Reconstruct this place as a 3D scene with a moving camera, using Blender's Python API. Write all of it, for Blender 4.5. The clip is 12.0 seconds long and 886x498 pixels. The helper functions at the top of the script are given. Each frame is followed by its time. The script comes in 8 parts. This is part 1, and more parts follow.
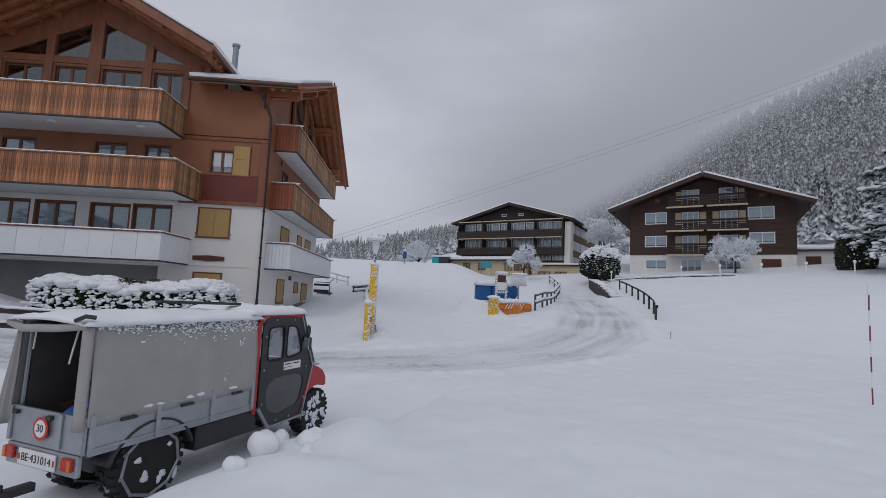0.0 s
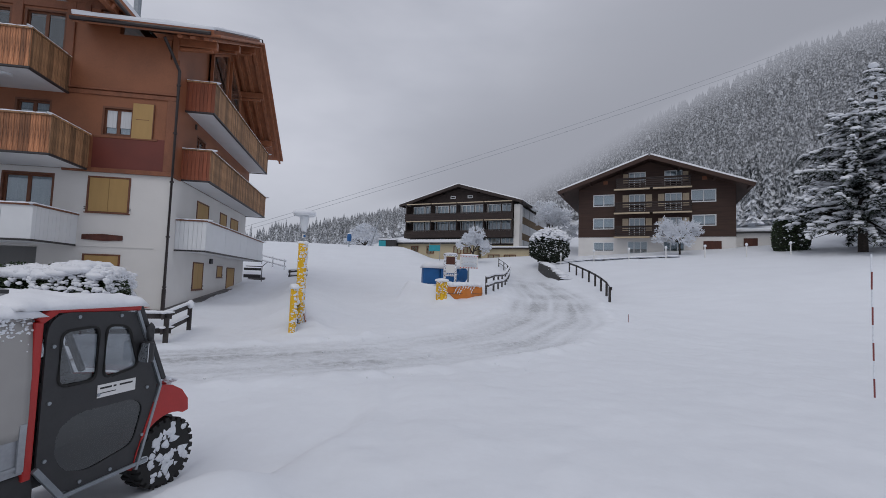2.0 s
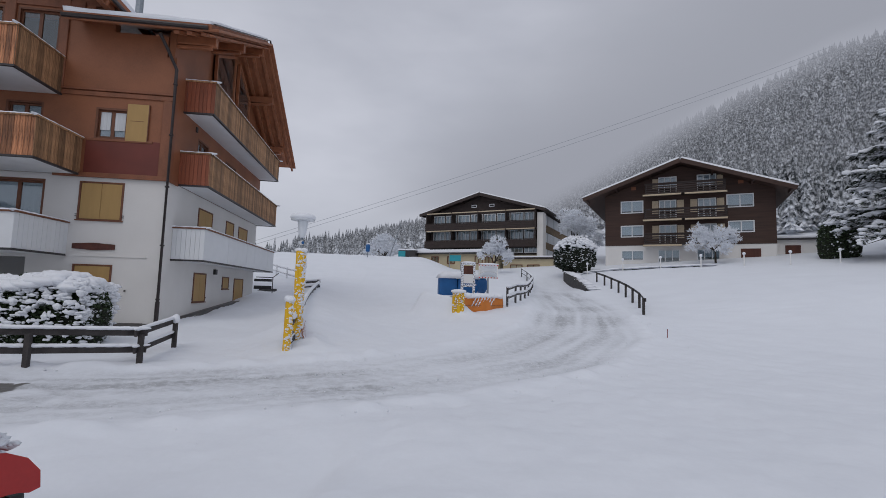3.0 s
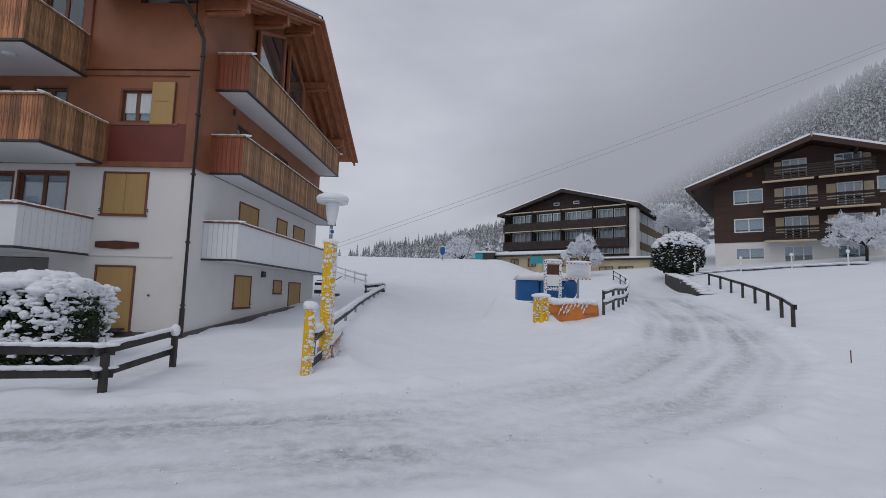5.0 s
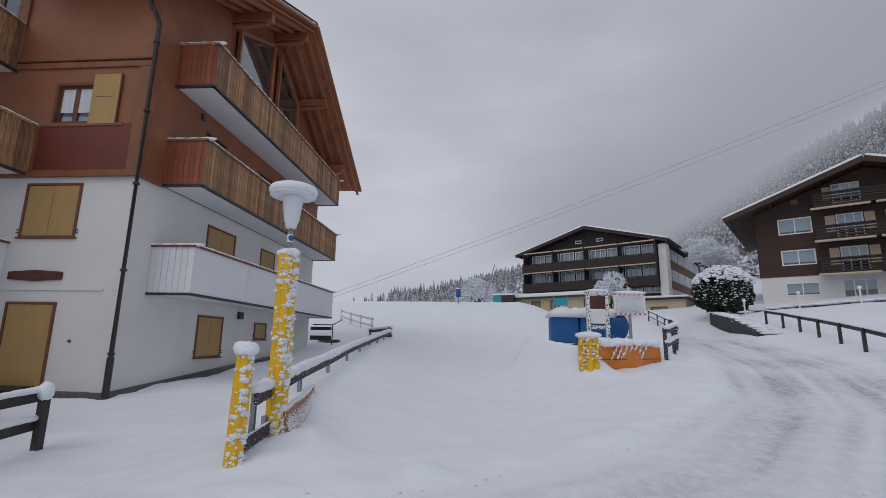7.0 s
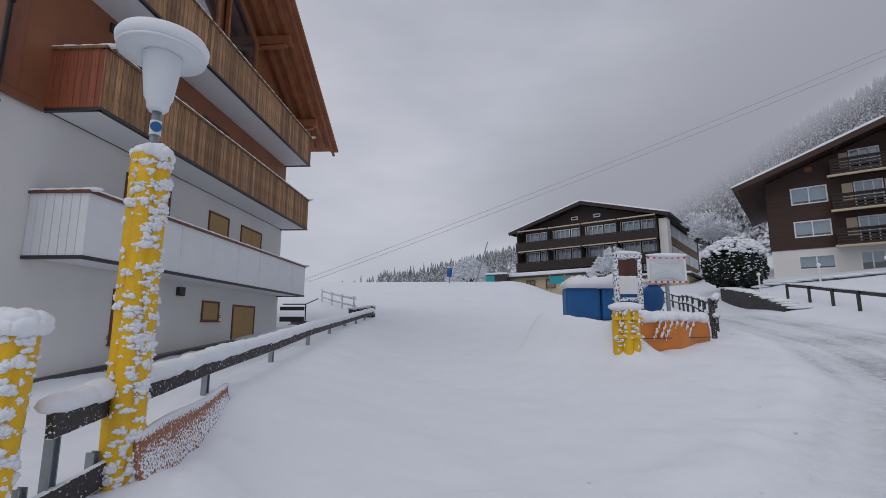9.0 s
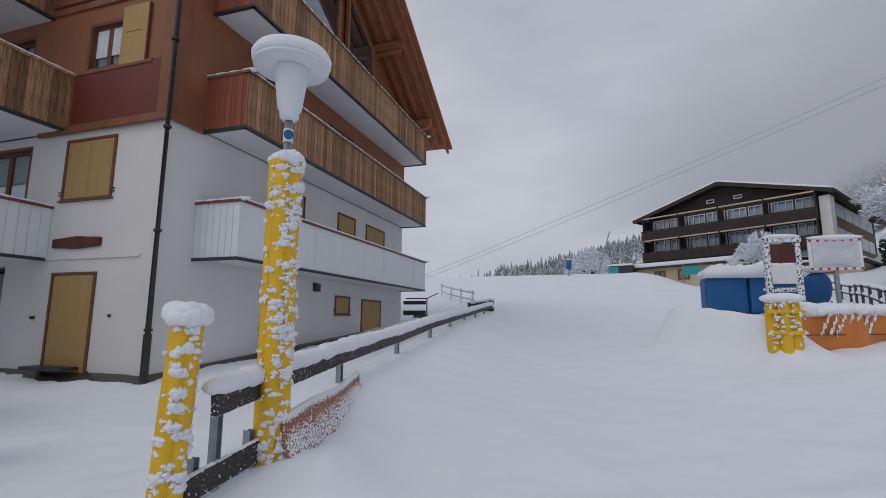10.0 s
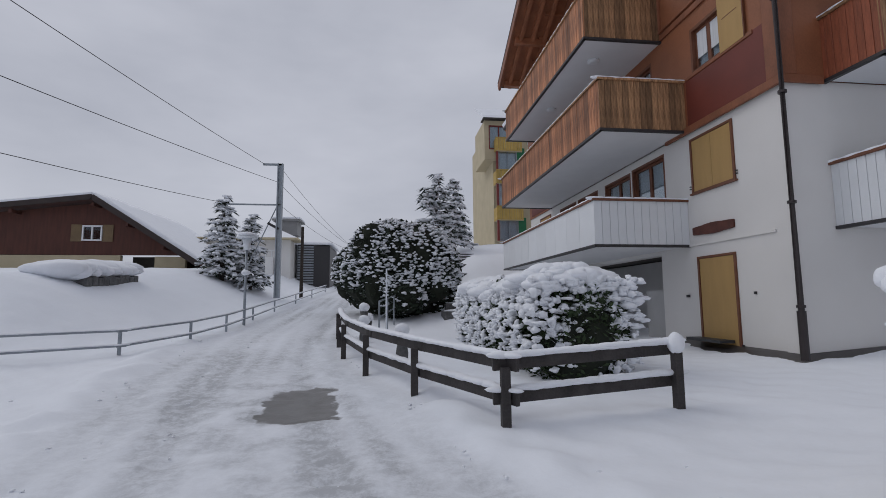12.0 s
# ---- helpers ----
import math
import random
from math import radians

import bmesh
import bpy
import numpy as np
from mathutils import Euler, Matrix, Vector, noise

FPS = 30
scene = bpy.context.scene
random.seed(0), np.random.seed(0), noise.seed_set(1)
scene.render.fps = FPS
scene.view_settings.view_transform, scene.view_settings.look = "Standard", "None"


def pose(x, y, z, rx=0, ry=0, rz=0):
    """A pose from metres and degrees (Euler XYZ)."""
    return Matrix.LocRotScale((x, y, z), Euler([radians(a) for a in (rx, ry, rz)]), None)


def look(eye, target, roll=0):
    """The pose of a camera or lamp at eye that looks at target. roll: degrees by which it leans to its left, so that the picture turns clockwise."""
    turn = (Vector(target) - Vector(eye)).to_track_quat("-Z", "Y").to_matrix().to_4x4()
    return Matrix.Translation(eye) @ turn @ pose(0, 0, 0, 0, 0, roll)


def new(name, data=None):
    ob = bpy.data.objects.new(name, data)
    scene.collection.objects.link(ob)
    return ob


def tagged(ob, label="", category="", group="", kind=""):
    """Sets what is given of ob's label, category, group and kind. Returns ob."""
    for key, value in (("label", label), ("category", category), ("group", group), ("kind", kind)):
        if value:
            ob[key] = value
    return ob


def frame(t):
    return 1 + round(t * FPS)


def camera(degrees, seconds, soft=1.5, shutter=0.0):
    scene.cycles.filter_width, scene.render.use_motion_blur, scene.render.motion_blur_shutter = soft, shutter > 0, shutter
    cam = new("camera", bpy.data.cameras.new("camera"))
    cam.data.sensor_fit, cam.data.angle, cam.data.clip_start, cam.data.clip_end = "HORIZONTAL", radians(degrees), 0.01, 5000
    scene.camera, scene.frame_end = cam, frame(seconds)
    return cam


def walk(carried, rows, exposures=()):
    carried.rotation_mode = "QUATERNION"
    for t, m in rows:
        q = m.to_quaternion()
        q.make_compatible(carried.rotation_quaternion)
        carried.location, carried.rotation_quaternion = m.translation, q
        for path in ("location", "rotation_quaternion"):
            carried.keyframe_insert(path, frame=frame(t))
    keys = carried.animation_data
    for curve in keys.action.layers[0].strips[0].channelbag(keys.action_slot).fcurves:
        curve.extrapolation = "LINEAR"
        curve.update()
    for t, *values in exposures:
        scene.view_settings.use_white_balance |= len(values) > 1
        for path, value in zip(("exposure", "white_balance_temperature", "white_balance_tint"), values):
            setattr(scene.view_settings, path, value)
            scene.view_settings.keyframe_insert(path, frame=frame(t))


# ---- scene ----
cam = camera(86.0, 12.0, soft=0.75)
PATH = [
    (0, (-0.083, 0.264, 2.2), (0.046, 2.25, 2.392), 2.5),
    (0.5, (-0.031, 0.773, 2.225), (-0.07, 2.76, 2.447), 2.2),
    (1, (0.105, 1.295, 2.224), (-0.022, 3.274, 2.48), 2.1),
    (1.5, (0.125, 1.74, 2.159), (0.214, 3.728, 2.358), 2.0),
    (2, (0.329, 2.37, 2.157), (0.673, 4.336, 2.293), 1.9),
    (2.5, (0.624, 3.118, 2.166), (0.926, 5.087, 2.349), 1.8),
    (4.5, (1.38, 6.723, 2.159), (1.41, 8.716, 2.32), 1.6),
    (5, (1.462, 7.618, 2.146), (1.371, 9.607, 2.337), 1.7),
    (5.5, (1.423, 8.466, 2.148), (1.245, 10.444, 2.387), 1.5),
    (6, (1.304, 9.371, 2.084), (1.138, 11.345, 2.358), 1.3),
    (6.5, (1.295, 10.275, 2.0), (1.131, 12.242, 2.323), 1.1),
    (7, (1.346, 11.105, 1.971), (1.187, 13.061, 2.357), 0.9),
    (9, (1.12, 14.165, 1.85), (1.003, 16.136, 2.169), 0.1),
    (9.5, (1.104, 14.323, 1.848), (1.069, 16.296, 2.174), 0.0),
    (10, (1.08, 14.272, 1.839), (0.485, 16.159, 2.132), 0.3),
    (10.5, (1.03, 14.155, 1.81), (-0.332, 15.597, 2.07), 0.1),
    (11, (1.03, 14.08, 1.755), (-0.753, 14.951, 2.008), -0.3),
    (11.5, (1.0, 14.006, 1.78), (-0.901, 14.583, 2.007), -0.2),
    (12, (0.84, 13.89, 1.765), (-1.134, 14.127, 1.981), -0.4),
]
walk(cam, [(t, look(eye, target, roll)) for t, eye, target, roll in PATH],
     [(0.0, -0.03), (1.5, 0.04), (5.0, 0.03), (9.5, 0.0), (10.3, 0.04), (11.0, 0.15), (12.0, 0.05)])

# ---- world and light: a bright overcast winter day ----
world = bpy.data.worlds.new("overcast")
scene.world = world
world.use_nodes = True
wn, wl = world.node_tree.nodes, world.node_tree.links
wn.clear()
w_out = wn.new("ShaderNodeOutputWorld")
w_bg = wn.new("ShaderNodeBackground")
w_sky = wn.new("ShaderNodeTexSky")
w_sky.sky_type, w_sky.sun_disc = "NISHITA", False
w_sky.sun_elevation, w_sky.sun_rotation = radians(30), radians(200)
w_co = wn.new("ShaderNodeTexCoord")
w_map = wn.new("ShaderNodeMapping")
w_map.inputs["Scale"].default_value = (1.0, 1.0, 2.6)
w_noise = wn.new("ShaderNodeTexNoise")
w_noise.inputs["Scale"].default_value, w_noise.inputs["Detail"].default_value = 1.6, 5.0
w_noise.inputs["Roughness"].default_value = 0.52
w_ramp = wn.new("ShaderNodeValToRGB")
w_ramp.color_ramp.elements[0].position, w_ramp.color_ramp.elements[0].color = 0.32, (0.375, 0.392, 0.455, 1)
w_ramp.color_ramp.elements[1].position, w_ramp.color_ramp.elements[1].color = 0.72, (0.545, 0.56, 0.63, 1)
w_mix = wn.new("ShaderNodeMix")
w_mix.data_type = "RGBA"
w_dim = wn.new("ShaderNodeMix")
w_dim.data_type, w_dim.blend_type = "RGBA", "MULTIPLY"
w_dim.inputs[0].default_value = 1.0
w_dim.inputs[7].default_value = (0.1, 0.1, 0.1, 1)
wl.new(w_sky.outputs[0], w_dim.inputs[6])
w_mix.inputs[0].default_value = 0.96
wl.new(w_co.outputs["Generated"], w_map.inputs[0])
wl.new(w_map.outputs[0], w_noise.inputs["Vector"])
wl.new(w_noise.outputs["Fac"], w_ramp.inputs[0])
wl.new(w_dim.outputs[2], w_mix.inputs[6])
wl.new(w_ramp.outputs[0], w_mix.inputs[7])
wl.new(w_mix.outputs[2], w_bg.inputs[0])
w_bg.inputs[1].default_value = 1.02
wl.new(w_bg.outputs[0], w_out.inputs[0])
sun_data = bpy.data.lights.new("sun", "SUN")
sun_data.energy, sun_data.angle, sun_data.color = 0.5, radians(40), (1.0, 0.96, 0.9)
sun = new("sun", sun_data)
sun.matrix_world = look((0, 0, 60), (22, 45, 0))
tagged(sun, kind="structure")

# ---- materials ----
def material(name, base, rough=0.7, metal=0.0, vary=0.12, scale=6.0, bump=0.0, bump_scale=40.0, stretch=(1, 1, 1),
             tint=None, per_object=0.0, spec=0.5):
    """Plain procedural surface: base colour, broad stains, fine grain, optional relief."""
    m = bpy.data.materials.new(name)
    m.use_nodes = True
    n, l = m.node_tree.nodes, m.node_tree.links
    p = n["Principled BSDF"]
    p.inputs["Roughness"].default_value, p.inputs["Metallic"].default_value = rough, metal
    p.inputs["Specular IOR Level"].default_value = spec
    co = n.new("ShaderNodeTexCoord")
    mp = n.new("ShaderNodeMapping")
    mp.inputs["Scale"].default_value = stretch
    l.new(co.outputs["Object"], mp.inputs[0])
    big, fine = n.new("ShaderNodeTexNoise"), n.new("ShaderNodeTexNoise")
    big.inputs["Scale"].default_value, big.inputs["Detail"].default_value = scale, 4
    fine.inputs["Scale"].default_value, fine.inputs["Detail"].default_value = bump_scale, 3
    l.new(mp.outputs[0], big.inputs["Vector"])
    l.new(mp.outputs[0], fine.inputs["Vector"])
    ramp = n.new("ShaderNodeValToRGB")
    dark = [max(0.0, c * (1 - 1.6 * vary)) for c in base]
    light = [min(1.0, c * (1 + 1.1 * vary)) for c in (tint or base)]
    ramp.color_ramp.elements[0].position, ramp.color_ramp.elements[0].color = 0.3, (*dark, 1)
    ramp.color_ramp.elements[1].position, ramp.color_ramp.elements[1].color = 0.7, (*light, 1)
    mixf = n.new("ShaderNodeMath")
    mixf.operation = "MULTIPLY_ADD"
    mixf.inputs[1].default_value = 0.35
    l.new(fine.outputs["Fac"], mixf.inputs[0])
    sub = n.new("ShaderNodeMath")
    sub.operation = "MULTIPLY"
    sub.inputs[1].default_value = 0.65
    l.new(big.outputs["Fac"], sub.inputs[0])
    l.new(sub.outputs[0], mixf.inputs[2])
    l.new(mixf.outputs[0], ramp.inputs[0])
    last = ramp.outputs[0]
    if per_object:
        info = n.new("ShaderNodeObjectInfo")
        mr = n.new("ShaderNodeMapRange")
        mr.inputs["To Min"].default_value, mr.inputs["To Max"].default_value = 1 - per_object, 1 + per_object
        l.new(info.outputs["Random"], mr.inputs["Value"])
        hs = n.new("ShaderNodeHueSaturation")
        l.new(mr.outputs[0], hs.inputs["Value"])
        l.new(last, hs.inputs["Color"])
        last = hs.outputs[0]
    l.new(last, p.inputs["Base Color"])
    if bump:
        b = n.new("ShaderNodeBump")
        b.inputs["Strength"].default_value, b.inputs["Distance"].default_value = bump, 0.02
        l.new(mixf.outputs[0], b.inputs["Height"])
        l.new(b.outputs[0], p.inputs["Normal"])
    return m


def snowy(name, base, amount=0.45, rough=0.8, scale=14.0, soft=0.2):
    """A dark surface with snow caught where it faces the sky."""
    m = material(name, base, rough, vary=0.3, scale=scale)
    n, l = m.node_tree.nodes, m.node_tree.links
    p = n["Principled BSDF"]
    geo = n.new("ShaderNodeNewGeometry")
    sep = n.new("ShaderNodeSeparateXYZ")
    l.new(geo.outputs["Normal"], sep.inputs[0])
    noi = n.new("ShaderNodeTexNoise")
    noi.inputs["Scale"].default_value = scale * 0.5
    co = n.new("ShaderNodeTexCoord")
    l.new(co.outputs["Object"], noi.inputs["Vector"])
    ab = n.new("ShaderNodeMath")
    ab.operation = "ABSOLUTE"
    l.new(sep.outputs[2], ab.inputs[0])
    add = n.new("ShaderNodeMath")
    add.operation = "MULTIPLY_ADD"
    add.inputs[1].default_value = 1.6
    l.new(noi.outputs["Fac"], add.inputs[0])
    l.new(ab.outputs[0], add.inputs[2])
    mr = n.new("ShaderNodeMapRange")
    mr.inputs["From Min"].default_value, mr.inputs["From Max"].default_value = 1.75 - amount, 1.75 + soft - amount
    l.new(add.outputs[0], mr.inputs["Value"])
    mix = n.new("ShaderNodeMix")
    mix.data_type = "RGBA"
    old = p.inputs["Base Color"].links[0].from_socket
    l.new(mr.outputs[0], mix.inputs[0])
    l.new(old, mix.inputs[6])
    mix.inputs[7].default_value = (0.8, 0.83, 0.88, 1)
    l.new(mix.outputs[2], p.inputs["Base Color"])
    return m


def glass_material(name, tint=(0.8, 0.85, 0.88)):
    m = bpy.data.materials.new(name)
    m.use_nodes = True
    n, l = m.node_tree.nodes, m.node_tree.links
    n.remove(n["Principled BSDF"])
    tr, gl = n.new("ShaderNodeBsdfTransparent"), n.new("ShaderNodeBsdfGlossy")
    tr.inputs[0].default_value = (*tint, 1)
    gl.inputs["Roughness"].default_value = 0.03
    gl.inputs["Color"].default_value = (0.9, 0.93, 0.95, 1)
    lw = n.new("ShaderNodeLayerWeight")
    lw.inputs["Blend"].default_value = 0.5
    pw = n.new("ShaderNodeMath")
    pw.operation = "POWER"
    pw.inputs[1].default_value = 3.0
    l.new(lw.outputs["Facing"], pw.inputs[0])
    fr = n.new("ShaderNodeMath")
    fr.operation = "MULTIPLY_ADD"
    fr.inputs[1].default_value, fr.inputs[2].default_value = 0.75, 0.09
    l.new(pw.outputs[0], fr.inputs[0])
    mx = n.new("ShaderNodeMixShader")
    l.new(fr.outputs[0], mx.inputs[0])
    l.new(tr.outputs[0], mx.inputs[1])
    l.new(gl.outputs[0], mx.inputs[2])
    l.new(mx.outputs[0], n["Material Output"].inputs[0])
    return m


M_SNOW = material("snow", (0.82, 0.84, 0.88), 0.75, vary=0.03, scale=3.0, bump=0.5, bump_scale=55.0, spec=0.2)
M_SNOW_WET = material("snow_rime", (0.74, 0.77, 0.82), 0.7, vary=0.08, scale=20.0, bump=0.4, bump_scale=80.0)
M_PLASTER = material("white_plaster", (0.71, 0.695, 0.675), 0.85, vary=0.04, scale=0.8, bump=0.15, bump_scale=60.0)
M_WHITE = material("white_paint", (0.74, 0.76, 0.78), 0.6, vary=0.03, scale=2.0, per_object=0.03)
M_SOFFIT = material("painted_soffit", (0.74, 0.75, 0.77), 0.8, vary=0.03, scale=1.5)
M_BROWN = material("brown_stained_wall", (0.27, 0.098, 0.044), 0.55, vary=0.16, scale=0.9, bump=0.05, bump_scale=30.0)
M_REDBROWN = material("oxblood_stained_panel", (0.15, 0.03, 0.02), 0.5, vary=0.15, scale=1.2)
M_BEAM = material("stained_beam", (0.23, 0.083, 0.04), 0.55, vary=0.2, scale=3.0, stretch=(1, 1, 0.4))
M_EAVES = material("warm_stained_eaves", (0.335, 0.123, 0.056), 0.55, vary=0.2, scale=2.5, stretch=(1, 1, 1), per_object=0.08)
M_BOARD = material("larch_board", (0.33, 0.118, 0.05), 0.65, vary=0.5, scale=6.0, bump=0.25, bump_scale=30.0, stretch=(4, 4, 0.3), tint=(0.42, 0.18, 0.085), per_object=0.42)
M_BOARD_OLD = material("weathered_larch_board", (0.28, 0.135, 0.06), 0.75, vary=0.46, scale=4.0, bump=0.25, bump_scale=30.0, stretch=(3, 3, 0.35), tint=(0.36, 0.2, 0.1), per_object=0.42)
M_BOARD_RED = material("red_larch_board", (0.30, 0.085, 0.04), 0.6, vary=0.25, scale=5.0, stretch=(3, 3, 0.35), per_object=0.15)
M_DARK = material("dark_metal_trim", (0.035, 0.033, 0.035), 0.5, vary=0.1)
M_PIPE = material("dark_brown_downpipe", (0.045, 0.036, 0.036), 0.4, 0.3, vary=0.1)
M_SHUTTER = material("ochre_shutter", (0.43, 0.27, 0.10), 0.6, vary=0.06, scale=2.0, stretch=(3, 3, 0.5))
M_FRAME = material("brown_window_frame", (0.16, 0.06, 0.03), 0.55, vary=0.15)
M_WFRAME = material("white_window_frame", (0.75, 0.76, 0.77), 0.5, vary=0.03)
M_GLASS = glass_material("window_glass")
M_CURTAIN = material("net_curtain", (0.66, 0.68, 0.70), 0.9, vary=0.1, scale=4.0, stretch=(8, 8, 0.2))
# dark colour that carries the dimness of rooms and the porch
M_ROOM = material("room_shade", (0.10, 0.09, 0.08), 0.9, vary=0.1)
M_CONCRETE = material("concrete", (0.26, 0.26, 0.26), 0.85, vary=0.12, scale=1.5, bump=0.2)
M_RECESS = material("pale_concrete", (0.42, 0.42, 0.42), 0.85, vary=0.1, scale=1.2, bump=0.15)
M_STONE = material("dark_stone_wall", (0.12, 0.12, 0.12), 0.9, vary=0.35, scale=5.0, bump=0.5, bump_scale=18.0)
M_FENCE = material("dark_weathered_fence_wood", (0.048, 0.042, 0.041), 0.8, vary=0.35, scale=4.0, bump=0.3, stretch=(1, 1, 1))
M_RIMED = snowy("rimed_fence_wood", (0.055, 0.05, 0.05), 0.74, scale=80.0, soft=0.12)
M_RIMEPOST = snowy("rime_crusted_wood", (0.12, 0.10, 0.09), 1.1, scale=50.0, soft=0.12)
M_STEEL = material("galvanised_steel", (0.30, 0.33, 0.36), 0.45, 0.7, vary=0.12, scale=9.0)
M_YELLOW = material("yellow_foam_pad", (0.78, 0.46, 0.008), 0.5, vary=0.10, scale=2.0)
M_ORANGE = material("orange_crash_mat", (0.62, 0.19, 0.02), 0.5, vary=0.12, scale=2.0)
M_BLUE = material("blue_crash_mat", (0.008, 0.105, 0.31), 0.5, vary=0.15, scale=2.0)
M_TEAL = material("teal_sign", (0.02, 0.30, 0.36), 0.5, vary=0.05)
M_COIR = snowy("rust_brown_mat", (0.36, 0.15, 0.085), 0.78, scale=110.0, soft=0.14)
M_LAMP = material("frosted_lamp_glass", (0.72, 0.75, 0.78), 0.35, vary=0.02)
M_CANVAS = material("grey_tarpaulin", (0.35, 0.34, 0.33), 0.55, vary=0.07, scale=2.0, bump=0.08, bump_scale=6.0)
# darkened copy of the tarpaulin grey: shade under the cover as colour
M_CANVAS_SHADE = material("tarpaulin_inner_shade", (0.07, 0.068, 0.068), 0.8, vary=0.1)
M_ALU = material("aluminium_dropside", (0.36, 0.38, 0.41), 0.42, 0.55, vary=0.1, scale=5.0)
M_RED = material("red_vehicle_paint", (0.42, 0.022, 0.02), 0.35, vary=0.08, scale=4.0)
M_BLACK = material("black_plastic", (0.03, 0.031, 0.034), 0.5, vary=0.15)
M_RUBBER = material("tyre_rubber", (0.018, 0.018, 0.018), 0.85, vary=0.2)
M_PLEXI = glass_material("scratched_plastic_window", (0.72, 0.74, 0.76))
M_PLEXI_DARK = glass_material("smoked_plastic_window", (0.30, 0.31, 0.32))
M_TAIL = material("red_tail_lens", (0.45, 0.03, 0.02), 0.25, vary=0.1)
M_AMBER = material("amber_lens", (0.65, 0.16, 0.03), 0.25, vary=0.1)
M_SIGNW = material("white_sign_face", (0.75, 0.75, 0.74), 0.4, vary=0.03)
M_WALL = material("dark_wet_stone", (0.045, 0.043, 0.042), 0.85, vary=0.4, scale=4.0, bump=0.5, bump_scale=14.0)
M_STAKE = material("faded_red_stake", (0.22, 0.05, 0.05), 0.6, vary=0.2)
M_SIGNR = material("red_sign_ring", (0.55, 0.02, 0.02), 0.4, vary=0.05)
M_INK = material("black_ink", (0.02, 0.02, 0.02), 0.6, vary=0.05)
M_TARP_BLUE = material("blue_tarp", (0.02, 0.13, 0.45), 0.5, vary=0.2)
M_NEEDLE = snowy("snowy_needles", (0.018, 0.030, 0.016), 0.05, scale=9.0)
M_LEAF = snowy("evergreen_leaf", (0.028, 0.05, 0.016), 0.02, scale=9.0)
# near-black filler: the shade inside hedges and crowns is put into its colour
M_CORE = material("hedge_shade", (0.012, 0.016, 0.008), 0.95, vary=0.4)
M_BARK = material("bark", (0.045, 0.036, 0.03), 0.95, vary=0.4, scale=8.0, bump=0.5)
M_FROST = material("frosted_twigs", (0.78, 0.81, 0.86), 0.9, vary=0.1, scale=10.0)
M_WOODS = snowy("snowed_forest", (0.06, 0.07, 0.075), 0.98, scale=3.2, soft=0.6)
M_CHALET = material("dark_brown_chalet_boards", (0.052, 0.025, 0.017), 0.7, vary=0.28, scale=1.2, stretch=(0.4, 0.4, 5))
M_CHALET_B = material("dark_umber_boards", (0.034, 0.022, 0.019), 0.7, vary=0.25, scale=2.0)
M_AWNING = material("cream_awning", (0.55, 0.45, 0.32), 0.8, vary=0.1)
M_CREAM = material("cream_render", (0.50, 0.43, 0.29), 0.85, vary=0.08, scale=1.0)
M_OCHRE = material("ochre_balcony_board", (0.50, 0.34, 0.09), 0.7, vary=0.12, scale=3.0, per_object=0.1)
M_OXFRAME = material("oxblood_frame", (0.17, 0.025, 0.02), 0.6, vary=0.15)
M_GREEN = material("green_shutter", (0.01, 0.13, 0.05), 0.6, vary=0.1)
M_SIDEBOARD = material("weathered_ochre_boards", (0.17, 0.115, 0.06), 0.75, vary=0.2, scale=2.0)
M_BARN = material("red_brown_barn_boards", (0.085, 0.028, 0.018), 0.75, vary=0.22, scale=1.5, stretch=(4, 4, 0.5))
M_PLAQUE = material("carved_wood_plaque", (0.10, 0.03, 0.02), 0.7, vary=0.3, scale=6.0)
M_ASPHALT = material("wet_paving", (0.06, 0.055, 0.055), 0.35, vary=0.2, scale=3.0, bump=0.15)
M_MIRROR = bpy.data.materials.new("traffic_mirror")
M_MIRROR.use_nodes = True
M_MIRROR.node_tree.nodes["Principled BSDF"].inputs["Metallic"].default_value = 1.0
M_MIRROR.node_tree.nodes["Principled BSDF"].inputs["Roughness"].default_value = 0.04
M_MIRROR.node_tree.nodes["Principled BSDF"].inputs["Base Color"].default_value = (0.62, 0.64, 0.66, 1)

# ---- mesh tools ----
PLACE = {}
rng = random.Random(7)


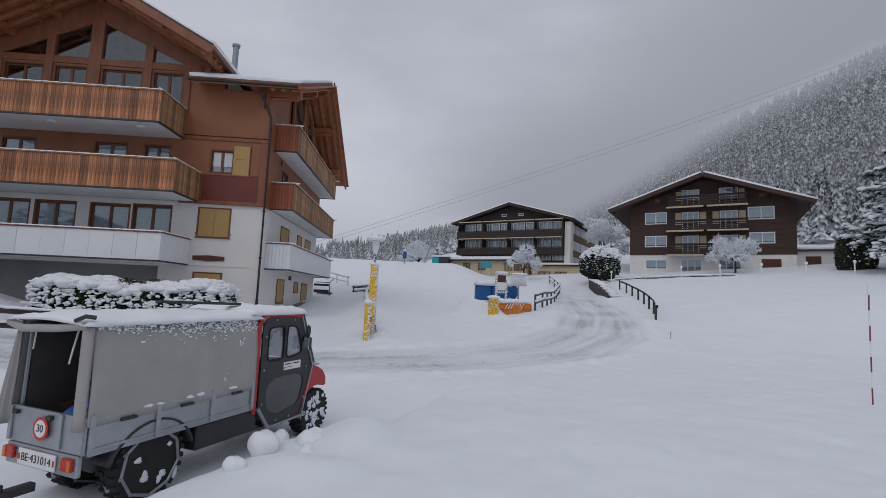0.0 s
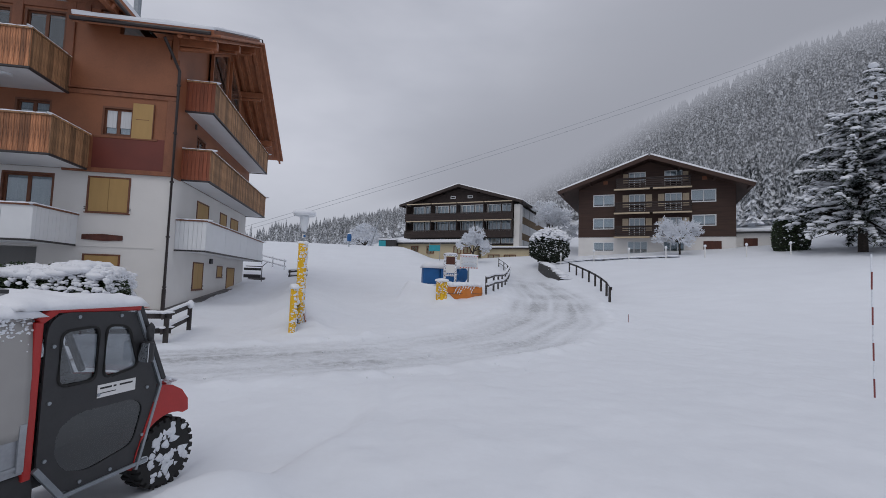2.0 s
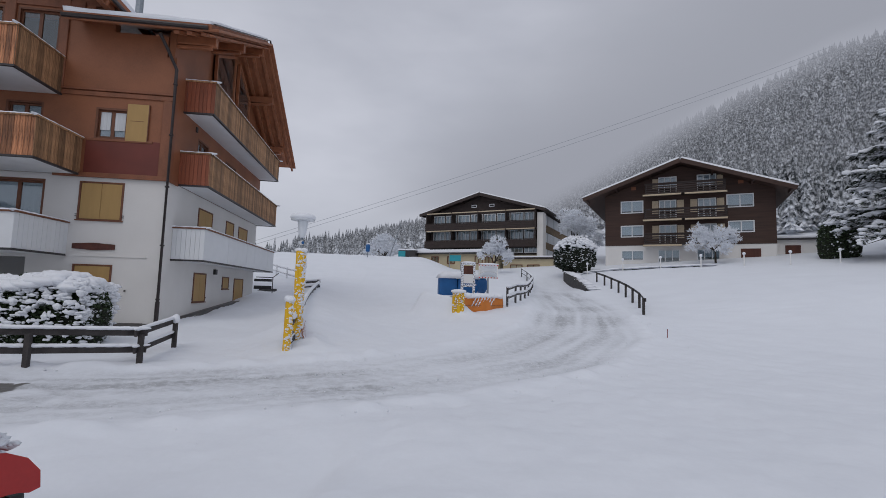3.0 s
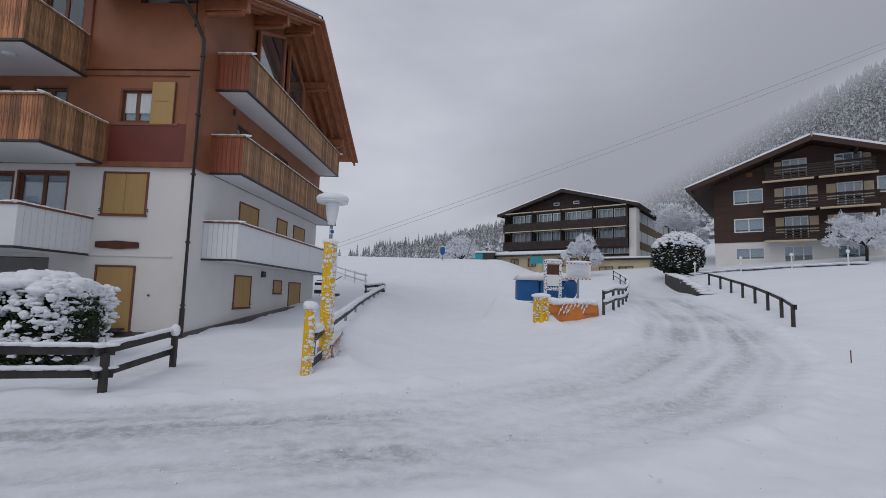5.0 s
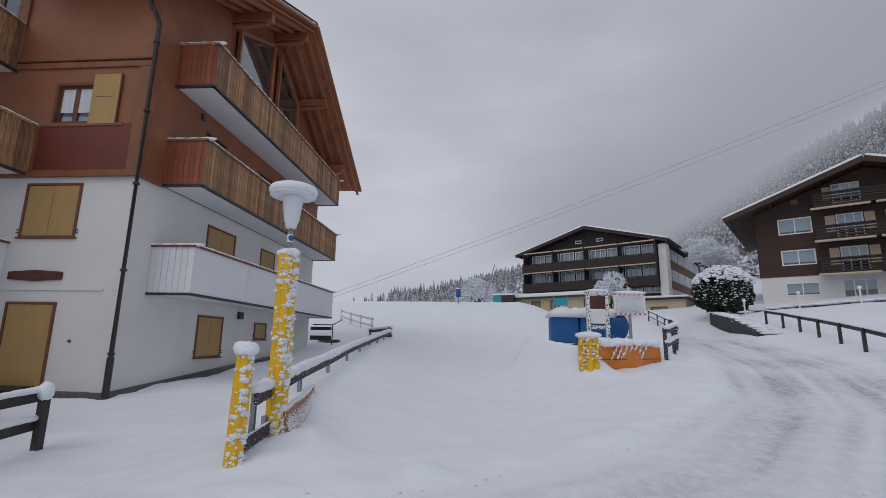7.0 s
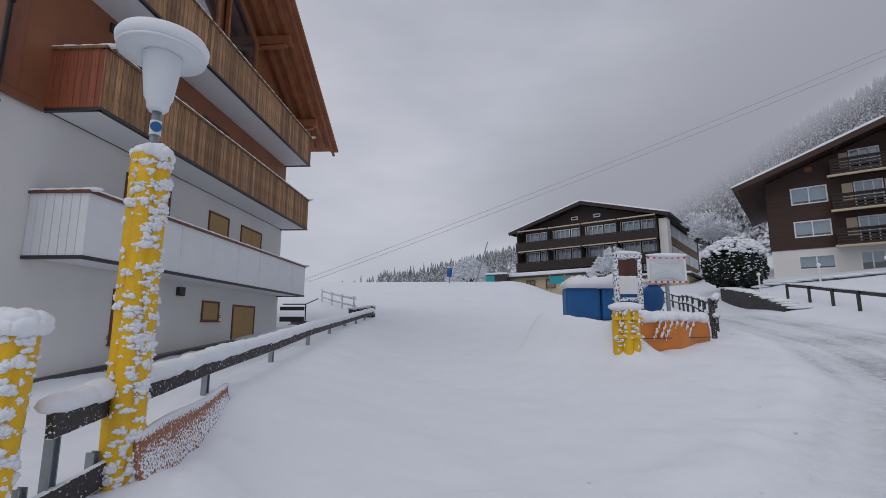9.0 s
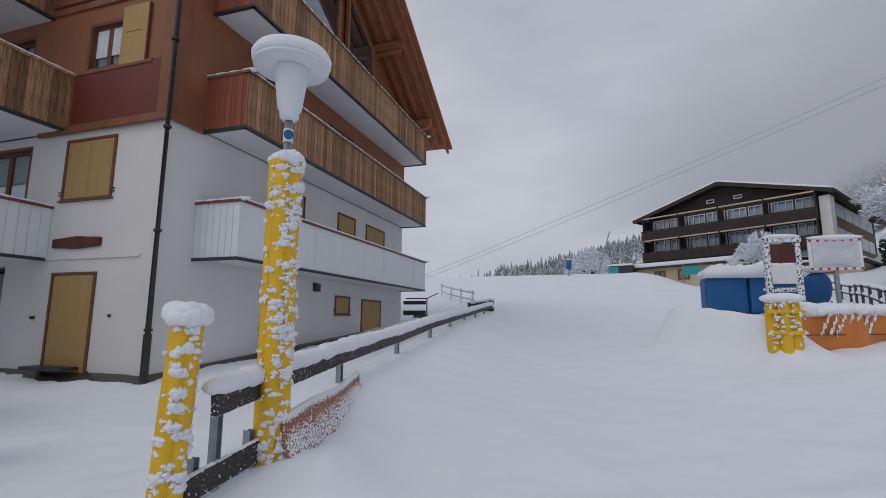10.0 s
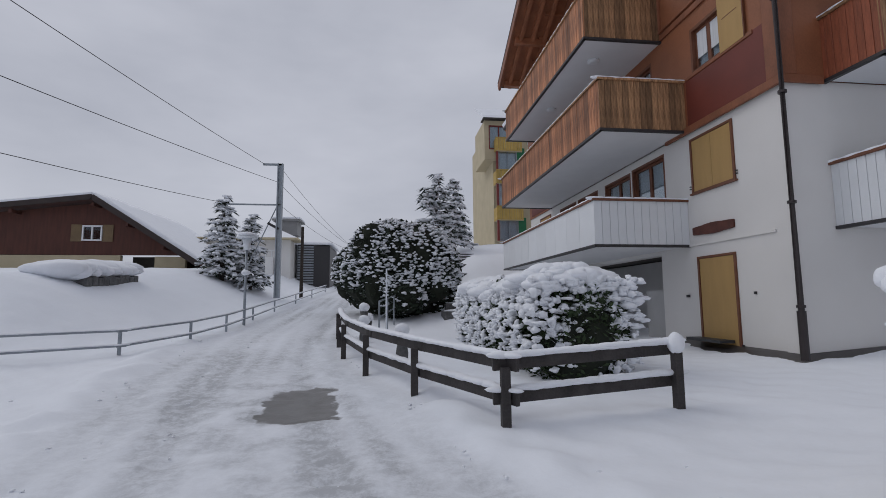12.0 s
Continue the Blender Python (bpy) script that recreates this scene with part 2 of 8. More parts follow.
class Soup:
    """Collects vertices and faces."""

    def __init__(self):
        self.v, self.f = [], []

    def add(self, verts, faces):
        o = len(self.v)
        self.v.extend(verts)
        self.f.extend([tuple(i + o for i in f) for f in faces])
        return self

    def box(self, x0, y0, z0, x1, y1, z1):
        a, b = (min(x0, x1), min(y0, y1), min(z0, z1)), (max(x0, x1), max(y0, y1), max(z0, z1))
        v = [(x, y, z) for z in (a[2], b[2]) for y in (a[1], b[1]) for x in (a[0], b[0])]
        return self.add(v, [(0, 2, 3, 1), (4, 5, 7, 6), (0, 1, 5, 4), (2, 6, 7, 3), (0, 4, 6, 2), (1, 3, 7, 5)])

    def beam(self, p0, p1, w, h, up=(0, 0, 1)):
        """A squared bar from p0 to p1."""
        p0, p1, up = Vector(p0), Vector(p1), Vector(up)
        d = (p1 - p0).normalized()
        s = d.cross(up).normalized() * (w / 2)
        t = s.cross(d).normalized() * (h / 2)
        v = [tuple(p + a * s + b * t) for p in (p0, p1) for a, b in ((-1, -1), (1, -1), (1, 1), (-1, 1))]
        return self.add(v, [(0, 1, 2, 3), (7, 6, 5, 4), (0, 4, 5, 1), (1, 5, 6, 2), (2, 6, 7, 3), (3, 7, 4, 0)])

    def cyl(self, p0, p1, r0, r1=None, n=12):
        r1 = r0 if r1 is None else r1
        p0, p1 = Vector(p0), Vector(p1)
        q = (p1 - p0).to_track_quat("Z", "Y")
        v = []
        for p, r in ((p0, r0), (p1, r1)):
            for i in range(n):
                a = 2 * math.pi * i / n
                v.append(tuple(p + q @ Vector((r * math.cos(a), r * math.sin(a), 0))))
        f = [(i, (i + 1) % n, n + (i + 1) % n, n + i) for i in range(n)]
        f += [tuple(reversed(range(n))), tuple(range(n, 2 * n))]
        return self.add(v, f)

    def tube(self, pts, r, n=8):
        ps = [Vector(p) for p in pts]
        v, f = [], []
        for k, p in enumerate(ps):
            d = (ps[min(k + 1, len(ps) - 1)] - ps[max(k - 1, 0)]).normalized()
            q = d.to_track_quat("Z", "Y")
            for i in range(n):
                a = 2 * math.pi * i / n
                v.append(tuple(p + q @ Vector((r * math.cos(a), r * math.sin(a), 0))))
        for k in range(len(ps) - 1):
            for i in range(n):
                j = (i + 1) % n
                f.append((k * n + i, k * n + j, (k + 1) * n + j, (k + 1) * n + i))
        f += [tuple(reversed(range(n))), tuple(range((len(ps) - 1) * n, len(ps) * n))]
        return self.add(v, f)

    def lathe(self, profile, c, n=24):
        v, f = [], []
        for r, z in profile:
            for i in range(n):
                a = 2 * math.pi * i / n
                v.append((c[0] + r * math.cos(a), c[1] + r * math.sin(a), c[2] + z))
        for k in range(len(profile) - 1):
            for i in range(n):
                j = (i + 1) % n
                f.append((k * n + i, k * n + j, (k + 1) * n + j, (k + 1) * n + i))
        f += [tuple(reversed(range(n))), tuple(range((len(profile) - 1) * n, len(profile) * n))]
        return self.add(v, f)

    def prism(self, pts, vec):
        """A flat outline pushed along vec."""
        n = len(pts)
        v = [tuple(p) for p in pts] + [tuple(Vector(p) + Vector(vec)) for p in pts]
        f = [tuple(range(n)), tuple(reversed(range(n, 2 * n)))]
        f += [(i, n + i, n + (i + 1) % n, (i + 1) % n) for i in range(n)]
        return self.add(v, f)

    def wall(self, axis, u0, u1, z0, z1, holes, d0, d1):
        """A slab with rectangular holes through it, as one connected shell. axis x or y: the way it runs; d0, d1: its two faces."""
        us = sorted({u0, u1, *[min(max(h[k], u0), u1) for h in holes for k in (0, 1)]})
        zs = sorted({z0, z1, *[min(max(h[k], z0), z1) for h in holes for k in (2, 3)]})
        full = {}
        for i in range(len(us) - 1):
            for j in range(len(zs) - 1):
                mu, mz = (us[i] + us[i + 1]) / 2, (zs[j] + zs[j + 1]) / 2
                full[i, j] = not any(h[0] < mu < h[1] and h[2] < mz < h[3] for h in holes)
        index, v, f = {}, [], []

        def at(i, j, d):
            if (i, j, d) not in index:
                index[i, j, d] = len(v)
                dd = d1 if d else d0
                v.append((us[i], dd, zs[j]) if axis == "x" else (dd, us[i], zs[j]))
            return index[i, j, d]

        for (i, j), on_ in full.items():
            if not on_:
                continue
            for d in (0, 1):
                f.append((at(i, j, d), at(i + 1, j, d), at(i + 1, j + 1, d), at(i, j + 1, d)))
            for (di, dj), (a, b) in (((-1, 0), ((i, j), (i, j + 1))), ((1, 0), ((i + 1, j), (i + 1, j + 1))), ((0, -1), ((i, j), (i + 1, j))), ((0, 1), ((i, j + 1), (i + 1, j + 1)))):
                if not full.get((i + di, j + dj), False):
                    f.append((at(*a, 0), at(*b, 0), at(*b, 1), at(*a, 1)))
        return self.add(v, f)

    def islands(self):
        """The connected pieces, each as a Soup of its own."""
        root = list(range(len(self.v)))

        def find(a):
            while root[a] != a:
                root[a] = root[root[a]]
                a = root[a]
            return a

        for q in self.f:
            for k in q[1:]:
                root[find(k)] = find(q[0])
        groups = {}
        for q in self.f:
            groups.setdefault(find(q[0]), []).append(q)
        out = []
        for fs in groups.values():
            used = sorted({k for q in fs for k in q})
            remap = {k: n for n, k in enumerate(used)}
            s_ = Soup()
            s_.v, s_.f = [self.v[k] for k in used], [tuple(remap[k] for k in q) for q in fs]
            out.append(s_)
        return out

    def sheet(self, x0, x1, y0, y1, z, thick, nx=14, ny=18, seed=0.0, sag=0.0):
        """A quilt of snow with rounded rims on a flat top."""
        v, f = [], []
        for j in range(ny + 1):
            for i in range(nx + 1):
                u, t = i / nx, j / ny
                e = min(1.0, 5 * min(u, 1 - u), 5 * min(t, 1 - t))
                q = noise.noise(Vector((u * (x1 - x0) * 4.5 + seed, t * (y1 - y0) * 4.5, seed))) + 0.6 * noise.noise(Vector((u * (x1 - x0) * 11, t * (y1 - y0) * 11 + seed, 3.0)))
                k = thick * math.sqrt(max(0.0, 1 - (1 - e) ** 2)) * (1 + 0.35 * q)
                w = 0.02 * q * (1 if e < 0.3 else 0)
                v.append((x0 + (x1 - x0) * u + w, y0 + (y1 - y0) * t + w, z + k - sag * (2 * u - 1) ** 2 - 0.004))
        for j in range(ny):
            for i in range(nx):
                k = j * (nx + 1) + i
                f.append((k, k + 1, k + nx + 2, k + nx + 1))
        rim = list(range(nx + 1)) + [j * (nx + 1) + nx for j in range(1, ny + 1)] + [ny * (nx + 1) + i for i in range(nx - 1, -1, -1)] + [j * (nx + 1) for j in range(ny - 1, 0, -1)]
        f.append(tuple(reversed(rim)))
        return self.add(v, f)

    def blob(self, c, rx, ry, rz, rough=0.18, fine=False, rot=0.0):
        """An uneven lump."""
        base_v, base_f = BALL2 if fine else BALL1
        ca, sa = math.cos(rot), math.sin(rot)
        ph = [rng.uniform(0, 6.28) for _ in range(4)]
        v = []
        for x, y, z in base_v:
            k = 1 + rough * (math.sin(3.1 * x + ph[0]) + math.sin(3.7 * y + ph[1]) + math.sin(2.9 * z + ph[2]) + 0.6 * math.sin(6 * x + 5 * y + ph[3])) * 0.5
            a, b = x * rx * k, y * ry * k
            v.append((c[0] + ca * a - sa * b, c[1] + sa * a + ca * b, c[2] + z * rz * k))
        return self.add(v, base_f)


def ball(level):
    bm = bmesh.new()
    bmesh.ops.create_icosphere(bm, subdivisions=level, radius=1.0)
    v, f = [tuple(p.co) for p in bm.verts], [tuple(x.index for x in q.verts) for q in bm.faces]
    bm.free()
    return v, f


BALL1, BALL2 = ball(2), ball(3)
BALL0 = ball(1)


def to_mesh(name, soup, mat, smooth=False):
    me = bpy.data.meshes.new(name)
    me.from_pydata(soup.v, [], soup.f)
    if len(soup.f) < 600:
        bm = bmesh.new()
        bm.from_mesh(me)
        if all(e.is_manifold for e in bm.edges):
            bmesh.ops.recalc_face_normals(bm, faces=bm.faces)
            bm.to_mesh(me)
        bm.free()
    me.materials.append(mat)
    if smooth:
        me.polygons.foreach_set("use_smooth", [True] * len(me.polygons))
    me.update()
    return me


def thing(name, m, label, category, group="", kind=""):
    """An Empty at the base of a thing, which carries its parts."""
    ob = new(name)
    ob.empty_display_size = 0.2
    ob.matrix_world = m
    PLACE[ob] = m
    return tagged(ob, label, category, group, kind)


def part(name, soup, mat, parent, label="", smooth=False, bevel=0.0, at_world=False, kind=""):
    """One mesh under a thing or part. Vertices are in the thing's own space, or in the world's if at_world."""
    if at_world:
        inv = PLACE[parent].inverted()
        soup.v = [tuple(inv @ Vector(p)) for p in soup.v]
    ob = new(name, to_mesh(name, soup, mat, smooth))
    ob.parent = parent
    PLACE[ob] = PLACE[parent]
    if bevel:
        md = ob.modifiers.new("bevel", "BEVEL")
        md.width, md.segments, md.limit_method = bevel, 2, "ANGLE"
    if label or kind:
        tagged(ob, label, kind=kind)
    return ob


def each(name, soup, mat, parent, label="", **more):
    """The pieces of a soup, each a part of its own."""
    return [part(name, s_, mat, parent, label, **more) for s_ in soup.islands()]


def lone(name, soup, mat, label, category, smooth=False, bevel=0.0, group="", kind=""):
    """A thing or a piece of the setting that is one mesh."""
    ob = new(name, to_mesh(name, soup, mat, smooth))
    PLACE[ob] = Matrix.Identity(4)
    if bevel:
        md = ob.modifiers.new("bevel", "BEVEL")
        md.width, md.segments, md.limit_method = bevel, 2, "ANGLE"
    return tagged(ob, label, category, group, kind)


def piece(name, me, parent, m):
    """One of many alike pieces on shared mesh data, at a pose in its parent's space."""
    ob = new(name, me)
    ob.parent = parent
    ob.matrix_basis = m
    return ob


def wall_cells(u0, u1, z0, z1, holes):
    """The solid rectangles left of a wall by its rectangular holes."""
    us = sorted({u0, u1, *[h[0] for h in holes], *[h[1] for h in holes]})
    cells = []
    for a, b in zip(us[:-1], us[1:]):
        cuts = sorted([(h[2], h[3]) for h in holes if h[0] <= a + 1e-6 and h[1] >= b - 1e-6])
        z = z0
        for c, d in cuts:
            if c > z:
                cells.append((a, b, z, c))
            z = max(z, d)
        if z < z1:
            cells.append((a, b, z, z1))
    return cells


def ss(a, b, x):
    t = np.clip((np.asarray(x, dtype=float) - a) / (b - a), 0, 1)
    return t * t * (3 - 2 * t)


# ---- ground: one sheet of snow to the horizon ----
ROAD = [(-60, 11.5), (-38, 11.2), (-24, 11.0), (-14, 10.9), (-8, 11.6), (-3, 12.8), (1.5, 14.6), (5.2, 17.2), (8.3, 21.0), (10.4, 26.0), (11.8, 31.5), (13.5, 38.0), (16.5, 46.0), (21.0, 56.0), (27.0, 64.0), (34.0, 72.0)]


def road_offset(x, y):
    """Distance from the road's middle line, signed, and the way along it."""
    best, side, along = np.full(np.shape(x), 1e9), np.zeros(np.shape(x)), np.zeros(np.shape(x))
    run = 0.0
    for (ax, ay), (bx, by) in zip(ROAD[:-1], ROAD[1:]):
        dx, dy = bx - ax, by - ay
        length = math.hypot(dx, dy)
        t = np.clip(((x - ax) * dx + (y - ay) * dy) / length ** 2, 0, 1)
        ex, ey = x - ax - t * dx, y - ay - t * dy
        d = np.hypot(ex, ey)
        s = (dx * ey - dy * ex) / length
        near = d < best
        best = np.where(near, d, best)
        side = np.where(near, np.where(s >= 0, d, -d), side)
        along = np.where(near, run + t * length, along)
        run += length
    return side, along


def waves(x, y, seed, size, count=10):
    r = np.random.RandomState(seed)
    out = np.zeros(np.shape(x))
    for _ in range(count):
        a, k, p = r.uniform(0, 2 * math.pi), r.uniform(0.6, 1.7) * 2 * math.pi / size, r.uniform(0, 2 * math.pi)
        out += np.sin(k * (x * math.cos(a) + y * math.sin(a)) + p)
    return out / math.sqrt(count)


SKY_AZ = [-30, -14, -8.6, 4.8, 18, 32.6, 46.7, 75, 110, 135]
SKY_EL = [0.0, 0.045, 0.086, 0.145, 0.21, 0.314, 0.405, 0.45, 0.40, 0.0]


def ground(x, y):
    x, y = np.asarray(x, dtype=float), np.asarray(y, dtype=float)
    v = np.maximum(y - 15, 0)
    vc = np.minimum(v, 48)
    up = 0.05 * vc + 0.0016 * vc ** 2 - 0.03 * np.maximum(v - 50, 0) * (v < 90) - 1.2 * (v >= 90)
    road_up = 0.088 * np.minimum(v, 70)
    w = ss(5, 11, x) * ss(18, 40, v)
    up = up * (1 - w) + road_up * w
    z = 0.36 + up
    lx, ly = (x + 2.63) * 0.91 - (y - 4.43) * 0.415, (x + 2.63) * 0.415 + (y - 4.43) * 0.91
    lx = lx - 0.65 * ss(1.7, 2.9, ly) * (1 - ss(5, 7, ly))
    z = z + 0.14 * (1 - ss(7, 13, y)) * ss(0.15, 0.7, lx)
    z = z - 0.14 * (1 - ss(0.05, 0.6, lx)) * (1 - ss(8, 11, y)) * ss(-9, -5, x)
    z = z + 0.04 * np.exp(-((lx - 0.75) / 0.3) ** 2) * ss(0.2, 1.4, ly) * (1 - ss(1.6, 2.6, ly))
    left = 0.045 * np.maximum(-x - 4, 0) + 0.03 * np.maximum(-x - 16, 0)
    left = np.minimum(left, 3.0)
    z = z + left * (1 - ss(16, 20, y) * ss(-22, -16, x))
    z = z + 1.9 * (1 - ss(2.5, 8.2, y)) * ss(8, 13, -x)
    z = z + 3.2 * ss(15, 31, -x) * ss(12.6, 19, y)
    z = z + 0.85 * ss(12, 17, -x) * ss(15.8, 18.6, y) * (1 - ss(22, 27, -x)) * (1 - ss(20.2, 21.2, y))
    z = z + (0.045 * np.clip(x - 4, 0, 60) + 0.085 * np.clip(x - 14, 0, 40)) * ss(1, 12, v)
    z = z + 0.2 * np.exp(-((x + 1.25) ** 2 + (y - 17.5) ** 2) / 1.0)
    z = z - 0.45 * np.exp(-(((x - 14.5) / 4.5) ** 2 + ((y - 41.0) / 9.0) ** 2))
    z = z + 0.38 * np.exp(-(((x - 4.9) / 2.0) ** 2 + ((y - 27.3) / 1.5) ** 2))
    z = z + 0.5 * np.exp(-(((x - 6.6) / 1.8) ** 2 + ((y - 30.0) / 3.2) ** 2))
    z = z + 0.42 * np.exp(-(((x - 5.0) / 3.0) ** 2 + ((y - 25.3) / 3.6) ** 2))
    k = np.clip(((x - 2.75) * 1.3 - (y - 25.1) * 1.45) / 3.79, 0, 1)
    z = z + (0.9 - 0.25 * k) * np.exp(-((x - 2.75 - 1.3 * k) ** 2 + (y - 25.1 + 1.45 * k) ** 2) / 0.19)
    z = z - 0.7 * np.exp(-(((x - 16.2) / 2.6) ** 2 + ((y - 46.0) / 6.0) ** 2))
    fx = x + 1.55 + 0.1 * (y - 17.2)
    z = z + 0.52 * ss(18.0, 19.5, y) * (1 - 0.6 * ss(26, 37, y)) * (1 - ss(38, 44, y)) * np.exp(-(fx / np.where(fx > 0, 1.7, 0.95)) ** 2)
    r, az = np.hypot(x, y), np.degrees(np.arctan2(x, y))
    el = np.interp(az, SKY_AZ, SKY_EL)
    top = np.maximum(el * 330 - 14, 0)
    hill = ss(85, 330, r) ** 0.85
    z = z * (1 - ss(120, 260, r)) + top * hill
    return z


def gz(x, y):
    return float(ground(x, y))


def spread(lo, a, b, hi, fine, coarse):
    """Grid lines: close together from a to b, ever wider outside."""
    mid = list(np.arange(a, b, fine))
    out, p, s = [], b, fine
    while p < hi:
        out.append(p)
        s = min(s * 1.09, coarse)
        p += s
    back, p, s = [], a, fine
    while p > lo:
        s = min(s * 1.09, coarse)
        p -= s
        back.append(p)
    return np.array(back[::-1] + mid + out + [hi])


gx = spread(-900, -12, 12, 900, 0.085, 24)
gy = spread(-700, 1.0, 27, 1100, 0.085, 24)
GX, GY = np.meshgrid(gx, gy)
GZ = ground(GX, GY)
off, along = road_offset(GX, GY)
near = (1 - ss(40, 80, np.hypot(GX, GY)))
on_road = 1 - ss(1.5, 2.3, np.abs(off))
rut = np.exp(-((np.abs(off) - 0.78) / 0.27) ** 2)
churn = waves(GX, GY, 3, 0.55, 16) * 0.5 + waves(GX, GY, 4, 1.6, 12) * 0.5
tread = np.clip(0.7 + 0.3 * waves(along * 0.16, off * 1.6, 8, 0.8, 14), 0, 1.4)
lugs = np.clip(waves(along * 2.0, off * 0.9, 18, 0.5, 10), -1, 1)
GZ -= near * (0.05 * on_road + 0.035 * rut * tread + 0.008 * rut * lugs)
GZ += near * on_road * 0.016 * churn
GZ += near * 0.075 * np.exp(-((np.abs(off) - 2.35) / 0.28) ** 2) * np.clip(0.7 + 0.5 * waves(GX, GY, 9, 1.1, 12), 0, 2)
GZ += near * (1 - on_road) * (0.012 * waves(GX, GY, 11, 0.7, 14) + 0.03 * waves(GX, GY, 12, 3.2, 12) + 0.005 * waves(GX, GY, 13, 0.25, 12))
# older wheel marks going straight up the lane on foot, half snowed in
lane = np.exp(-((GX - 0.4 - 0.05 * GY) / 0.16) ** 2) + np.exp(-((GX - 1.75 - 0.03 * GY) / 0.18) ** 2)
GZ -= 0.035 * lane * (1 - ss(10, 14, GY)) * ss(-4, 0, GY)
# trodden spots, a few hollows
holes = random.Random(5)
for _ in range(150):
    hx, hy = holes.uniform(-3.5, 4.5), holes.uniform(2.5, 17)
    if abs(float(road_offset(np.array(hx), np.array(hy))[0])) < 3.2 or holes.random() < 0.25:
        GZ -= holes.uniform(0.012, 0.05) * np.exp(-(((GX - hx) / holes.uniform(0.08, 0.16)) ** 2 + ((GY - hy) / holes.uniform(0.1, 0.2)) ** 2))
# ridge of cleared snow beside the parked transporter
for _ in range(16):
    k = holes.uniform(0, 0.5)
    hx, hy = -1.15 + 0.75 * k + holes.uniform(-0.2, 0.45), 4.6 + 3.2 * k + holes.uniform(-0.4, 0.6)
    GZ += holes.uniform(0.015, 0.06) * np.exp(-((GX - hx) ** 2 + (GY - hy) ** 2) / holes.uniform(0.06, 0.22))
wear = near * (np.clip(rut * tread * 1.0, 0, 1) * 0.62 + on_road * np.clip(0.62 + 0.26 * waves(along * 0.1, off * 1.5, 21, 0.8, 16), 0, 1) * 0.62)
wear *= 0.55 + 0.45 * np.clip(waves(GX, GY, 22, 5.0, 8) + 0.5, 0, 1.4)
wear *= 1 - 0.55 * np.exp(-((GX - 1.5) ** 2 + (GY - 15.3) ** 2) / 3.5)
pu, pv = (GX + 6.0) * 0.966 + (GY - 12.75) * 0.258, (GY - 12.75) * 0.966 - (GX + 6.0) * 0.258
rag = 0.07 * waves(GX, GY, 32, 0.35, 14)
puddle = np.exp(-(((pu + rag) / 0.92) ** 10 + ((pv + 0.12 * pu + rag) / 0.52) ** 10)) * np.clip(1.05 - 0.3 * np.clip(waves(GX, GY, 31, 0.7, 12), 0, 2), 0, 1)
wear = np.clip(wear + 0.6 * np.exp(-(((GX + 5.8) / 2.2) ** 2 + ((GY - 12.4) / 0.9) ** 2)) * np.clip(0.5 + waves(GX, GY, 30, 0.8, 14), 0, 1), 0, 1)
GZ = GZ - 0.03 * puddle
# drift against the protective mat
GZ += 0.13 * np.exp(-((GX + 1.0 + 0.16 * (GY - 18.1)) / 0.27) ** 2 - ((GY - 18.1) / 0.62) ** 4) * (1 + 0.25 * waves(GX, GY, 51, 0.35, 10))
grit = np.clip(0.35 + 0.6 * waves(GX, GY, 41, 0.42, 18) + 0.35 * waves(GX, GY, 42, 1.3, 10), 0, 1)
slush = np.exp(-(((GX - 0.0 + 0.3 * (GY - 13.3)) / 0.85) ** 2 + ((GY - 13.3) / 0.34) ** 2)) + 0.4 * np.exp(-(((GX - 0.6) / 1.9) ** 2 + ((GY - 14.4) / 1.6) ** 2))
GZ -= 0.02 * slush * grit
GZ += near * on_road * 0.007 * waves(GX, GY, 43, 0.24, 16)
bare = np.clip(puddle + 0.85 * slush * grit * np.clip(0.5 + 0.7 * waves(GX, GY, 44, 0.16, 18), 0, 1.3), 0, 1)
wear = np.clip(wear * 1.15 + 0.7 * slush * grit, 0, 1) * (1 - ss(34, 46, GY) * 0.7)
ny, nx = GX.shape
gv = np.stack([GX, GY, GZ], -1).reshape(-1, 3)
ii = (np.arange(ny - 1)[:, None] * nx + np.arange(nx - 1)[None, :]).reshape(-1)
gf = np.stack([ii, ii + 1, ii + nx + 1, ii + nx], -1)
gm = bpy.data.meshes.new("ground")
gm.vertices.add(len(gv))
gm.vertices.foreach_set("co", gv.astype(np.float32).reshape(-1))
gm.loops.add(gf.size)
gm.loops.foreach_set("vertex_index", gf.astype(np.int32).reshape(-1))
gm.polygons.add(len(gf))
gm.polygons.foreach_set("loop_start", (np.arange(len(gf)) * 4).astype(np.int32))
gm.polygons.foreach_set("use_smooth", np.ones(len(gf), dtype=bool))
att = gm.attributes.new("slush", "FLOAT", "POINT")
att.data.foreach_set("value", wear.astype(np.float32).reshape(-1))
att2 = gm.attributes.new("bare", "FLOAT", "POINT")
att2.data.foreach_set("value", bare.astype(np.float32).reshape(-1))
gm.update(calc_edges=True)
gm.validate()


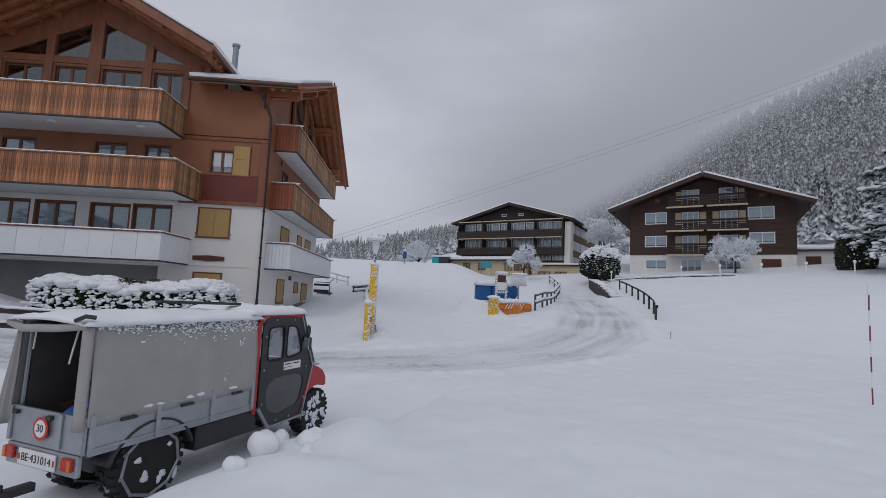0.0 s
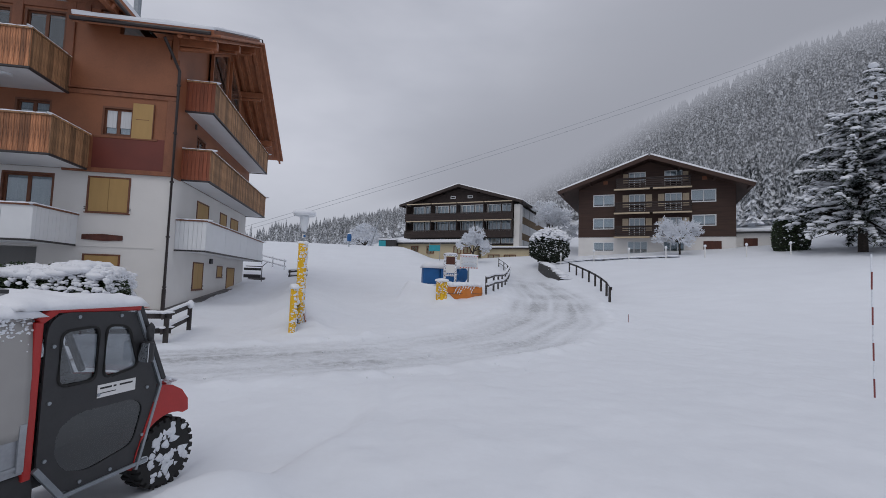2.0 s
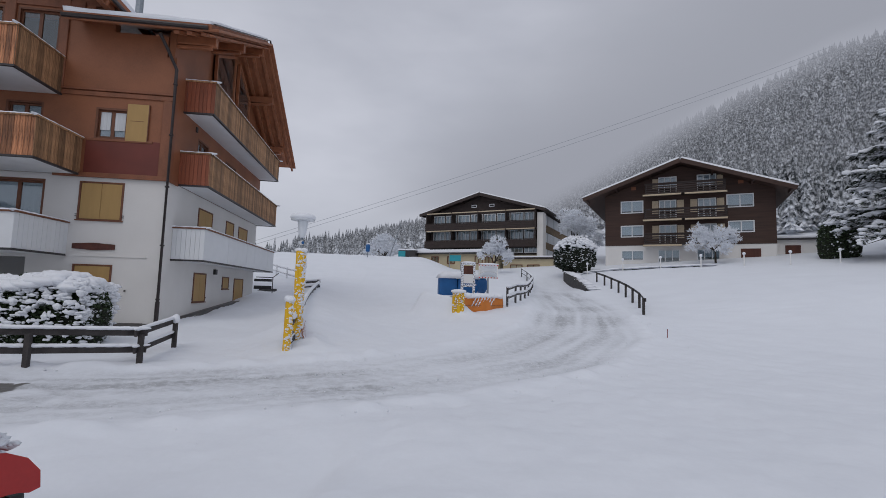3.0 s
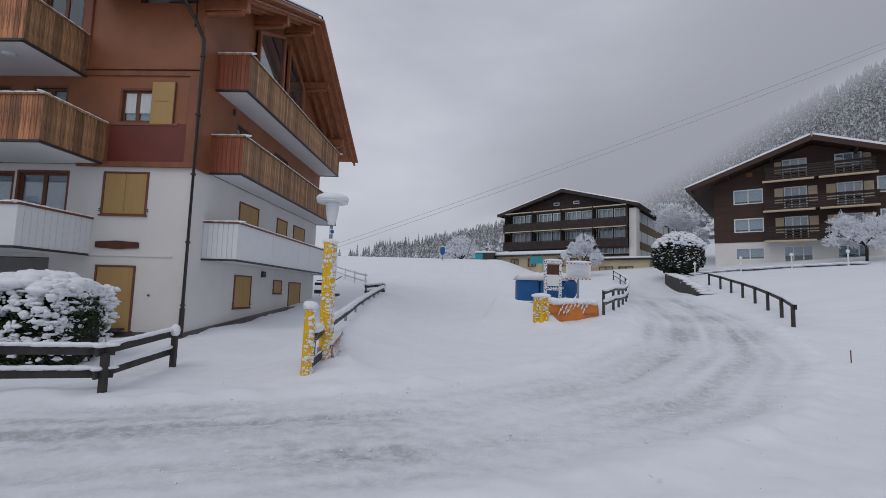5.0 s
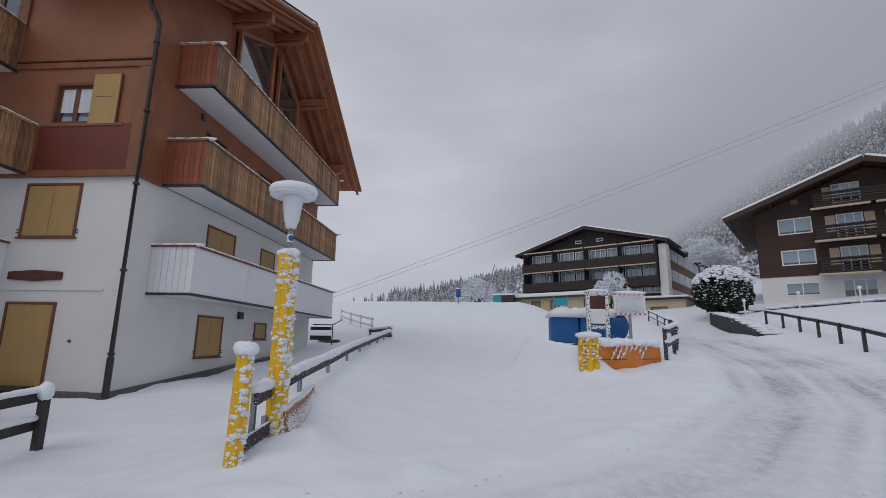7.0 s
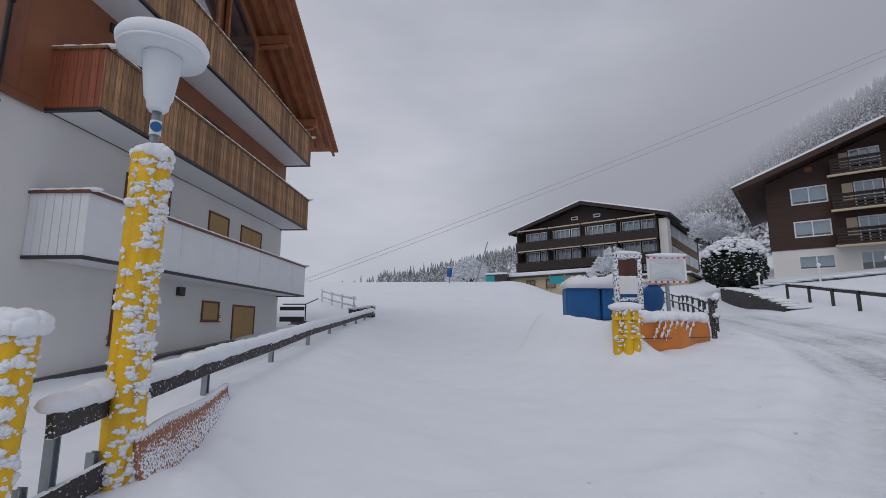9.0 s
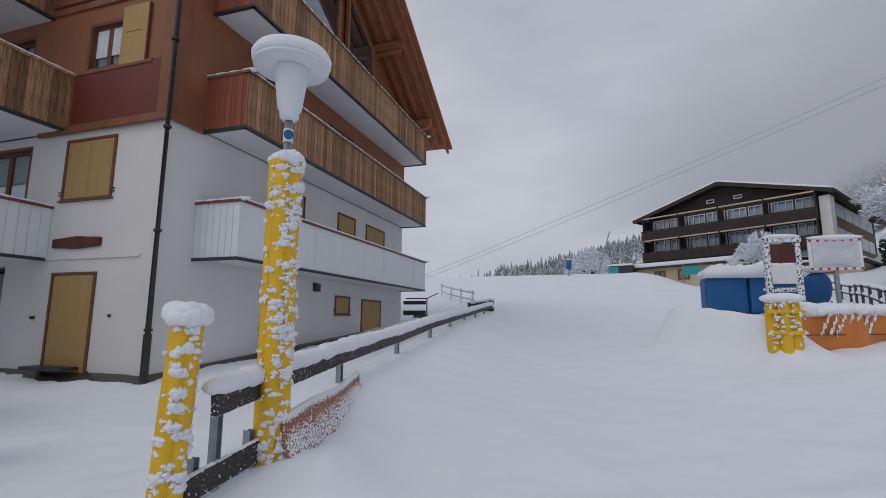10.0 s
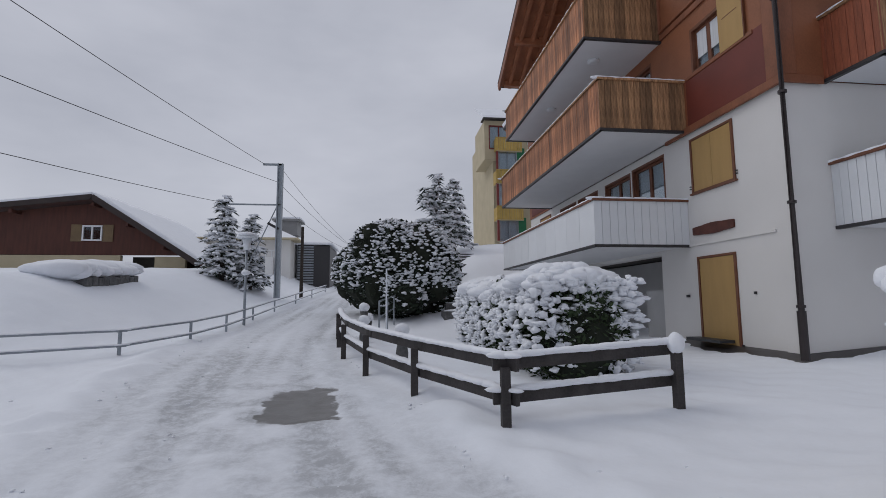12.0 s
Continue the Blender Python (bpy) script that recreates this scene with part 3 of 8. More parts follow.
def ground_material():
    m = material("trodden_snow", (0.80, 0.83, 0.88), 0.75, vary=0.02, scale=0.6, bump=0.5, bump_scale=11.0, spec=0.25)
    n, l = m.node_tree.nodes, m.node_tree.links
    p = n["Principled BSDF"]
    a = n.new("ShaderNodeAttribute")
    a.attribute_name = "slush"
    noi = n.new("ShaderNodeTexNoise")
    noi.inputs["Scale"].default_value, noi.inputs["Detail"].default_value = 6.0, 10
    noi.inputs["Roughness"].default_value = 0.76
    co = n.new("ShaderNodeTexCoord")
    l.new(co.outputs["Object"], noi.inputs["Vector"])
    mr = n.new("ShaderNodeMapRange")
    mr.inputs["From Min"].default_value, mr.inputs["From Max"].default_value = 0.40, 0.60
    l.new(noi.outputs["Fac"], mr.inputs["Value"])
    mu = n.new("ShaderNodeMath")
    mu.operation = "MULTIPLY"
    l.new(mr.outputs[0], mu.inputs[0])
    l.new(a.outputs["Fac"], mu.inputs[1])
    ad = n.new("ShaderNodeMath")
    ad.operation, ad.use_clamp = "MULTIPLY_ADD", True
    ad.inputs[1].default_value = 0.75
    l.new(mu.outputs[0], ad.inputs[0])
    sm = n.new("ShaderNodeMath")
    sm.operation = "MULTIPLY"
    sm.inputs[1].default_value = 0.45
    l.new(a.outputs["Fac"], sm.inputs[0])
    l.new(sm.outputs[0], ad.inputs[2])
    mix = n.new("ShaderNodeMix")
    mix.data_type = "RGBA"
    old = p.inputs["Base Color"].links[0].from_socket
    l.new(ad.outputs[0], mix.inputs[0])
    l.new(old, mix.inputs[6])
    mix.inputs[7].default_value = (0.44, 0.455, 0.48, 1)
    b = n.new("ShaderNodeAttribute")
    b.attribute_name = "bare"
    nb = n.new("ShaderNodeMapRange")
    addb = n.new("ShaderNodeMath")
    addb.operation = "MULTIPLY_ADD"
    addb.inputs[1].default_value = -0.75
    l.new(noi.outputs["Fac"], addb.inputs[0])
    l.new(b.outputs["Fac"], addb.inputs[2])
    nb.inputs["From Min"].default_value, nb.inputs["From Max"].default_value = 0.1, 0.3
    l.new(addb.outputs[0], nb.inputs["Value"])
    mix2 = n.new("ShaderNodeMix")
    mix2.data_type = "RGBA"
    l.new(nb.outputs[0], mix2.inputs[0])
    l.new(mix.outputs[2], mix2.inputs[6])
    mix2.inputs[7].default_value = (0.145, 0.14, 0.135, 1)
    l.new(mix2.outputs[2], p.inputs["Base Color"])
    ro = n.new("ShaderNodeMapRange")
    ro.inputs["To Min"].default_value, ro.inputs["To Max"].default_value = 0.75, 0.3
    l.new(nb.outputs[0], ro.inputs["Value"])
    l.new(ro.outputs[0], p.inputs["Roughness"])
    return m


gm.materials.append(ground_material())
tagged(new("ground", gm), "snow-covered ground with slushy wheel tracks", "ground", kind="structure")

# ---- the large apartment chalet beside the slope ----
A0 = Matrix.Translation((-6.6, 21.0, 0.4))
chalet = thing("apartment_chalet", A0, "white and brown apartment chalet with larch balconies under snowy roofs", "house")
FX0, FX1, FY, SX, SY1 = -21.4, -6.6, 21.0, -6.6, 32.8

f_holes = [(-9.28, -7.89, 4.2, 5.49), (-9.26, -8.05, 0.66, 2.72), (-11.98, -10.34, 3.2, 5.5), (-13.71, -12.05, 3.2, 5.46),
           (-15.93, -14.23, 3.2, 5.46), (-17.77, -16.08, 3.2, 5.46), (-20.6, -10.7, 0.3, 2.9), (-20.23, -18.82, 4.2, 5.48)]
s = Soup()
s.wall("x", FX0, FX1 - 0.3, 0.0, 5.7, f_holes, FY, FY + 0.3)
part("plaster_wall", s, M_PLASTER, chalet, "white plastered lower storeys", at_world=True)
s = Soup()
s_holes = [(24.0, 25.6, 4.1, 5.25), (27.42, 28.6, 4.4, 5.22), (29.4, 30.98, 4.1, 5.2), (24.0, 25.35, 1.45, 2.63), (27.44, 28.38, 1.98, 2.56), (29.22, 30.8, 0.9, 2.52)]
s.wall("y", FY, SY1, 0.0, 5.7, s_holes, SX - 0.3, SX)
part("plaster_wall", s, M_PLASTER, chalet, "white plastered side wall", at_world=True)
s = Soup().box(FX0, SY1 - 0.3, 0, SX - 0.3, SY1, 5.7).box(FX0 - 0.3, FY, 0, FX0, SY1, 5.7)
each("plaster_wall", s, M_PLASTER, chalet, "white plastered back wall", at_world=True)
# brown upper storeys
fb_holes = [(-8.98, -7.94, 6.95, 8.05), (-11.75, -10.6, 5.95, 8.1), (-13.8, -12.4, 5.95, 8.1), (-17.55, -16.1, 5.95, 8.1), (-19.8, -18.99, 6.99, 8.2)]
s = Soup()
g_holes = [(-17.85, -16.2, 8.65, 11.35), (-15.8, -14.4, 8.65, 11.35), (-13.85, -12.1, 8.65, 11.35), (-11.7, -10.35, 8.65, 11.35)]
s.wall("x", -18.95, -9.3, 5.7, 11.6, fb_holes[1:4] + g_holes, FY - 0.05, FY + 0.25)
s.wall("x", FX0, -18.95, 5.7, 10.75, [(-19.8, -18.99, 6.99, 8.2)], FY - 0.05, FY + 0.25)
s.box(-19.6, FY - 0.05, 10.75, -18.95, FY + 0.25, 11.5)
s.wall("x", -9.3, FX1 - 0.28, 5.7, 10.75, fb_holes[:1], FY - 0.05, FY + 0.25)
s.box(-9.3, FY - 0.05, 10.75, -8.62, FY + 0.25, 11.5)
s.wall("y", FY - 0.05, SY1, 5.76, 10.0, [(23.3, 24.5, 6.0, 7.9), (26.6, 28.2, 6.0, 7.9), (26.3, 28.6, 8.6, 9.9)], SX - 0.28, SX + 0.05)
s.prism([(SX - 0.25, 21.0, 10.0), (SX - 0.25, 32.8, 10.0), (SX - 0.25, 32.8, 11.0), (SX - 0.25, 27.15, 13.8), (SX - 0.25, 21.0, 10.98)], (0.2, 0, 0))
s.box(FX0, SY1 - 0.3, 5.7, SX - 0.28, SY1, 10.4)
s.box(FX0 - 0.3, FY - 0.05, 5.7, FX0, SY1, 10.6)
each("timber_wall", s, M_BROWN, chalet, "warm brown stained upper storeys", at_world=True)
part("wall_panel", Soup().box(-21.3, FY - 0.075, 5.78, -18.98, FY - 0.05, 6.95), M_REDBROWN, chalet, "oxblood red panel below the window", at_world=True, bevel=0.006)
s = Soup().box(-9.2, FY - 0.075, 5.78, -6.72, FY - 0.05, 6.95)
part("wall_panel", s, M_REDBROWN, chalet, "oxblood red panel below the window", at_world=True, bevel=0.006)
s = Soup()
for z0, z1, dpt in ((5.62, 5.78, 0.12), (8.42, 8.58, 0.1), (8.6, 8.66, 0.14)):
    s.box(-10.1, FY - dpt, z0, SX + dpt, FY - 0.05, z1)
s.box(SX - 0.25, FY - 0.1, 5.78, SX + 0.1, FY - 0.05, 8.42)
s.box(SX + 0.05, FY - 0.1, 5.62, SX + 0.1, FY + 0.75, 5.78)
s.box(SX + 0.05, FY - 0.1, 5.78, SX + 0.1, FY + 0.22, 8.42)
s.box(-9.18, FY - 0.1, 6.88, -7.1, FY - 0.05, 6.97)
each("moulding", s, M_BEAM, chalet, at_world=True, bevel=0.015)
s = Soup().box(-9.55, FY - 0.035, 2.98, -7.0, FY, 3.03).box(-6.95, FY - 0.02, 0.5, -6.6, FY, 0.9)
each("plaster_ledge", s, M_PLASTER, chalet, at_world=True)
# inner walls so that rooms are closed, coloured dark for the dimness indoors
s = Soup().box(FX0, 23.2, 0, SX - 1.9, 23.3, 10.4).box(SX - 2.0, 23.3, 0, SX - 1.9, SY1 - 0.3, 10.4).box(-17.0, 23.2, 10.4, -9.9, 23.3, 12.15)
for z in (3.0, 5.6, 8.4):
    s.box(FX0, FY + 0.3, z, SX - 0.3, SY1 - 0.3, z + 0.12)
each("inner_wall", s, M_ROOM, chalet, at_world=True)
s = Soup().box(-20.6, 22.6, 0, -10.7, 22.7, 2.95).box(-11.6, 21.05, 0.3, -10.75, 21.15, 2.0)
each("recess_wall", s, M_RECESS, chalet, "grey concrete wall in the recess under the balcony", at_world=True)
# gable glazing of the main roof
s = Soup()
for x, hw in ((-18.02, 0.14), (-16.0, 0.17), (-14.13, 0.26), (-11.9, 0.17), (-10.2, 0.14)):
    zt = 13.5 - 0.45 * abs(x + 14.13)
    s.box(x - hw, FY - 0.12, 8.6, x + hw, FY + 0.1, zt)
s.box(-18.6, FY - 0.1, 11.42, -9.6, FY + 0.1, 11.72)
s.prism([(-14.13, FY - 0.06, 13.42), (-10.06, FY - 0.06, 11.6), (-8.62, FY - 0.06, 11.6), (-14.13, FY - 0.06, 14.62)], (0, 0.14, 0))
s.prism([(-14.13, FY - 0.06, 13.42), (-14.13, FY - 0.06, 14.62), (-19.62, FY - 0.06, 11.6), (-18.2, FY - 0.06, 11.6)], (0, 0.14, 0))
each("gable_post", s, M_BEAM, chalet, "heavy brown gable timbers", at_world=True, bevel=0.02)


def window_unit(parent, axis, u0, u1, z0, z1, depth_at, sign, mat, curtain=0.0, bars=1, name="window", rail=False):
    """A glazed window in an opening: outer casing, leaves, panes, curtain. axis x: wall along x; sign: way outwards."""
    def bx(sp, a, b, c, d, o0, o1):
        if axis == "x":
            sp.box(a, depth_at + o0 * -sign, c, b, depth_at + o1 * -sign, d)
        else:
            sp.box(depth_at + o0 * -sign, a, c, depth_at + o1 * -sign, b, d)
    sp = Soup()
    w = 0.07
    sp.wall(axis, u0, u1, z0, z1, [(u0 + w, u1 - w, z0 + w, z1 - w)], depth_at, depth_at - 0.2 * sign)
    win = part(name, sp, mat, parent, at_world=True)
    n = bars + 1
    step = (u1 - u0 - 2 * w) / n
    for i in range(n):
        a, b = u0 + w + i * step, u0 + w + (i + 1) * step
        lf = Soup()
        lf.wall(axis, a, b, z0 + w, z1 - w, [(a + 0.055, b - 0.055, z0 + w + 0.06, z1 - w - 0.06)], depth_at - 0.09 * sign, depth_at - 0.15 * sign)
        part("window_sash", lf, M_WFRAME if mat is M_WFRAME else mat, win, at_world=True)
        gl = Soup()
        bx(gl, a + 0.05, b - 0.05, z0 + w + 0.05, z1 - w - 0.05, 0.115, 0.123)
        part("pane", gl, M_GLASS, win, at_world=True)
    if curtain:
        cu = Soup()
        bx(cu, u0 + w, u1 - w, max(z0 + w, z1 - (z1 - z0) * curtain), z1 - w, 0.155, 0.16)
        part("curtain", cu, M_CURTAIN, win, "white net curtain", at_world=True)
    return win


def shutter_unit(parent, axis, u0, u1, z0, z1, at, sign, leaves=2, name="closed_shutter"):
    """Closed ochre shutters in a dark casing."""
    def bx(sp, a, b, c, d, o0, o1):
        if axis == "x":
            sp.box(a, at + o0 * -sign, c, b, at + o1 * -sign, d)
        else:
            sp.box(at + o0 * -sign, a, c, at + o1 * -sign, b, d)
    cs = Soup()
    cs.wall(axis, u0, u1, z0, z1, [(u0 + 0.06, u1 - 0.06, z0 + 0.03, z1 - 0.05)], at + 0.03 * sign, at - 0.25 * sign)
    ss_, sb = Soup(), Soup()
    bx(ss_, u0 - 0.04, u1 + 0.04, z0 - 0.04, z0 - 0.002, -0.06, 0.1)
    bx(sb, u0 + 0.06, u1 - 0.06, z0 + 0.03, z1 - 0.05, 0.1, 0.2)
    w = part(name, cs, M_FRAME, parent, "ochre shutters closed in a dark casing", at_world=True)
    part("sill", ss_, M_FRAME, w, at_world=True)
    part("backing", sb, M_FRAME, w, at_world=True)
    step = (u1 - u0 - 0.12) / leaves
    for i in range(leaves):
        lf = Soup()
        a = u0 + 0.06 + i * step
        bx(lf, a + 0.004, a + step - 0.004, z0 + 0.034, z1 - 0.055, -0.015, 0.03)
        part("shutter_leaf", lf, M_SHUTTER, w, at_world=True, bevel=0.006)
    hg = Soup()
    for u in (u0 - 0.05, u1 + 0.02):
        for z in (z0 + 0.1, z0 + 0.16):
            bx(hg, u, u + 0.035, z, z + 0.02, -0.05, 0.0)
    each("shutter_catch", hg, M_DARK, w, at_world=True)


shutter_unit(chalet, "x", -9.28, -7.89, 4.2, 5.49, FY, -1)
shutter_unit(chalet, "x", -20.23, -18.82, 4.2, 5.48, FY, -1)
part("open_shutter", Soup().box(-20.6, FY - 0.11, 6.95, -19.86, FY - 0.075, 8.25), M_SHUTTER, chalet, "ochre shutter folded open", at_world=True, bevel=0.008)
shutter_unit(chalet, "x", -9.26, -8.05, 0.66, 2.72, FY, -1, 1, "door_shutter")
for h in s_holes:
    shutter_unit(chalet, "y", *h, SX, 1, 1 if h[1] - h[0] < 1.2 else 2)
for h in f_holes[2:6]:
    window_unit(chalet, "x", *h, FY, -1, M_FRAME, 1.0, 1)
bw = window_unit(chalet, "x", *fb_holes[0], FY - 0.05, -1, M_FRAME, 1.0, 1)
for a in (-8.9, -8.42):
    part("roller_blind", Soup().box(a, FY + 0.048, 7.3, a + 0.36, FY + 0.056, 7.93), M_CURTAIN, bw, "white roller blind drawn halfway", at_world=True)
for h in fb_holes[1:]:
    window_unit(chalet, "x", *h, FY - 0.05, -1, M_FRAME, 0.5, 1)
for h in g_holes:
    window_unit(chalet, "x", *h, FY - 0.05, -1, M_FRAME, 0.0, 1)
for a, b in ((23.3, 24.5), (26.6, 28.2)):
    window_unit(chalet, "y", a, b, 6.0, 7.9, SX + 0.05, 1, M_FRAME, 0.8, 1)
window_unit(chalet, "y", 26.3, 28.6, 8.6, 9.9, SX + 0.05, 1, M_FRAME, 0.0, 2)
for a, b in ((-17.85, -16.2), (-15.8, -14.42), (-13.84, -12.1), (-11.7, -10.36)):
    za, zb = 13.46 - 0.45 * abs(a + 14.13), 13.46 - 0.45 * abs(b + 14.13)
    part("gable_pane", Soup().prism([(a, FY, 11.72), (b, FY, 11.72), (b, FY, max(zb, 11.8)), (a, FY, max(za, 11.8))], (0, 0.012, 0)), M_GLASS, chalet, "sloping gable window pane", at_world=True)
s = Soup().box(-7.97, FY - 0.11, 6.93, -7.27, FY - 0.075, 8.22)
sh = part("open_shutter", s, M_SHUTTER, chalet, "ochre shutter folded open", at_world=True, bevel=0.008)
part("shutter_slot", Soup().box(-7.85, FY - 0.114, 7.62, -7.42, FY - 0.11, 7.635).box(-7.29, FY - 0.112, 6.93, -7.26, FY - 0.07, 8.22), M_FRAME, sh, at_world=True)
# plaque, downpipe, drain, small fittings
pl = []
for i in range(28):
    a = 2 * math.pi * i / 28
    pl.append((-8.67 + 0.65 * max(-1, min(1, 1.25 * math.cos(a))), FY - 0.05, 3.31 + 0.11 * max(-1, min(1, 1.3 * math.sin(a))) + 0.015 * math.sin(5 * a)))
part("name_plaque", Soup().prism(pl, (0, 0.045, 0)), M_PLAQUE, chalet, "dark carved wooden plaque, lettering worn away", at_world=True)
s = Soup().tube([(-6.5, FY - 0.12, 0.55), (-6.5, FY - 0.12, 9.55), (-6.75, FY - 0.3, 10.15), (-6.85, FY - 0.75, 10.5)], 0.055, 10)
for z in (1.6, 3.4, 5.4, 7.2, 9.0):
    s.cyl((-6.5, FY - 0.12, z), (-6.5, FY - 0.12, z + 0.05), 0.072, 0.072, 10)
s.cyl((-6.5, FY - 0.12, 0.5), (-6.5, FY - 0.12, 1.55), 0.07, 0.07, 10)
part("downpipe", s, M_PIPE, chalet, "dark brown metal rain downpipe", smooth=False, at_world=True)
s = Soup().box(SX, 26.2, 2.62, SX + 0.1, 26.45, 2.85).box(-7.62, FY - 0.04, 1.85, -7.58, FY, 1.9).box(-9.7, FY - 0.05, 1.8, -9.62, FY, 1.86).box(SX + 0.0, 23.0, 8.05, SX + 0.1, 23.12, 8.25)
each("wall_fitting", s, M_DARK, chalet, at_world=True)
# dark paved strip along the foot of the walls
s = Soup()
s.prism([(-10.6, 20.62, 0.45), (-6.28, 20.62, 0.42), (-6.25, 25.0, 0.9), (-6.25, 30.0, 1.25), (-6.6, 30.0, 1.25), (-6.6, 21.0, 0.62), (-10.6, 21.0, 0.62)], (0, 0, 0.2))
part("paved_strip", s, M_ASPHALT, chalet, "dark bare paving along the wall", at_world=True)
part("doormat", Soup().box(-9.3, 20.62, 0.86, -8.2, 20.95, 0.92), M_BLACK, chalet, at_world=True)


def board_mesh(name, w, h, mat, t=0.026):
    sp = Soup()
    c = 0.004
    x0, x1 = -w / 2 + 0.004, w / 2 - 0.004
    pts = [(x0, 0, 0), (x1, 0, 0), (x1, t - c, 0), (x1 - c, t, 0), (x0 + c, t, 0), (x0, t - c, 0)]
    sp.prism(pts, (0, 0, h))
    return to_mesh(name, sp, mat)


BOARDS = {}


def balcony(parent, x0, x1, y0, y1, z0, h, sides, mats, label, w=0.145, slab=0.16, snow=True, wide=None):
    """A balcony with boarded parapet. sides: which edges carry boards (f: low y, r: high x, l: low x, b: high y)."""
    sl = Soup().box(x0 + 0.06, y0 + 0.06, z0, x1 - (0.06 if "r" in sides else 0.0), y1, z0 + slab)
    bal = part("balcony", sl, M_SOFFIT, parent, label, at_world=True)
    tr, rl, sn, w0 = Soup(), Soup(), Soup(), w
    inv = PLACE[parent].inverted()
    for sd in sides:
        mat, w = mats[sd], (wide or {}).get(sd, w0)
        key = (mat.name, h, w)
        if key not in BOARDS:
            BOARDS[key] = board_mesh("board", w, h, mat)
        if sd in "fb":
            n = max(1, round((x1 - x0) / w))
            yy = y0 + 0.03 if sd == "f" else y1 - 0.03
            ang = 180 if sd == "f" else 0
            for i in range(n):
                j = rng.uniform(-0.004, 0.004)
                piece("board", BOARDS[key], bal, inv @ pose(x0 + (i + 0.5) * (x1 - x0) / n, yy + j, z0 + 0.03, 0, 0, ang) @ Matrix.Diagonal(((x1 - x0) / n / w, 1, 1, 1)))
            yo = y0 if sd == "f" else y1 - 0.06
            tr.box(x0 - 0.01, yo - 0.012, z0 - 0.03, x1 + 0.01, yo + 0.07, z0 + 0.03)
            rl.box(x0 - 0.03, yo - 0.04, z0 + 0.03 + h, x1 + 0.03, yo + 0.1, z0 + 0.085 + h)
            ends = ((x0, yo + 0.03), (x1, yo + 0.03))
        else:
            n = max(1, round((y1 - y0) / w))
            xx = x1 - 0.03 if sd == "r" else x0 + 0.03
            ang = -90 if sd == "r" else 90
            for i in range(n):
                j = rng.uniform(-0.004, 0.004)
                piece("board", BOARDS[key], bal, inv @ pose(xx + j, y0 + (i + 0.5) * (y1 - y0) / n, z0 + 0.03, 0, 0, ang) @ Matrix.Diagonal(((y1 - y0) / n / w, 1, 1, 1)))
            xo = x1 - 0.06 if sd == "r" else x0
            tr.box(xo - 0.012, y0 - 0.01, z0 - 0.03, xo + 0.072, y1, z0 + 0.03)
            rl.box(xo - 0.04, y0 - 0.03, z0 + 0.03 + h, xo + 0.1, y1, z0 + 0.085 + h)
            ends = ((xo + 0.03, y0), (xo + 0.03, y1))
        if snow:
            (ax, ay), (bx, by) = ends
            k = int(math.hypot(bx - ax, by - ay) / 0.35)
            for i in range(k + 1):
                t = 0.035 + 0.93 * i / k
                px, py = ax + (bx - ax) * t, ay + (by - ay) * t
                along_x = abs(bx - ax) > abs(by - ay)
                sn.blob((px, py, z0 + 0.09 + h), 0.26 if along_x else 0.075, 0.075 if along_x else 0.26, 0.045, 0.08)
    each("edge_strip", tr, M_DARK, bal, "dark metal drip edge", at_world=True)
    each("handrail", rl, mats["rail"], bal, at_world=True, bevel=0.008)
    if snow:
        part("rail_snow", sn, M_SNOW, bal, "snow along the handrail", smooth=True, at_world=True, kind="stuff")
    return bal


old = {"f": M_BOARD_RED, "r": M_BOARD_OLD, "l": M_BOARD_OLD, "b": M_BOARD_OLD, "rail": M_BOARD_OLD}
warm = {"f": M_BOARD, "r": M_BOARD_OLD, "l": M_BOARD, "b": M_BOARD, "rail": M_BOARD_OLD}
white = {"f": M_WHITE, "r": M_WHITE, "l": M_WHITE, "b": M_WHITE, "rail": M_FRAME}
balcony(chalet, SX, -5.5, 21.8, 32.7, 5.69, 1.14, "frb", old, "larch-boarded balcony with a white underside")
balcony(chalet, SX, -5.5, 21.8, 32.7, 8.38, 1.14, "frb", old, "upper larch-boarded balcony with a white underside")
balcony(chalet, SX, -5.5, 21.8, 32.7, 3.0, 1.1, "frb", white, "white-boarded balcony", 0.16, 0.12, wide={"r": 1.36})
balcony(chalet, -18.75, -9.3, 18.8, FY, 5.7, 1.17, "flr", warm, "wide larch-boarded balcony with a white underside")
balcony(chalet, -18.0, -10.1, 18.85, FY, 8.4, 1.2, "flr", warm, "upper wide larch-boarded balcony")
balcony(chalet, -18.05, -9.5, 18.65, FY, 3.0, 1.02, "flr", white, "white-boarded balcony", 0.19, 0.12, wide={"f": 0.85})
s = Soup().lathe([(0.16, 0.0), (0.17, -0.04), (0.1, -0.07), (0.02, -0.075)], (-11.2, 19.6, 8.4), 16).lathe([(0.16, 0.0), (0.17, -0.04), (0.1, -0.07), (0.02, -0.075)], (-14.6, 19.6, 8.4), 16)
each("soffit_lamp", s, M_LAMP, chalet, "round ceiling lamp under the balcony", at_world=True)


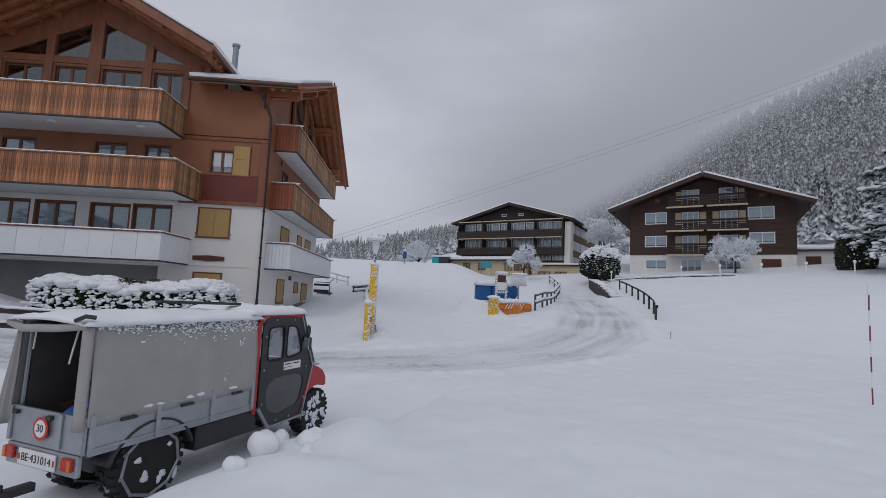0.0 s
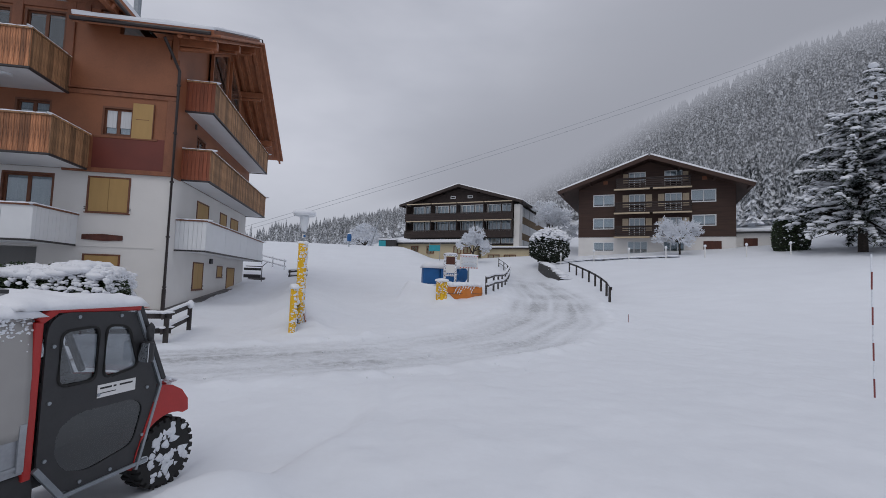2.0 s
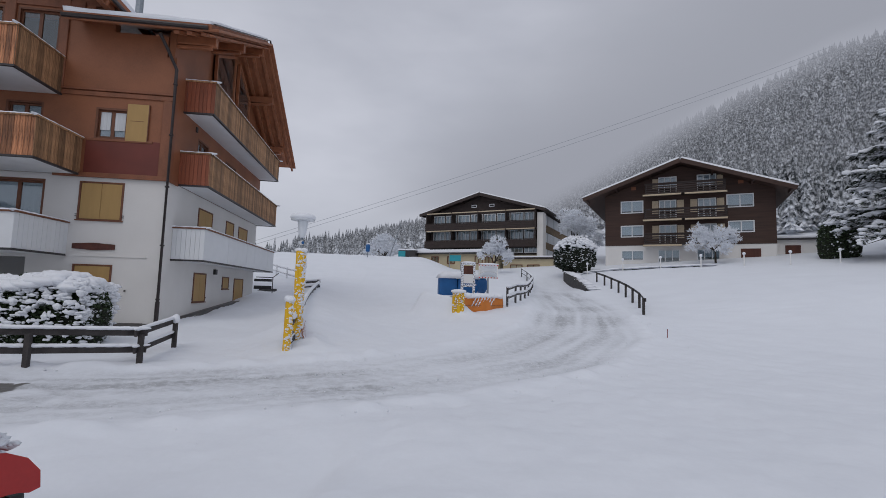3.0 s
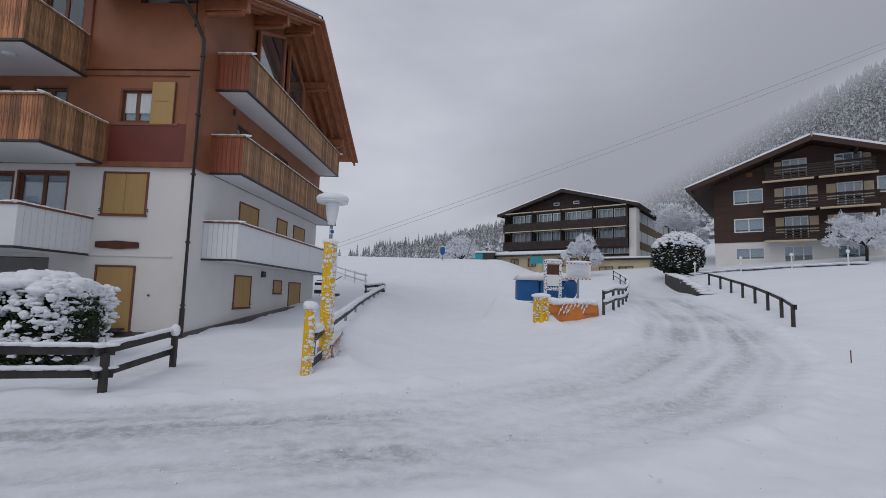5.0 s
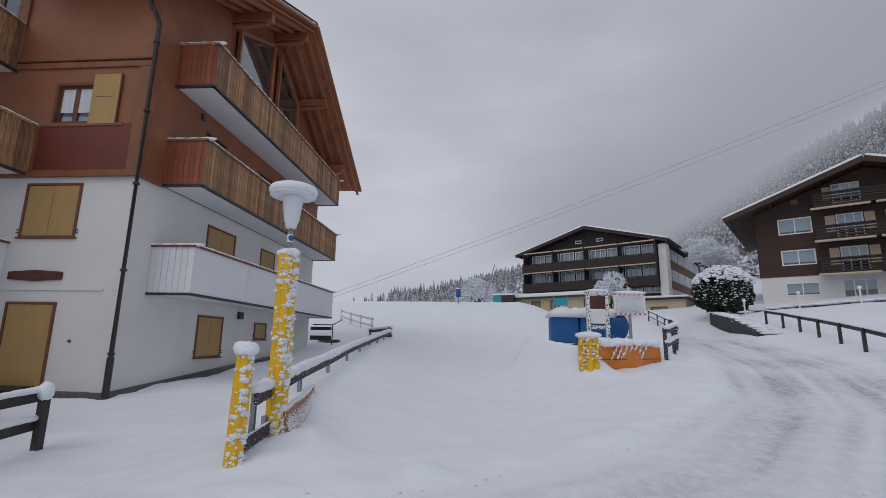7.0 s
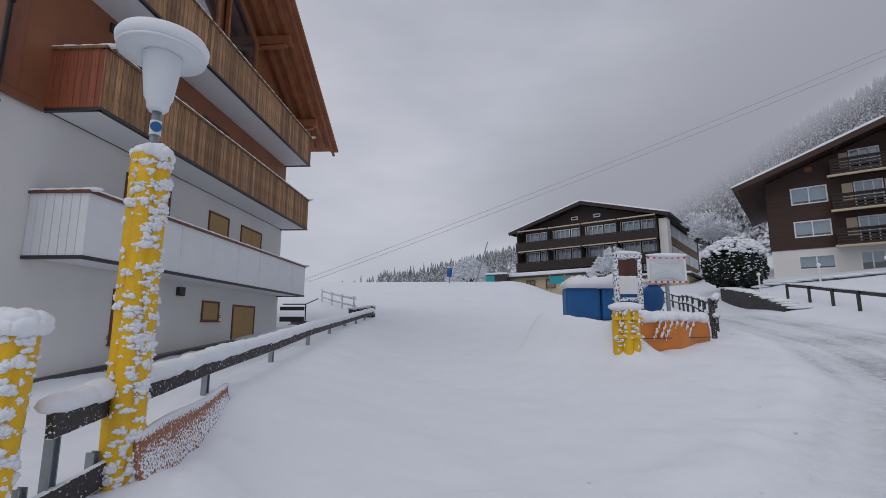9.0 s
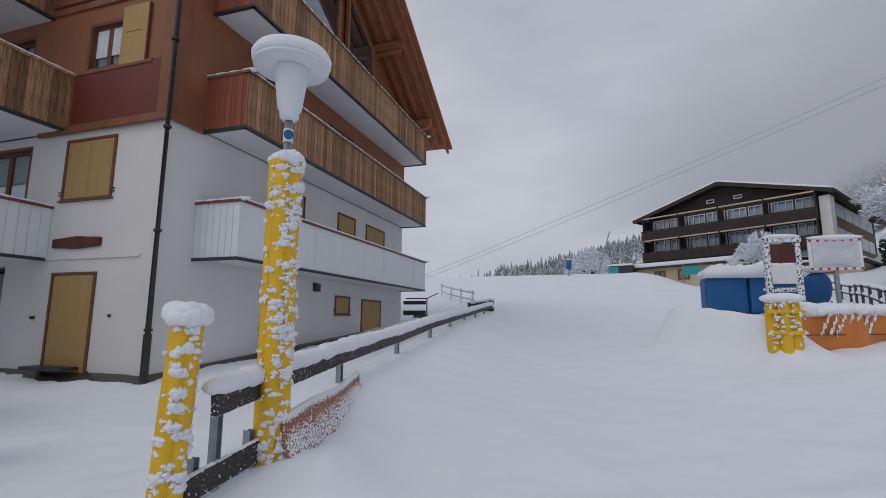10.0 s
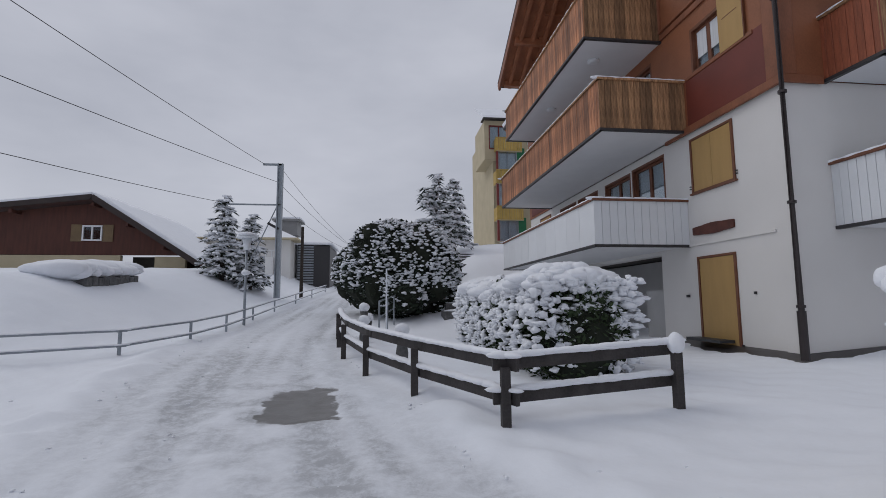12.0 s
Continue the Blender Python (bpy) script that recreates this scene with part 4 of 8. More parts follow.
def roof_slab(parent, a, b, c, d, thick, snow, mat, over=0.0, name="roof"):
    """A sloping roof plane a-b along the eave, c-d along the ridge, with its snow."""
    a, b, c, d = (Vector(p) for p in (a, b, c, d))
    n = (b - a).cross(c - b).normalized()
    if n.z < 0:
        n = -n
    sp = Soup()
    sp.add([tuple(p) for p in (a, b, c, d)] + [tuple(p + n * thick) for p in (a, b, c, d)], [(3, 2, 1, 0), (4, 5, 6, 7), (0, 1, 5, 4), (1, 2, 6, 5), (2, 3, 7, 6), (3, 0, 4, 7)])
    rf = part(name, sp, mat, parent, at_world=True)
    if snow:
        cols, rows = 34, 14
        sv, sf = [], []
        for lay in (0, 1):
            for i in range(rows + 1):
                for j in range(cols + 1):
                    u, t = j / cols, i / rows
                    p = (a * (1 - u) + b * u) * (1 - t) + (d * (1 - u) + c * u) * t
                    edge = min(1.0, min(u, 1 - u) * cols / 1.2, t * rows / 1.2 + 0.25)
                    q = noise.noise(p * 0.9)
                    k = thick + 0.004 + (0.0 if lay == 0 else snow * (0.75 + 0.25 * edge) * (1 + 0.25 * q))
                    sv.append(tuple(p + n * k))
        w = cols + 1
        o = (rows + 1) * w
        for i in range(rows):
            for j in range(cols):
                k = i * w + j
                sf.append((o + k, o + k + 1, o + k + w + 1, o + k + w))
        rim = [j for j in range(w)] + [i * w + cols for i in range(1, rows + 1)] + [rows * w + j for j in range(cols - 1, -1, -1)] + [i * w for i in range(rows - 1, 0, -1)]
        for p, q in zip(rim, rim[1:] + rim[:1]):
            sf.append((p, q, o + q, o + p))
        part("roof_snow", Soup().add(sv, sf), M_SNOW, rf, "layer of snow on the roof", smooth=True, at_world=True)
    return rf


# main roof: gable towards the street
yF, RX, RZ = 19.1, -14.13, 14.6
EAVES = ((-8.55, 11.56), (-19.7, 11.56))
roof_slab(chalet, (-8.55, yF, 11.56), (-8.55, 31.0, 11.56), (RX, 31.0, RZ), (RX, yF, RZ), 0.26, 0.14, M_EAVES)
roof_slab(chalet, (-19.7, 31.0, 11.56), (-19.7, yF, 11.56), (RX, yF, RZ), (RX, 31.0, RZ), 0.26, 0.14, M_EAVES)
s = Soup()
for ex, ez in EAVES:
    dx, dz = ex - RX, ez - RZ
    part("bargeboard", Soup().beam((RX, yF - 0.06, RZ + 0.04), (ex + 0.02 * dx, yF - 0.06, ez + 0.02 * dz + 0.04), 0.1, 0.36), M_BEAM, chalet, "broad brown bargeboard", at_world=True, bevel=0.015)
    part("verge_trim", Soup().beam((RX, yF - 0.1, RZ + 0.26), (ex + 0.02 * dx, yF - 0.1, ez + 0.02 * dz + 0.26), 0.04, 0.07), M_PIPE, chalet, "dark metal verge trim", at_world=True)
    for back in (0.35, 0.85, 1.35):
        s.beam((RX, yF + back, RZ - 0.12), (RX + 0.98 * dx, yF + back, RZ + 0.98 * dz - 0.12), 0.16, 0.2)
    for k in (0.3, 0.62, 0.95):
        s.beam((RX + dx * k, yF + 0.1, RZ + dz * k - 0.14), (RX + dx * k, FY, RZ + dz * k - 0.14), 0.22, 0.26)
    n = int(abs(dx) / 0.9)
    for k in range(n):
        q = (k + 0.6) / n
        s.beam((RX + dx * q, yF + 1.1, RZ + dz * q - 0.06), (RX + dx * q, FY, RZ + dz * q - 0.06), 0.1, 0.1)
s.beam((RX, yF + 0.1, RZ - 0.2), (RX, FY, RZ - 0.2), 0.22, 0.28)
each("roof_timber", s, M_EAVES, chalet, "projecting brown rafters and purlins", at_world=True, bevel=0.015)
for gt in (Soup().tube([(-8.48, yF - 0.1, 11.62), (-8.48, 22.0, 11.6)], 0.07, 8), Soup().tube([(-19.78, yF - 0.1, 11.62), (-19.78, 31.0, 11.6)], 0.07, 8)):
    part("gutter", gt, M_PIPE, chalet, at_world=True)
# side wing: gable towards the slope
xg, WY, WZ = -5.15, 27.15, 13.85
roof_slab(chalet, (-22.9, 20.1, 10.62), (-18.6, 20.1, 10.62), (-18.6, WY, WZ), (-22.9, WY, WZ), 0.24, 0.2, M_EAVES)
part("gutter", Soup().tube([(-22.8, 20.02, 10.72), (-18.55, 20.02, 10.72)], 0.075, 8), M_PIPE, chalet, at_world=True)
roof_slab(chalet, (-9.7, 20.1, 10.62), (xg, 20.1, 10.62), (xg, WY, WZ), (-9.7, WY, WZ), 0.24, 0.16, M_EAVES)
roof_slab(chalet, (xg, 34.6, 9.72), (-12.0, 34.6, 9.72), (-12.0, WY, WZ), (xg, WY, WZ), 0.24, 0.16, M_EAVES)


def wing_under(y):
    """Height of the wing roof's underside."""
    return WZ - (WY - y) * 0.458 if y < WY else WZ - (y - WY) * 0.554


s = Soup()
s.beam((xg + 0.05, 20.05, wing_under(20.05) + 0.06), (xg + 0.05, WY, WZ + 0.08), 0.09, 0.36, (1, 0, 0))
s.beam((xg + 0.05, 34.7, wing_under(34.7) + 0.06), (xg + 0.05, WY, WZ + 0.08), 0.09, 0.36, (1, 0, 0))
s.beam((xg + 0.02, 20.05, wing_under(20.05) - 0.14), (xg + 0.02, WY, WZ - 0.12), 0.05, 0.12, (1, 0, 0))
s.beam((xg + 0.02, 34.7, wing_under(34.7) - 0.14), (xg + 0.02, WY, WZ - 0.12), 0.05, 0.12, (1, 0, 0))
for dx in (0.34, 0.8, 1.22):
    s.beam((xg - dx, 20.3, wing_under(20.3) - 0.09), (xg - dx, WY, WZ - 0.09), 0.12, 0.18, (1, 0, 0))
    s.beam((xg - dx, 34.4, wing_under(34.4) - 0.09), (xg - dx, WY, WZ - 0.09), 0.12, 0.18, (1, 0, 0))
for y in (21.2, 24.3, WY, 29.7, 32.9):
    z = wing_under(y) - 0.34
    s.beam((xg - 0.2, y, z), (SX - 0.3, y, z), 0.26, 0.32)
    s.beam((xg - 0.35, y, z - 0.2), (SX - 0.1, y, z - 0.26), 0.18, 0.1)
each("wing_timber", s, M_EAVES, chalet, "projecting brown rafters and purlins", at_world=True, bevel=0.02)
s = Soup()
s.beam((xg + 0.1, 20.0, wing_under(20.0) + 0.27), (xg + 0.1, WY, WZ + 0.29), 0.03, 0.07, (1, 0, 0))
s.beam((xg + 0.1, 34.75, wing_under(34.75) + 0.27), (xg + 0.1, WY, WZ + 0.29), 0.03, 0.07, (1, 0, 0))
each("verge_trim", s, M_PIPE, chalet, "dark metal verge trim", at_world=True)
# sloping gable windows above the upper balcony
for ya, yb in ((24.5, 26.85), (27.45, 29.4)):
    za, zb = wing_under(ya) - 0.75, wing_under(yb) - 0.75
    outer = [(SX + 0.052, ya, 10.0), (SX + 0.052, yb, 10.0), (SX + 0.052, yb, zb), (SX + 0.052, ya, za)]
    # dark board on the solid wall, painted as the unlit room behind the pane
    gw = part("gable_window", Soup().prism(outer, (0.02, 0, 0)), M_ROOM, chalet, "sloping window under the gable", at_world=True)
    part("pane", Soup().prism([(SX + 0.08, p[1], p[2]) for p in outer], (0.008, 0, 0)), M_GLASS, gw, at_world=True)
    fr_ = Soup()
    for p, q in zip(outer, outer[1:] + outer[:1]):
        fr_.beam((SX + 0.1, p[1], p[2]), (SX + 0.1, q[1], q[2]), 0.1, 0.12, (1, 0, 0))
    each("window_frame", fr_, M_EAVES, gw, at_world=True)
for gt in (Soup().tube([(-9.75, 20.02, 10.72), (xg - 0.1, 20.02, 10.72)], 0.075, 8), Soup().tube([(xg + 0.05, 34.7, 9.85), (-10.0, 34.7, 9.85)], 0.07, 8)):
    part("gutter", gt, M_PIPE, chalet, at_world=True)
s = Soup().tube([(-9.5, 24, 12.4), (-9.5, 24, 14.25)], 0.14, 12).cyl((-9.5, 24, 14.25), (-9.5, 24, 14.36), 0.19, 0.19, 12)
part("flue", s, M_STEEL, chalet, "dark metal chimney flue with a cowl", at_world=True)
part("flue_snow", Soup().blob((-9.5, 24, 14.4), 0.2, 0.2, 0.08), M_SNOW, chalet, smooth=True, at_world=True)

# ---- other houses ----
def gable_house(name, m, w, d, z_base, z_eave, z_ridge, over, base_h, mat, base_mat, label, snow=0.25, holes=(), back=True, ridge_u=None):
    """A house with its gable wall along local x at y=0, facing -y; ground floor of base_mat."""
    h = thing(name, m, label, "house")
    ru = w / 2 if ridge_u is None else ridge_u
    sp, bs = Soup(), Soup()
    bs.wall("x", 0, w, z_base - 1.5, z_base + base_h, [q for q in holes if q[3] <= z_base + base_h + 0.01], 0, 0.3)
    bs.box(0, 0.3, z_base - 1.5, 0.3, d, z_base + base_h).box(w - 0.3, 0.3, z_base - 1.5, w, d, z_base + base_h).box(0.3, d - 0.3, z_base - 1.5, w - 0.3, d, z_base + base_h)
    tops = [q for q in holes if q[3] > z_eave + 0.01]
    sp.wall("x", 0, w, z_base + base_h, z_eave, [q for q in holes if q[3] > z_base + base_h + 0.01], -0.06, 0.24)
    rise = max([q[3] for q in tops]) + 0.1 - z_eave if tops else 0.0
    if tops:
        cut = ru * rise / (z_ridge - z_eave)
        sp.wall("x", cut, w - cut, z_eave + 0.002, z_eave + rise, tops, -0.06, 0.24)
        sp.prism([(0, -0.06, z_eave), (cut, -0.06, z_eave), (cut, -0.06, z_eave + rise)], (0, 0.3, 0))
        sp.prism([(w, -0.06, z_eave), (w - cut, -0.06, z_eave), (w - cut, -0.06, z_eave + rise)], (0, 0.3, 0))
    zt = z_eave + rise
    k = (zt - z_eave) / (z_ridge - z_eave)
    sp.prism([(ru * k, -0.06, zt), (w - (w - ru) * k, -0.06, zt), (ru, -0.06, z_ridge)], (0, 0.3, 0))
    sp.box(-0.06, 0.24, z_base + base_h, 0.24, d, z_eave).box(w - 0.24, 0.24, z_base + base_h, w + 0.06, d, z_eave).box(0.24, d - 0.3, z_base + base_h, w - 0.24, d, z_eave)
    sp.prism([(0.24, d - 0.3, z_eave), (w - 0.24, d - 0.3, z_eave), (ru, d - 0.3, z_ridge)], (0, 0.3, 0))
    each("base_wall", bs, base_mat, h)
    each("upper_wall", sp, mat, h)
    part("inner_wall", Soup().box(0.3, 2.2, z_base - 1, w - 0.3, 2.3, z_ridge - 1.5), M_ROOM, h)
    sl = (z_ridge - z_eave) / ru
    for sg in (-1, 1):
        ex = ru + sg * (ru + over)
        ez = z_eave - sl * over + 0.1
        loc = [(ex, -over, ez), (ex, d + 1.0, ez), (ru, d + 1.0, z_ridge + 0.1), (ru, -over, z_ridge + 0.1)]
        wp = [tuple(m @ Vector(p)) for p in loc]
        if sg < 0:
            wp = [wp[1], wp[0], wp[3], wp[2]]
        roof_slab(h, *wp, 0.22, snow, mat)
        tm = Soup().beam((ru, -over - 0.05, z_ridge + 0.08), (ex, -over - 0.05, ez + 0.03), 0.08, 0.38)
        for q in (0.3, 0.65, 0.97):
            tm.beam((ru + (ex - ru) * q, -over, z_ridge - (z_ridge - ez) * q - 0.08), (ru + (ex - ru) * q, 0.0, z_ridge - (z_ridge - ez) * q - 0.08), 0.2, 0.2)
        each("bargeboard", tm, mat, h)
    return h


def local_window(h, u0, u1, z0, z1, y, mat, bars=1, curtain=0.4, parts_name="window"):
    """A window in a wall along the house's local x, facing -y."""
    sp, w = Soup(), 0.09
    step = (u1 - u0) / (bars + 1)
    lights = [(u0 + (w if i == 0 else i * step + 0.04), u1 - w if i == bars else u0 + (i + 1) * step - 0.04, z0 + w, z1 - w) for i in range(bars + 1)]
    lights = [(max(a, u0 + w) if i == 0 else u0 + i * step + 0.04, b, c, d) for i, (a, b, c, d) in enumerate(lights)]
    sp.wall("x", u0, u1, z0, z1, lights, y - 0.03, y + 0.14)
    win = part(parts_name, sp, mat, h)
    part("pane", Soup().box(u0 + w, y + 0.06, z0 + w, u1 - w, y + 0.072, z1 - w), M_GLASS, win)
    if curtain:
        part("curtain", Soup().box(u0 + w, y + 0.15, z1 - (z1 - z0) * curtain, u1 - w, y + 0.155, z1 - w), M_CURTAIN, win)
    return win


# dark brown chalet on the rise
HC = pose(25.63 - 1.54 * math.cos(radians(-34)), 51.05 - 1.54 * math.sin(radians(-34)), 0, 0, 0, -34)
c_holes = [(1.55, 3.77, 10.94, 12.25), (1.55, 3.77, 8.42, 9.65), (1.6, 3.77, 6.0, 7.05),
           (11.2, 13.45, 11.1, 12.4), (11.3, 13.45, 8.66, 9.8)]
for a in (4.5, 8.0):
    c_holes += [(a + 0.75, a + 2.35, 10.1, 12.15), (a + 0.75, a + 2.35, 7.56, 9.6), (a + 0.6, a + 2.6, 5.5, 7.1)]
    c_holes += [(a + 0.7, a + 2.4, 12.72, 14.55)]
hC = gable_house("brown_chalet", HC, 15.15, 14.0, 5.6, 12.9, 15.6, 2.0, 1.95, M_CHALET, M_PLASTER, "dark brown timber chalet with balconies and a snowy roof", 0.22, c_holes, ridge_u=7.25)
for q in c_holes[:5]:
    local_window(hC, *q, -0.06 if q[2] > 7.4 else 0.0, M_WFRAME, 1, 0.8)
for q in c_holes[5:]:
    local_window(hC, *q, -0.06 if q[2] > 7.4 else 0.0, M_WFRAME, 2, 0.5)
for a in (4.5, 8.0):
    for z in (10.15, 7.6):
        for u in (a + 0.1, a + 2.42):
            part("shutter", Soup().box(u, -0.11, z + 0.65, u + 0.6, -0.065, z + 1.95), M_AWNING, hC, "pale folded shutter")
part("shutter", Soup().box(4.65, -0.11, 13.3, 5.15, -0.065, 14.4), M_AWNING, hC)
part("shutter", Soup().box(10.45, -0.11, 13.3, 10.95, -0.065, 14.4), M_AWNING, hC)
for z, u0, u1 in ((12.62, 4.0, 11.1), (10.05, 3.9, 11.2), (7.55, 3.9, 11.2)):
    bal = part("balcony", Soup().box(u0, -1.3, z, u1, -0.06, z + 0.14), M_CHALET_B, hC, "dark slatted timber balcony")
    for zz in (0.2, 0.42, 0.64, 0.86):
        part("slat", Soup().box(u0, -1.34, z + zz, u1, -1.3, z + zz + 0.13), M_CHALET_B, bal)
        for uu in (u0, u1 - 0.04):
            part("slat", Soup().box(uu, -1.3, z + zz, uu + 0.04, -0.06, z + zz + 0.13), M_CHALET_B, bal)
    for uu in (u0 + 0.1, (u0 + u1) / 2, u1 - 0.2):
        part("post", Soup().box(uu, -1.3, z + 0.14, uu + 0.1, -1.2, z + 1.0), M_CHALET_B, bal)
    part("handrail", Soup().box(u0 - 0.04, -1.4, z + 1.0, u1 + 0.04, -1.22, z + 1.08), M_CHALET_B, bal)
for z in (12.5, 9.95, 7.4):
    for u0, u1 in ((3.8, 7.3), (7.6, 11.2)):
        part("rolled_awning", Soup().cyl((u0, -1.35, z), (u1, -1.35, z), 0.09, 0.09, 8), M_AWNING, hC, "rolled cream awning")
for u in (2.6, 12.2):
    s = Soup().box(u, -0.1, 13.4, u + 0.45, -0.06, 13.75)
    part("vent", s, M_BEAM, hC)
s = Soup().box(15.15, 1.5, 3.0, 19.0, 6.5, 8.0)
part("garage_wall", s, M_PLASTER, hC, "white garage wing")
part("garage_roof", Soup().box(15.0, 1.2, 8.0, 19.3, 6.8, 8.15), M_DARK, hC)
part("roof_snow", Soup().box(15.05, 1.25, 8.154, 19.25, 6.75, 8.4), M_SNOW, hC, bevel=0.08)
for gd in (Soup().box(12.3, -0.05, 5.7, 13.9, 0.0, 7.1), Soup().box(16.0, 1.44, 5.9, 17.2, 1.5, 7.5)):
    part("garage_door", gd, M_BARN, hC, "red-brown garage door")

# long hotel with balconies across its front
HB = pose(14.5 - 8.1 * math.cos(radians(-34)), 70 - 8.1 * math.sin(radians(-34)), 0, 0, 0, -34)
b_holes = []
for i in range(8):
    u = 0.5 + i * 2.0
    b_holes += [(u, u + 1.85, 12.0, 13.35), (u, u + 1.85, 9.55, 11.0)]
    b_holes += [(u, u + 1.85, 7.75, 8.6)]
hB = gable_house("hotel", HB, 16.4, 22.0, 5.2, 13.6, 15.95, 1.3, 2.3, M_CHALET_B, M_CREAM, "long dark timber hotel with balcony bands and a snowy roof", 0.2, b_holes)
for q in b_holes:
    local_window(hB, *q, -0.06, M_WFRAME, 2, 0.92)
for z in (10.95, 8.45):
    bal = part("balcony", Soup().box(-0.2, -1.5, z, 16.5, -0.06, z + 0.15), M_CHALET_B, hB, "dark boarded balcony band")
    for k in range(4):
        part("plank", Soup().box(-0.2, -1.56, z + 0.05 + k * 0.24, 16.5, -1.5, z + 0.27 + k * 0.24), M_CHALET_B, bal)
    part("handrail", Soup().box(-0.25, -1.6, z + 1.02, 16.55, -1.45, z + 1.1), M_CHALET_B, bal)
    for k in range(5):
        part("divider", Soup().box(k * 4.08 - 0.05, -1.5, z + 0.15, k * 4.08 + 0.05, -0.1, z + 2.4), M_CHALET_B, bal)
for k in range(4):
    for z in (13.42, 10.84):
        part("awning_box", Soup().box(4.1 * k + 0.08, -1.58, z, 4.1 * k + 4.02, -1.36, z + 0.13), M_AWNING, hB, "cream awning box above the windows", bevel=0.02)
part("corner_wall", Soup().box(16.5, -0.9, 3.5, 17.3, 0.6, 13.1), M_PLASTER, hB, "white plastered corner pier")
for u in (6.6, 9.3):
    local_window(hB, u, u + 0.8, 14.35, 14.75, -0.12, M_WFRAME, 0, 0)
# side windows in bands
for z in (12.0, 9.55, 7.2):
    for k in range(6):
        y = 1.2 + k * 3.2
        part("side_window", Soup().box(16.44, y, z, 16.6, y + 2.9, z + 1.35), M_CURTAIN, hB, "row of pale side windows")
for z in (8.55, 10.95):
    part("side_panel", Soup().box(16.44, 0.8, z, 16.62, 20.6, z + 0.98), M_SIDEBOARD, hB, "weathered ochre-brown side panel")
# low front wing with snow on its roof
part("front_wing_wall", Soup().box(-0.5, -5.5, 3.5, 12.5, -1.7, 7.2), M_CREAM, hB, "cream single-storey front wing")
part("front_wing_roof", Soup().box(-0.9, -6.0, 7.2, 12.9, -1.62, 7.35), M_DARK, hB)
part("roof_snow", Soup().box(-0.85, -5.95, 7.354, 12.85, -1.7, 7.8), M_SNOW, hB, bevel=0.1)
for u in (3.2, 5.6, 9.6, 11.0):
    local_window(hB, u, u + 1.1, 5.9, 6.9, -5.56, M_FRAME, 1, 0)
part("sign", Soup().box(0.0, -5.6, 5.6, 1.8, -5.52, 6.5), M_TEAL, hB, "teal sign board")
part("lower_wing_wall", Soup().box(13.0, -4.2, 1.5, 19.5, 14.0, 6.6), M_CREAM, hB, "cream lower wing")
part("lower_wing_roof", Soup().box(12.9, -4.5, 6.6, 19.9, 14.2, 6.78), M_CHALET_B, hB)
part("roof_snow", Soup().box(12.95, -4.45, 6.784, 19.85, 14.15, 7.0), M_SNOW, hB, bevel=0.08)
for u in (14.0, 16.2):
    local_window(hB, u, u + 1.6, 4.9, 5.9, -4.26, M_FRAME, 1, 0)
part("sign", Soup().box(18.0, -4.3, 4.9, 19.2, -4.22, 5.6), M_TEAL, hB)

# ---- forested mountainside ----
def forest():
    """Thousands of far snow-laden firs on the slope, too many to count."""
    r = np.random.RandomState(3)
    sv, sf = [], []
    count = 0
    tries = 0
    while count < 12500 and tries < 90000:
        tries += 1
        az = r.uniform(-15, 76)
        rad = 96 + 250 * r.uniform(0, 1) ** 0.9
        x, y = rad * math.sin(radians(az)), rad * math.cos(radians(az))
        if az < 12 and rad < 190:
            continue
        if az < 26 and rad < 118:
            continue
        z = gz(x, y)
        h = r.uniform(6.5, 13) * (1.15 if rad > 200 else 0.85)
        wd = h * r.uniform(0.14, 0.2)
        n, tiers = (9, 11) if rad < 175 else (7, 6)
        tilt = r.uniform(-0.04, 0.04, 2)
        for k in range(tiers):
            q = 6 * k / tiers
            zb, zt = z + h * (0.06 + 0.145 * q), z + h * min(1.0, 0.2 + 0.72 / tiers + 0.15 * q)
            rb = wd * (1 - 0.15 * q)
            o = len(sv)
            ph = r.uniform(0, 6.28)
            for i in range(n):
                a = ph + 6.283 * i / n
                q = rb * (1.15 if i % 2 else 0.7) * r.uniform(0.6, 1.25)
                sv.append((x + q * math.cos(a) + tilt[0] * (zb - z), y + q * math.sin(a) + tilt[1] * (zb - z), zb + r.uniform(-0.05, 0.05) * h))
            sv.append((x + tilt[0] * (zt - z), y + tilt[1] * (zt - z), zt))
            sf.extend([(o + i, o + (i + 1) % n, o + n) for i in range(n)])
        count += 1
    me = bpy.data.meshes.new("forest")
    me.from_pydata(sv, [], sf)
    me.materials.append(M_WOODS)
    return tagged(new("forest", me), "snow-dusted fir forest covering the mountainside", "forest", kind="stuff")


forest()


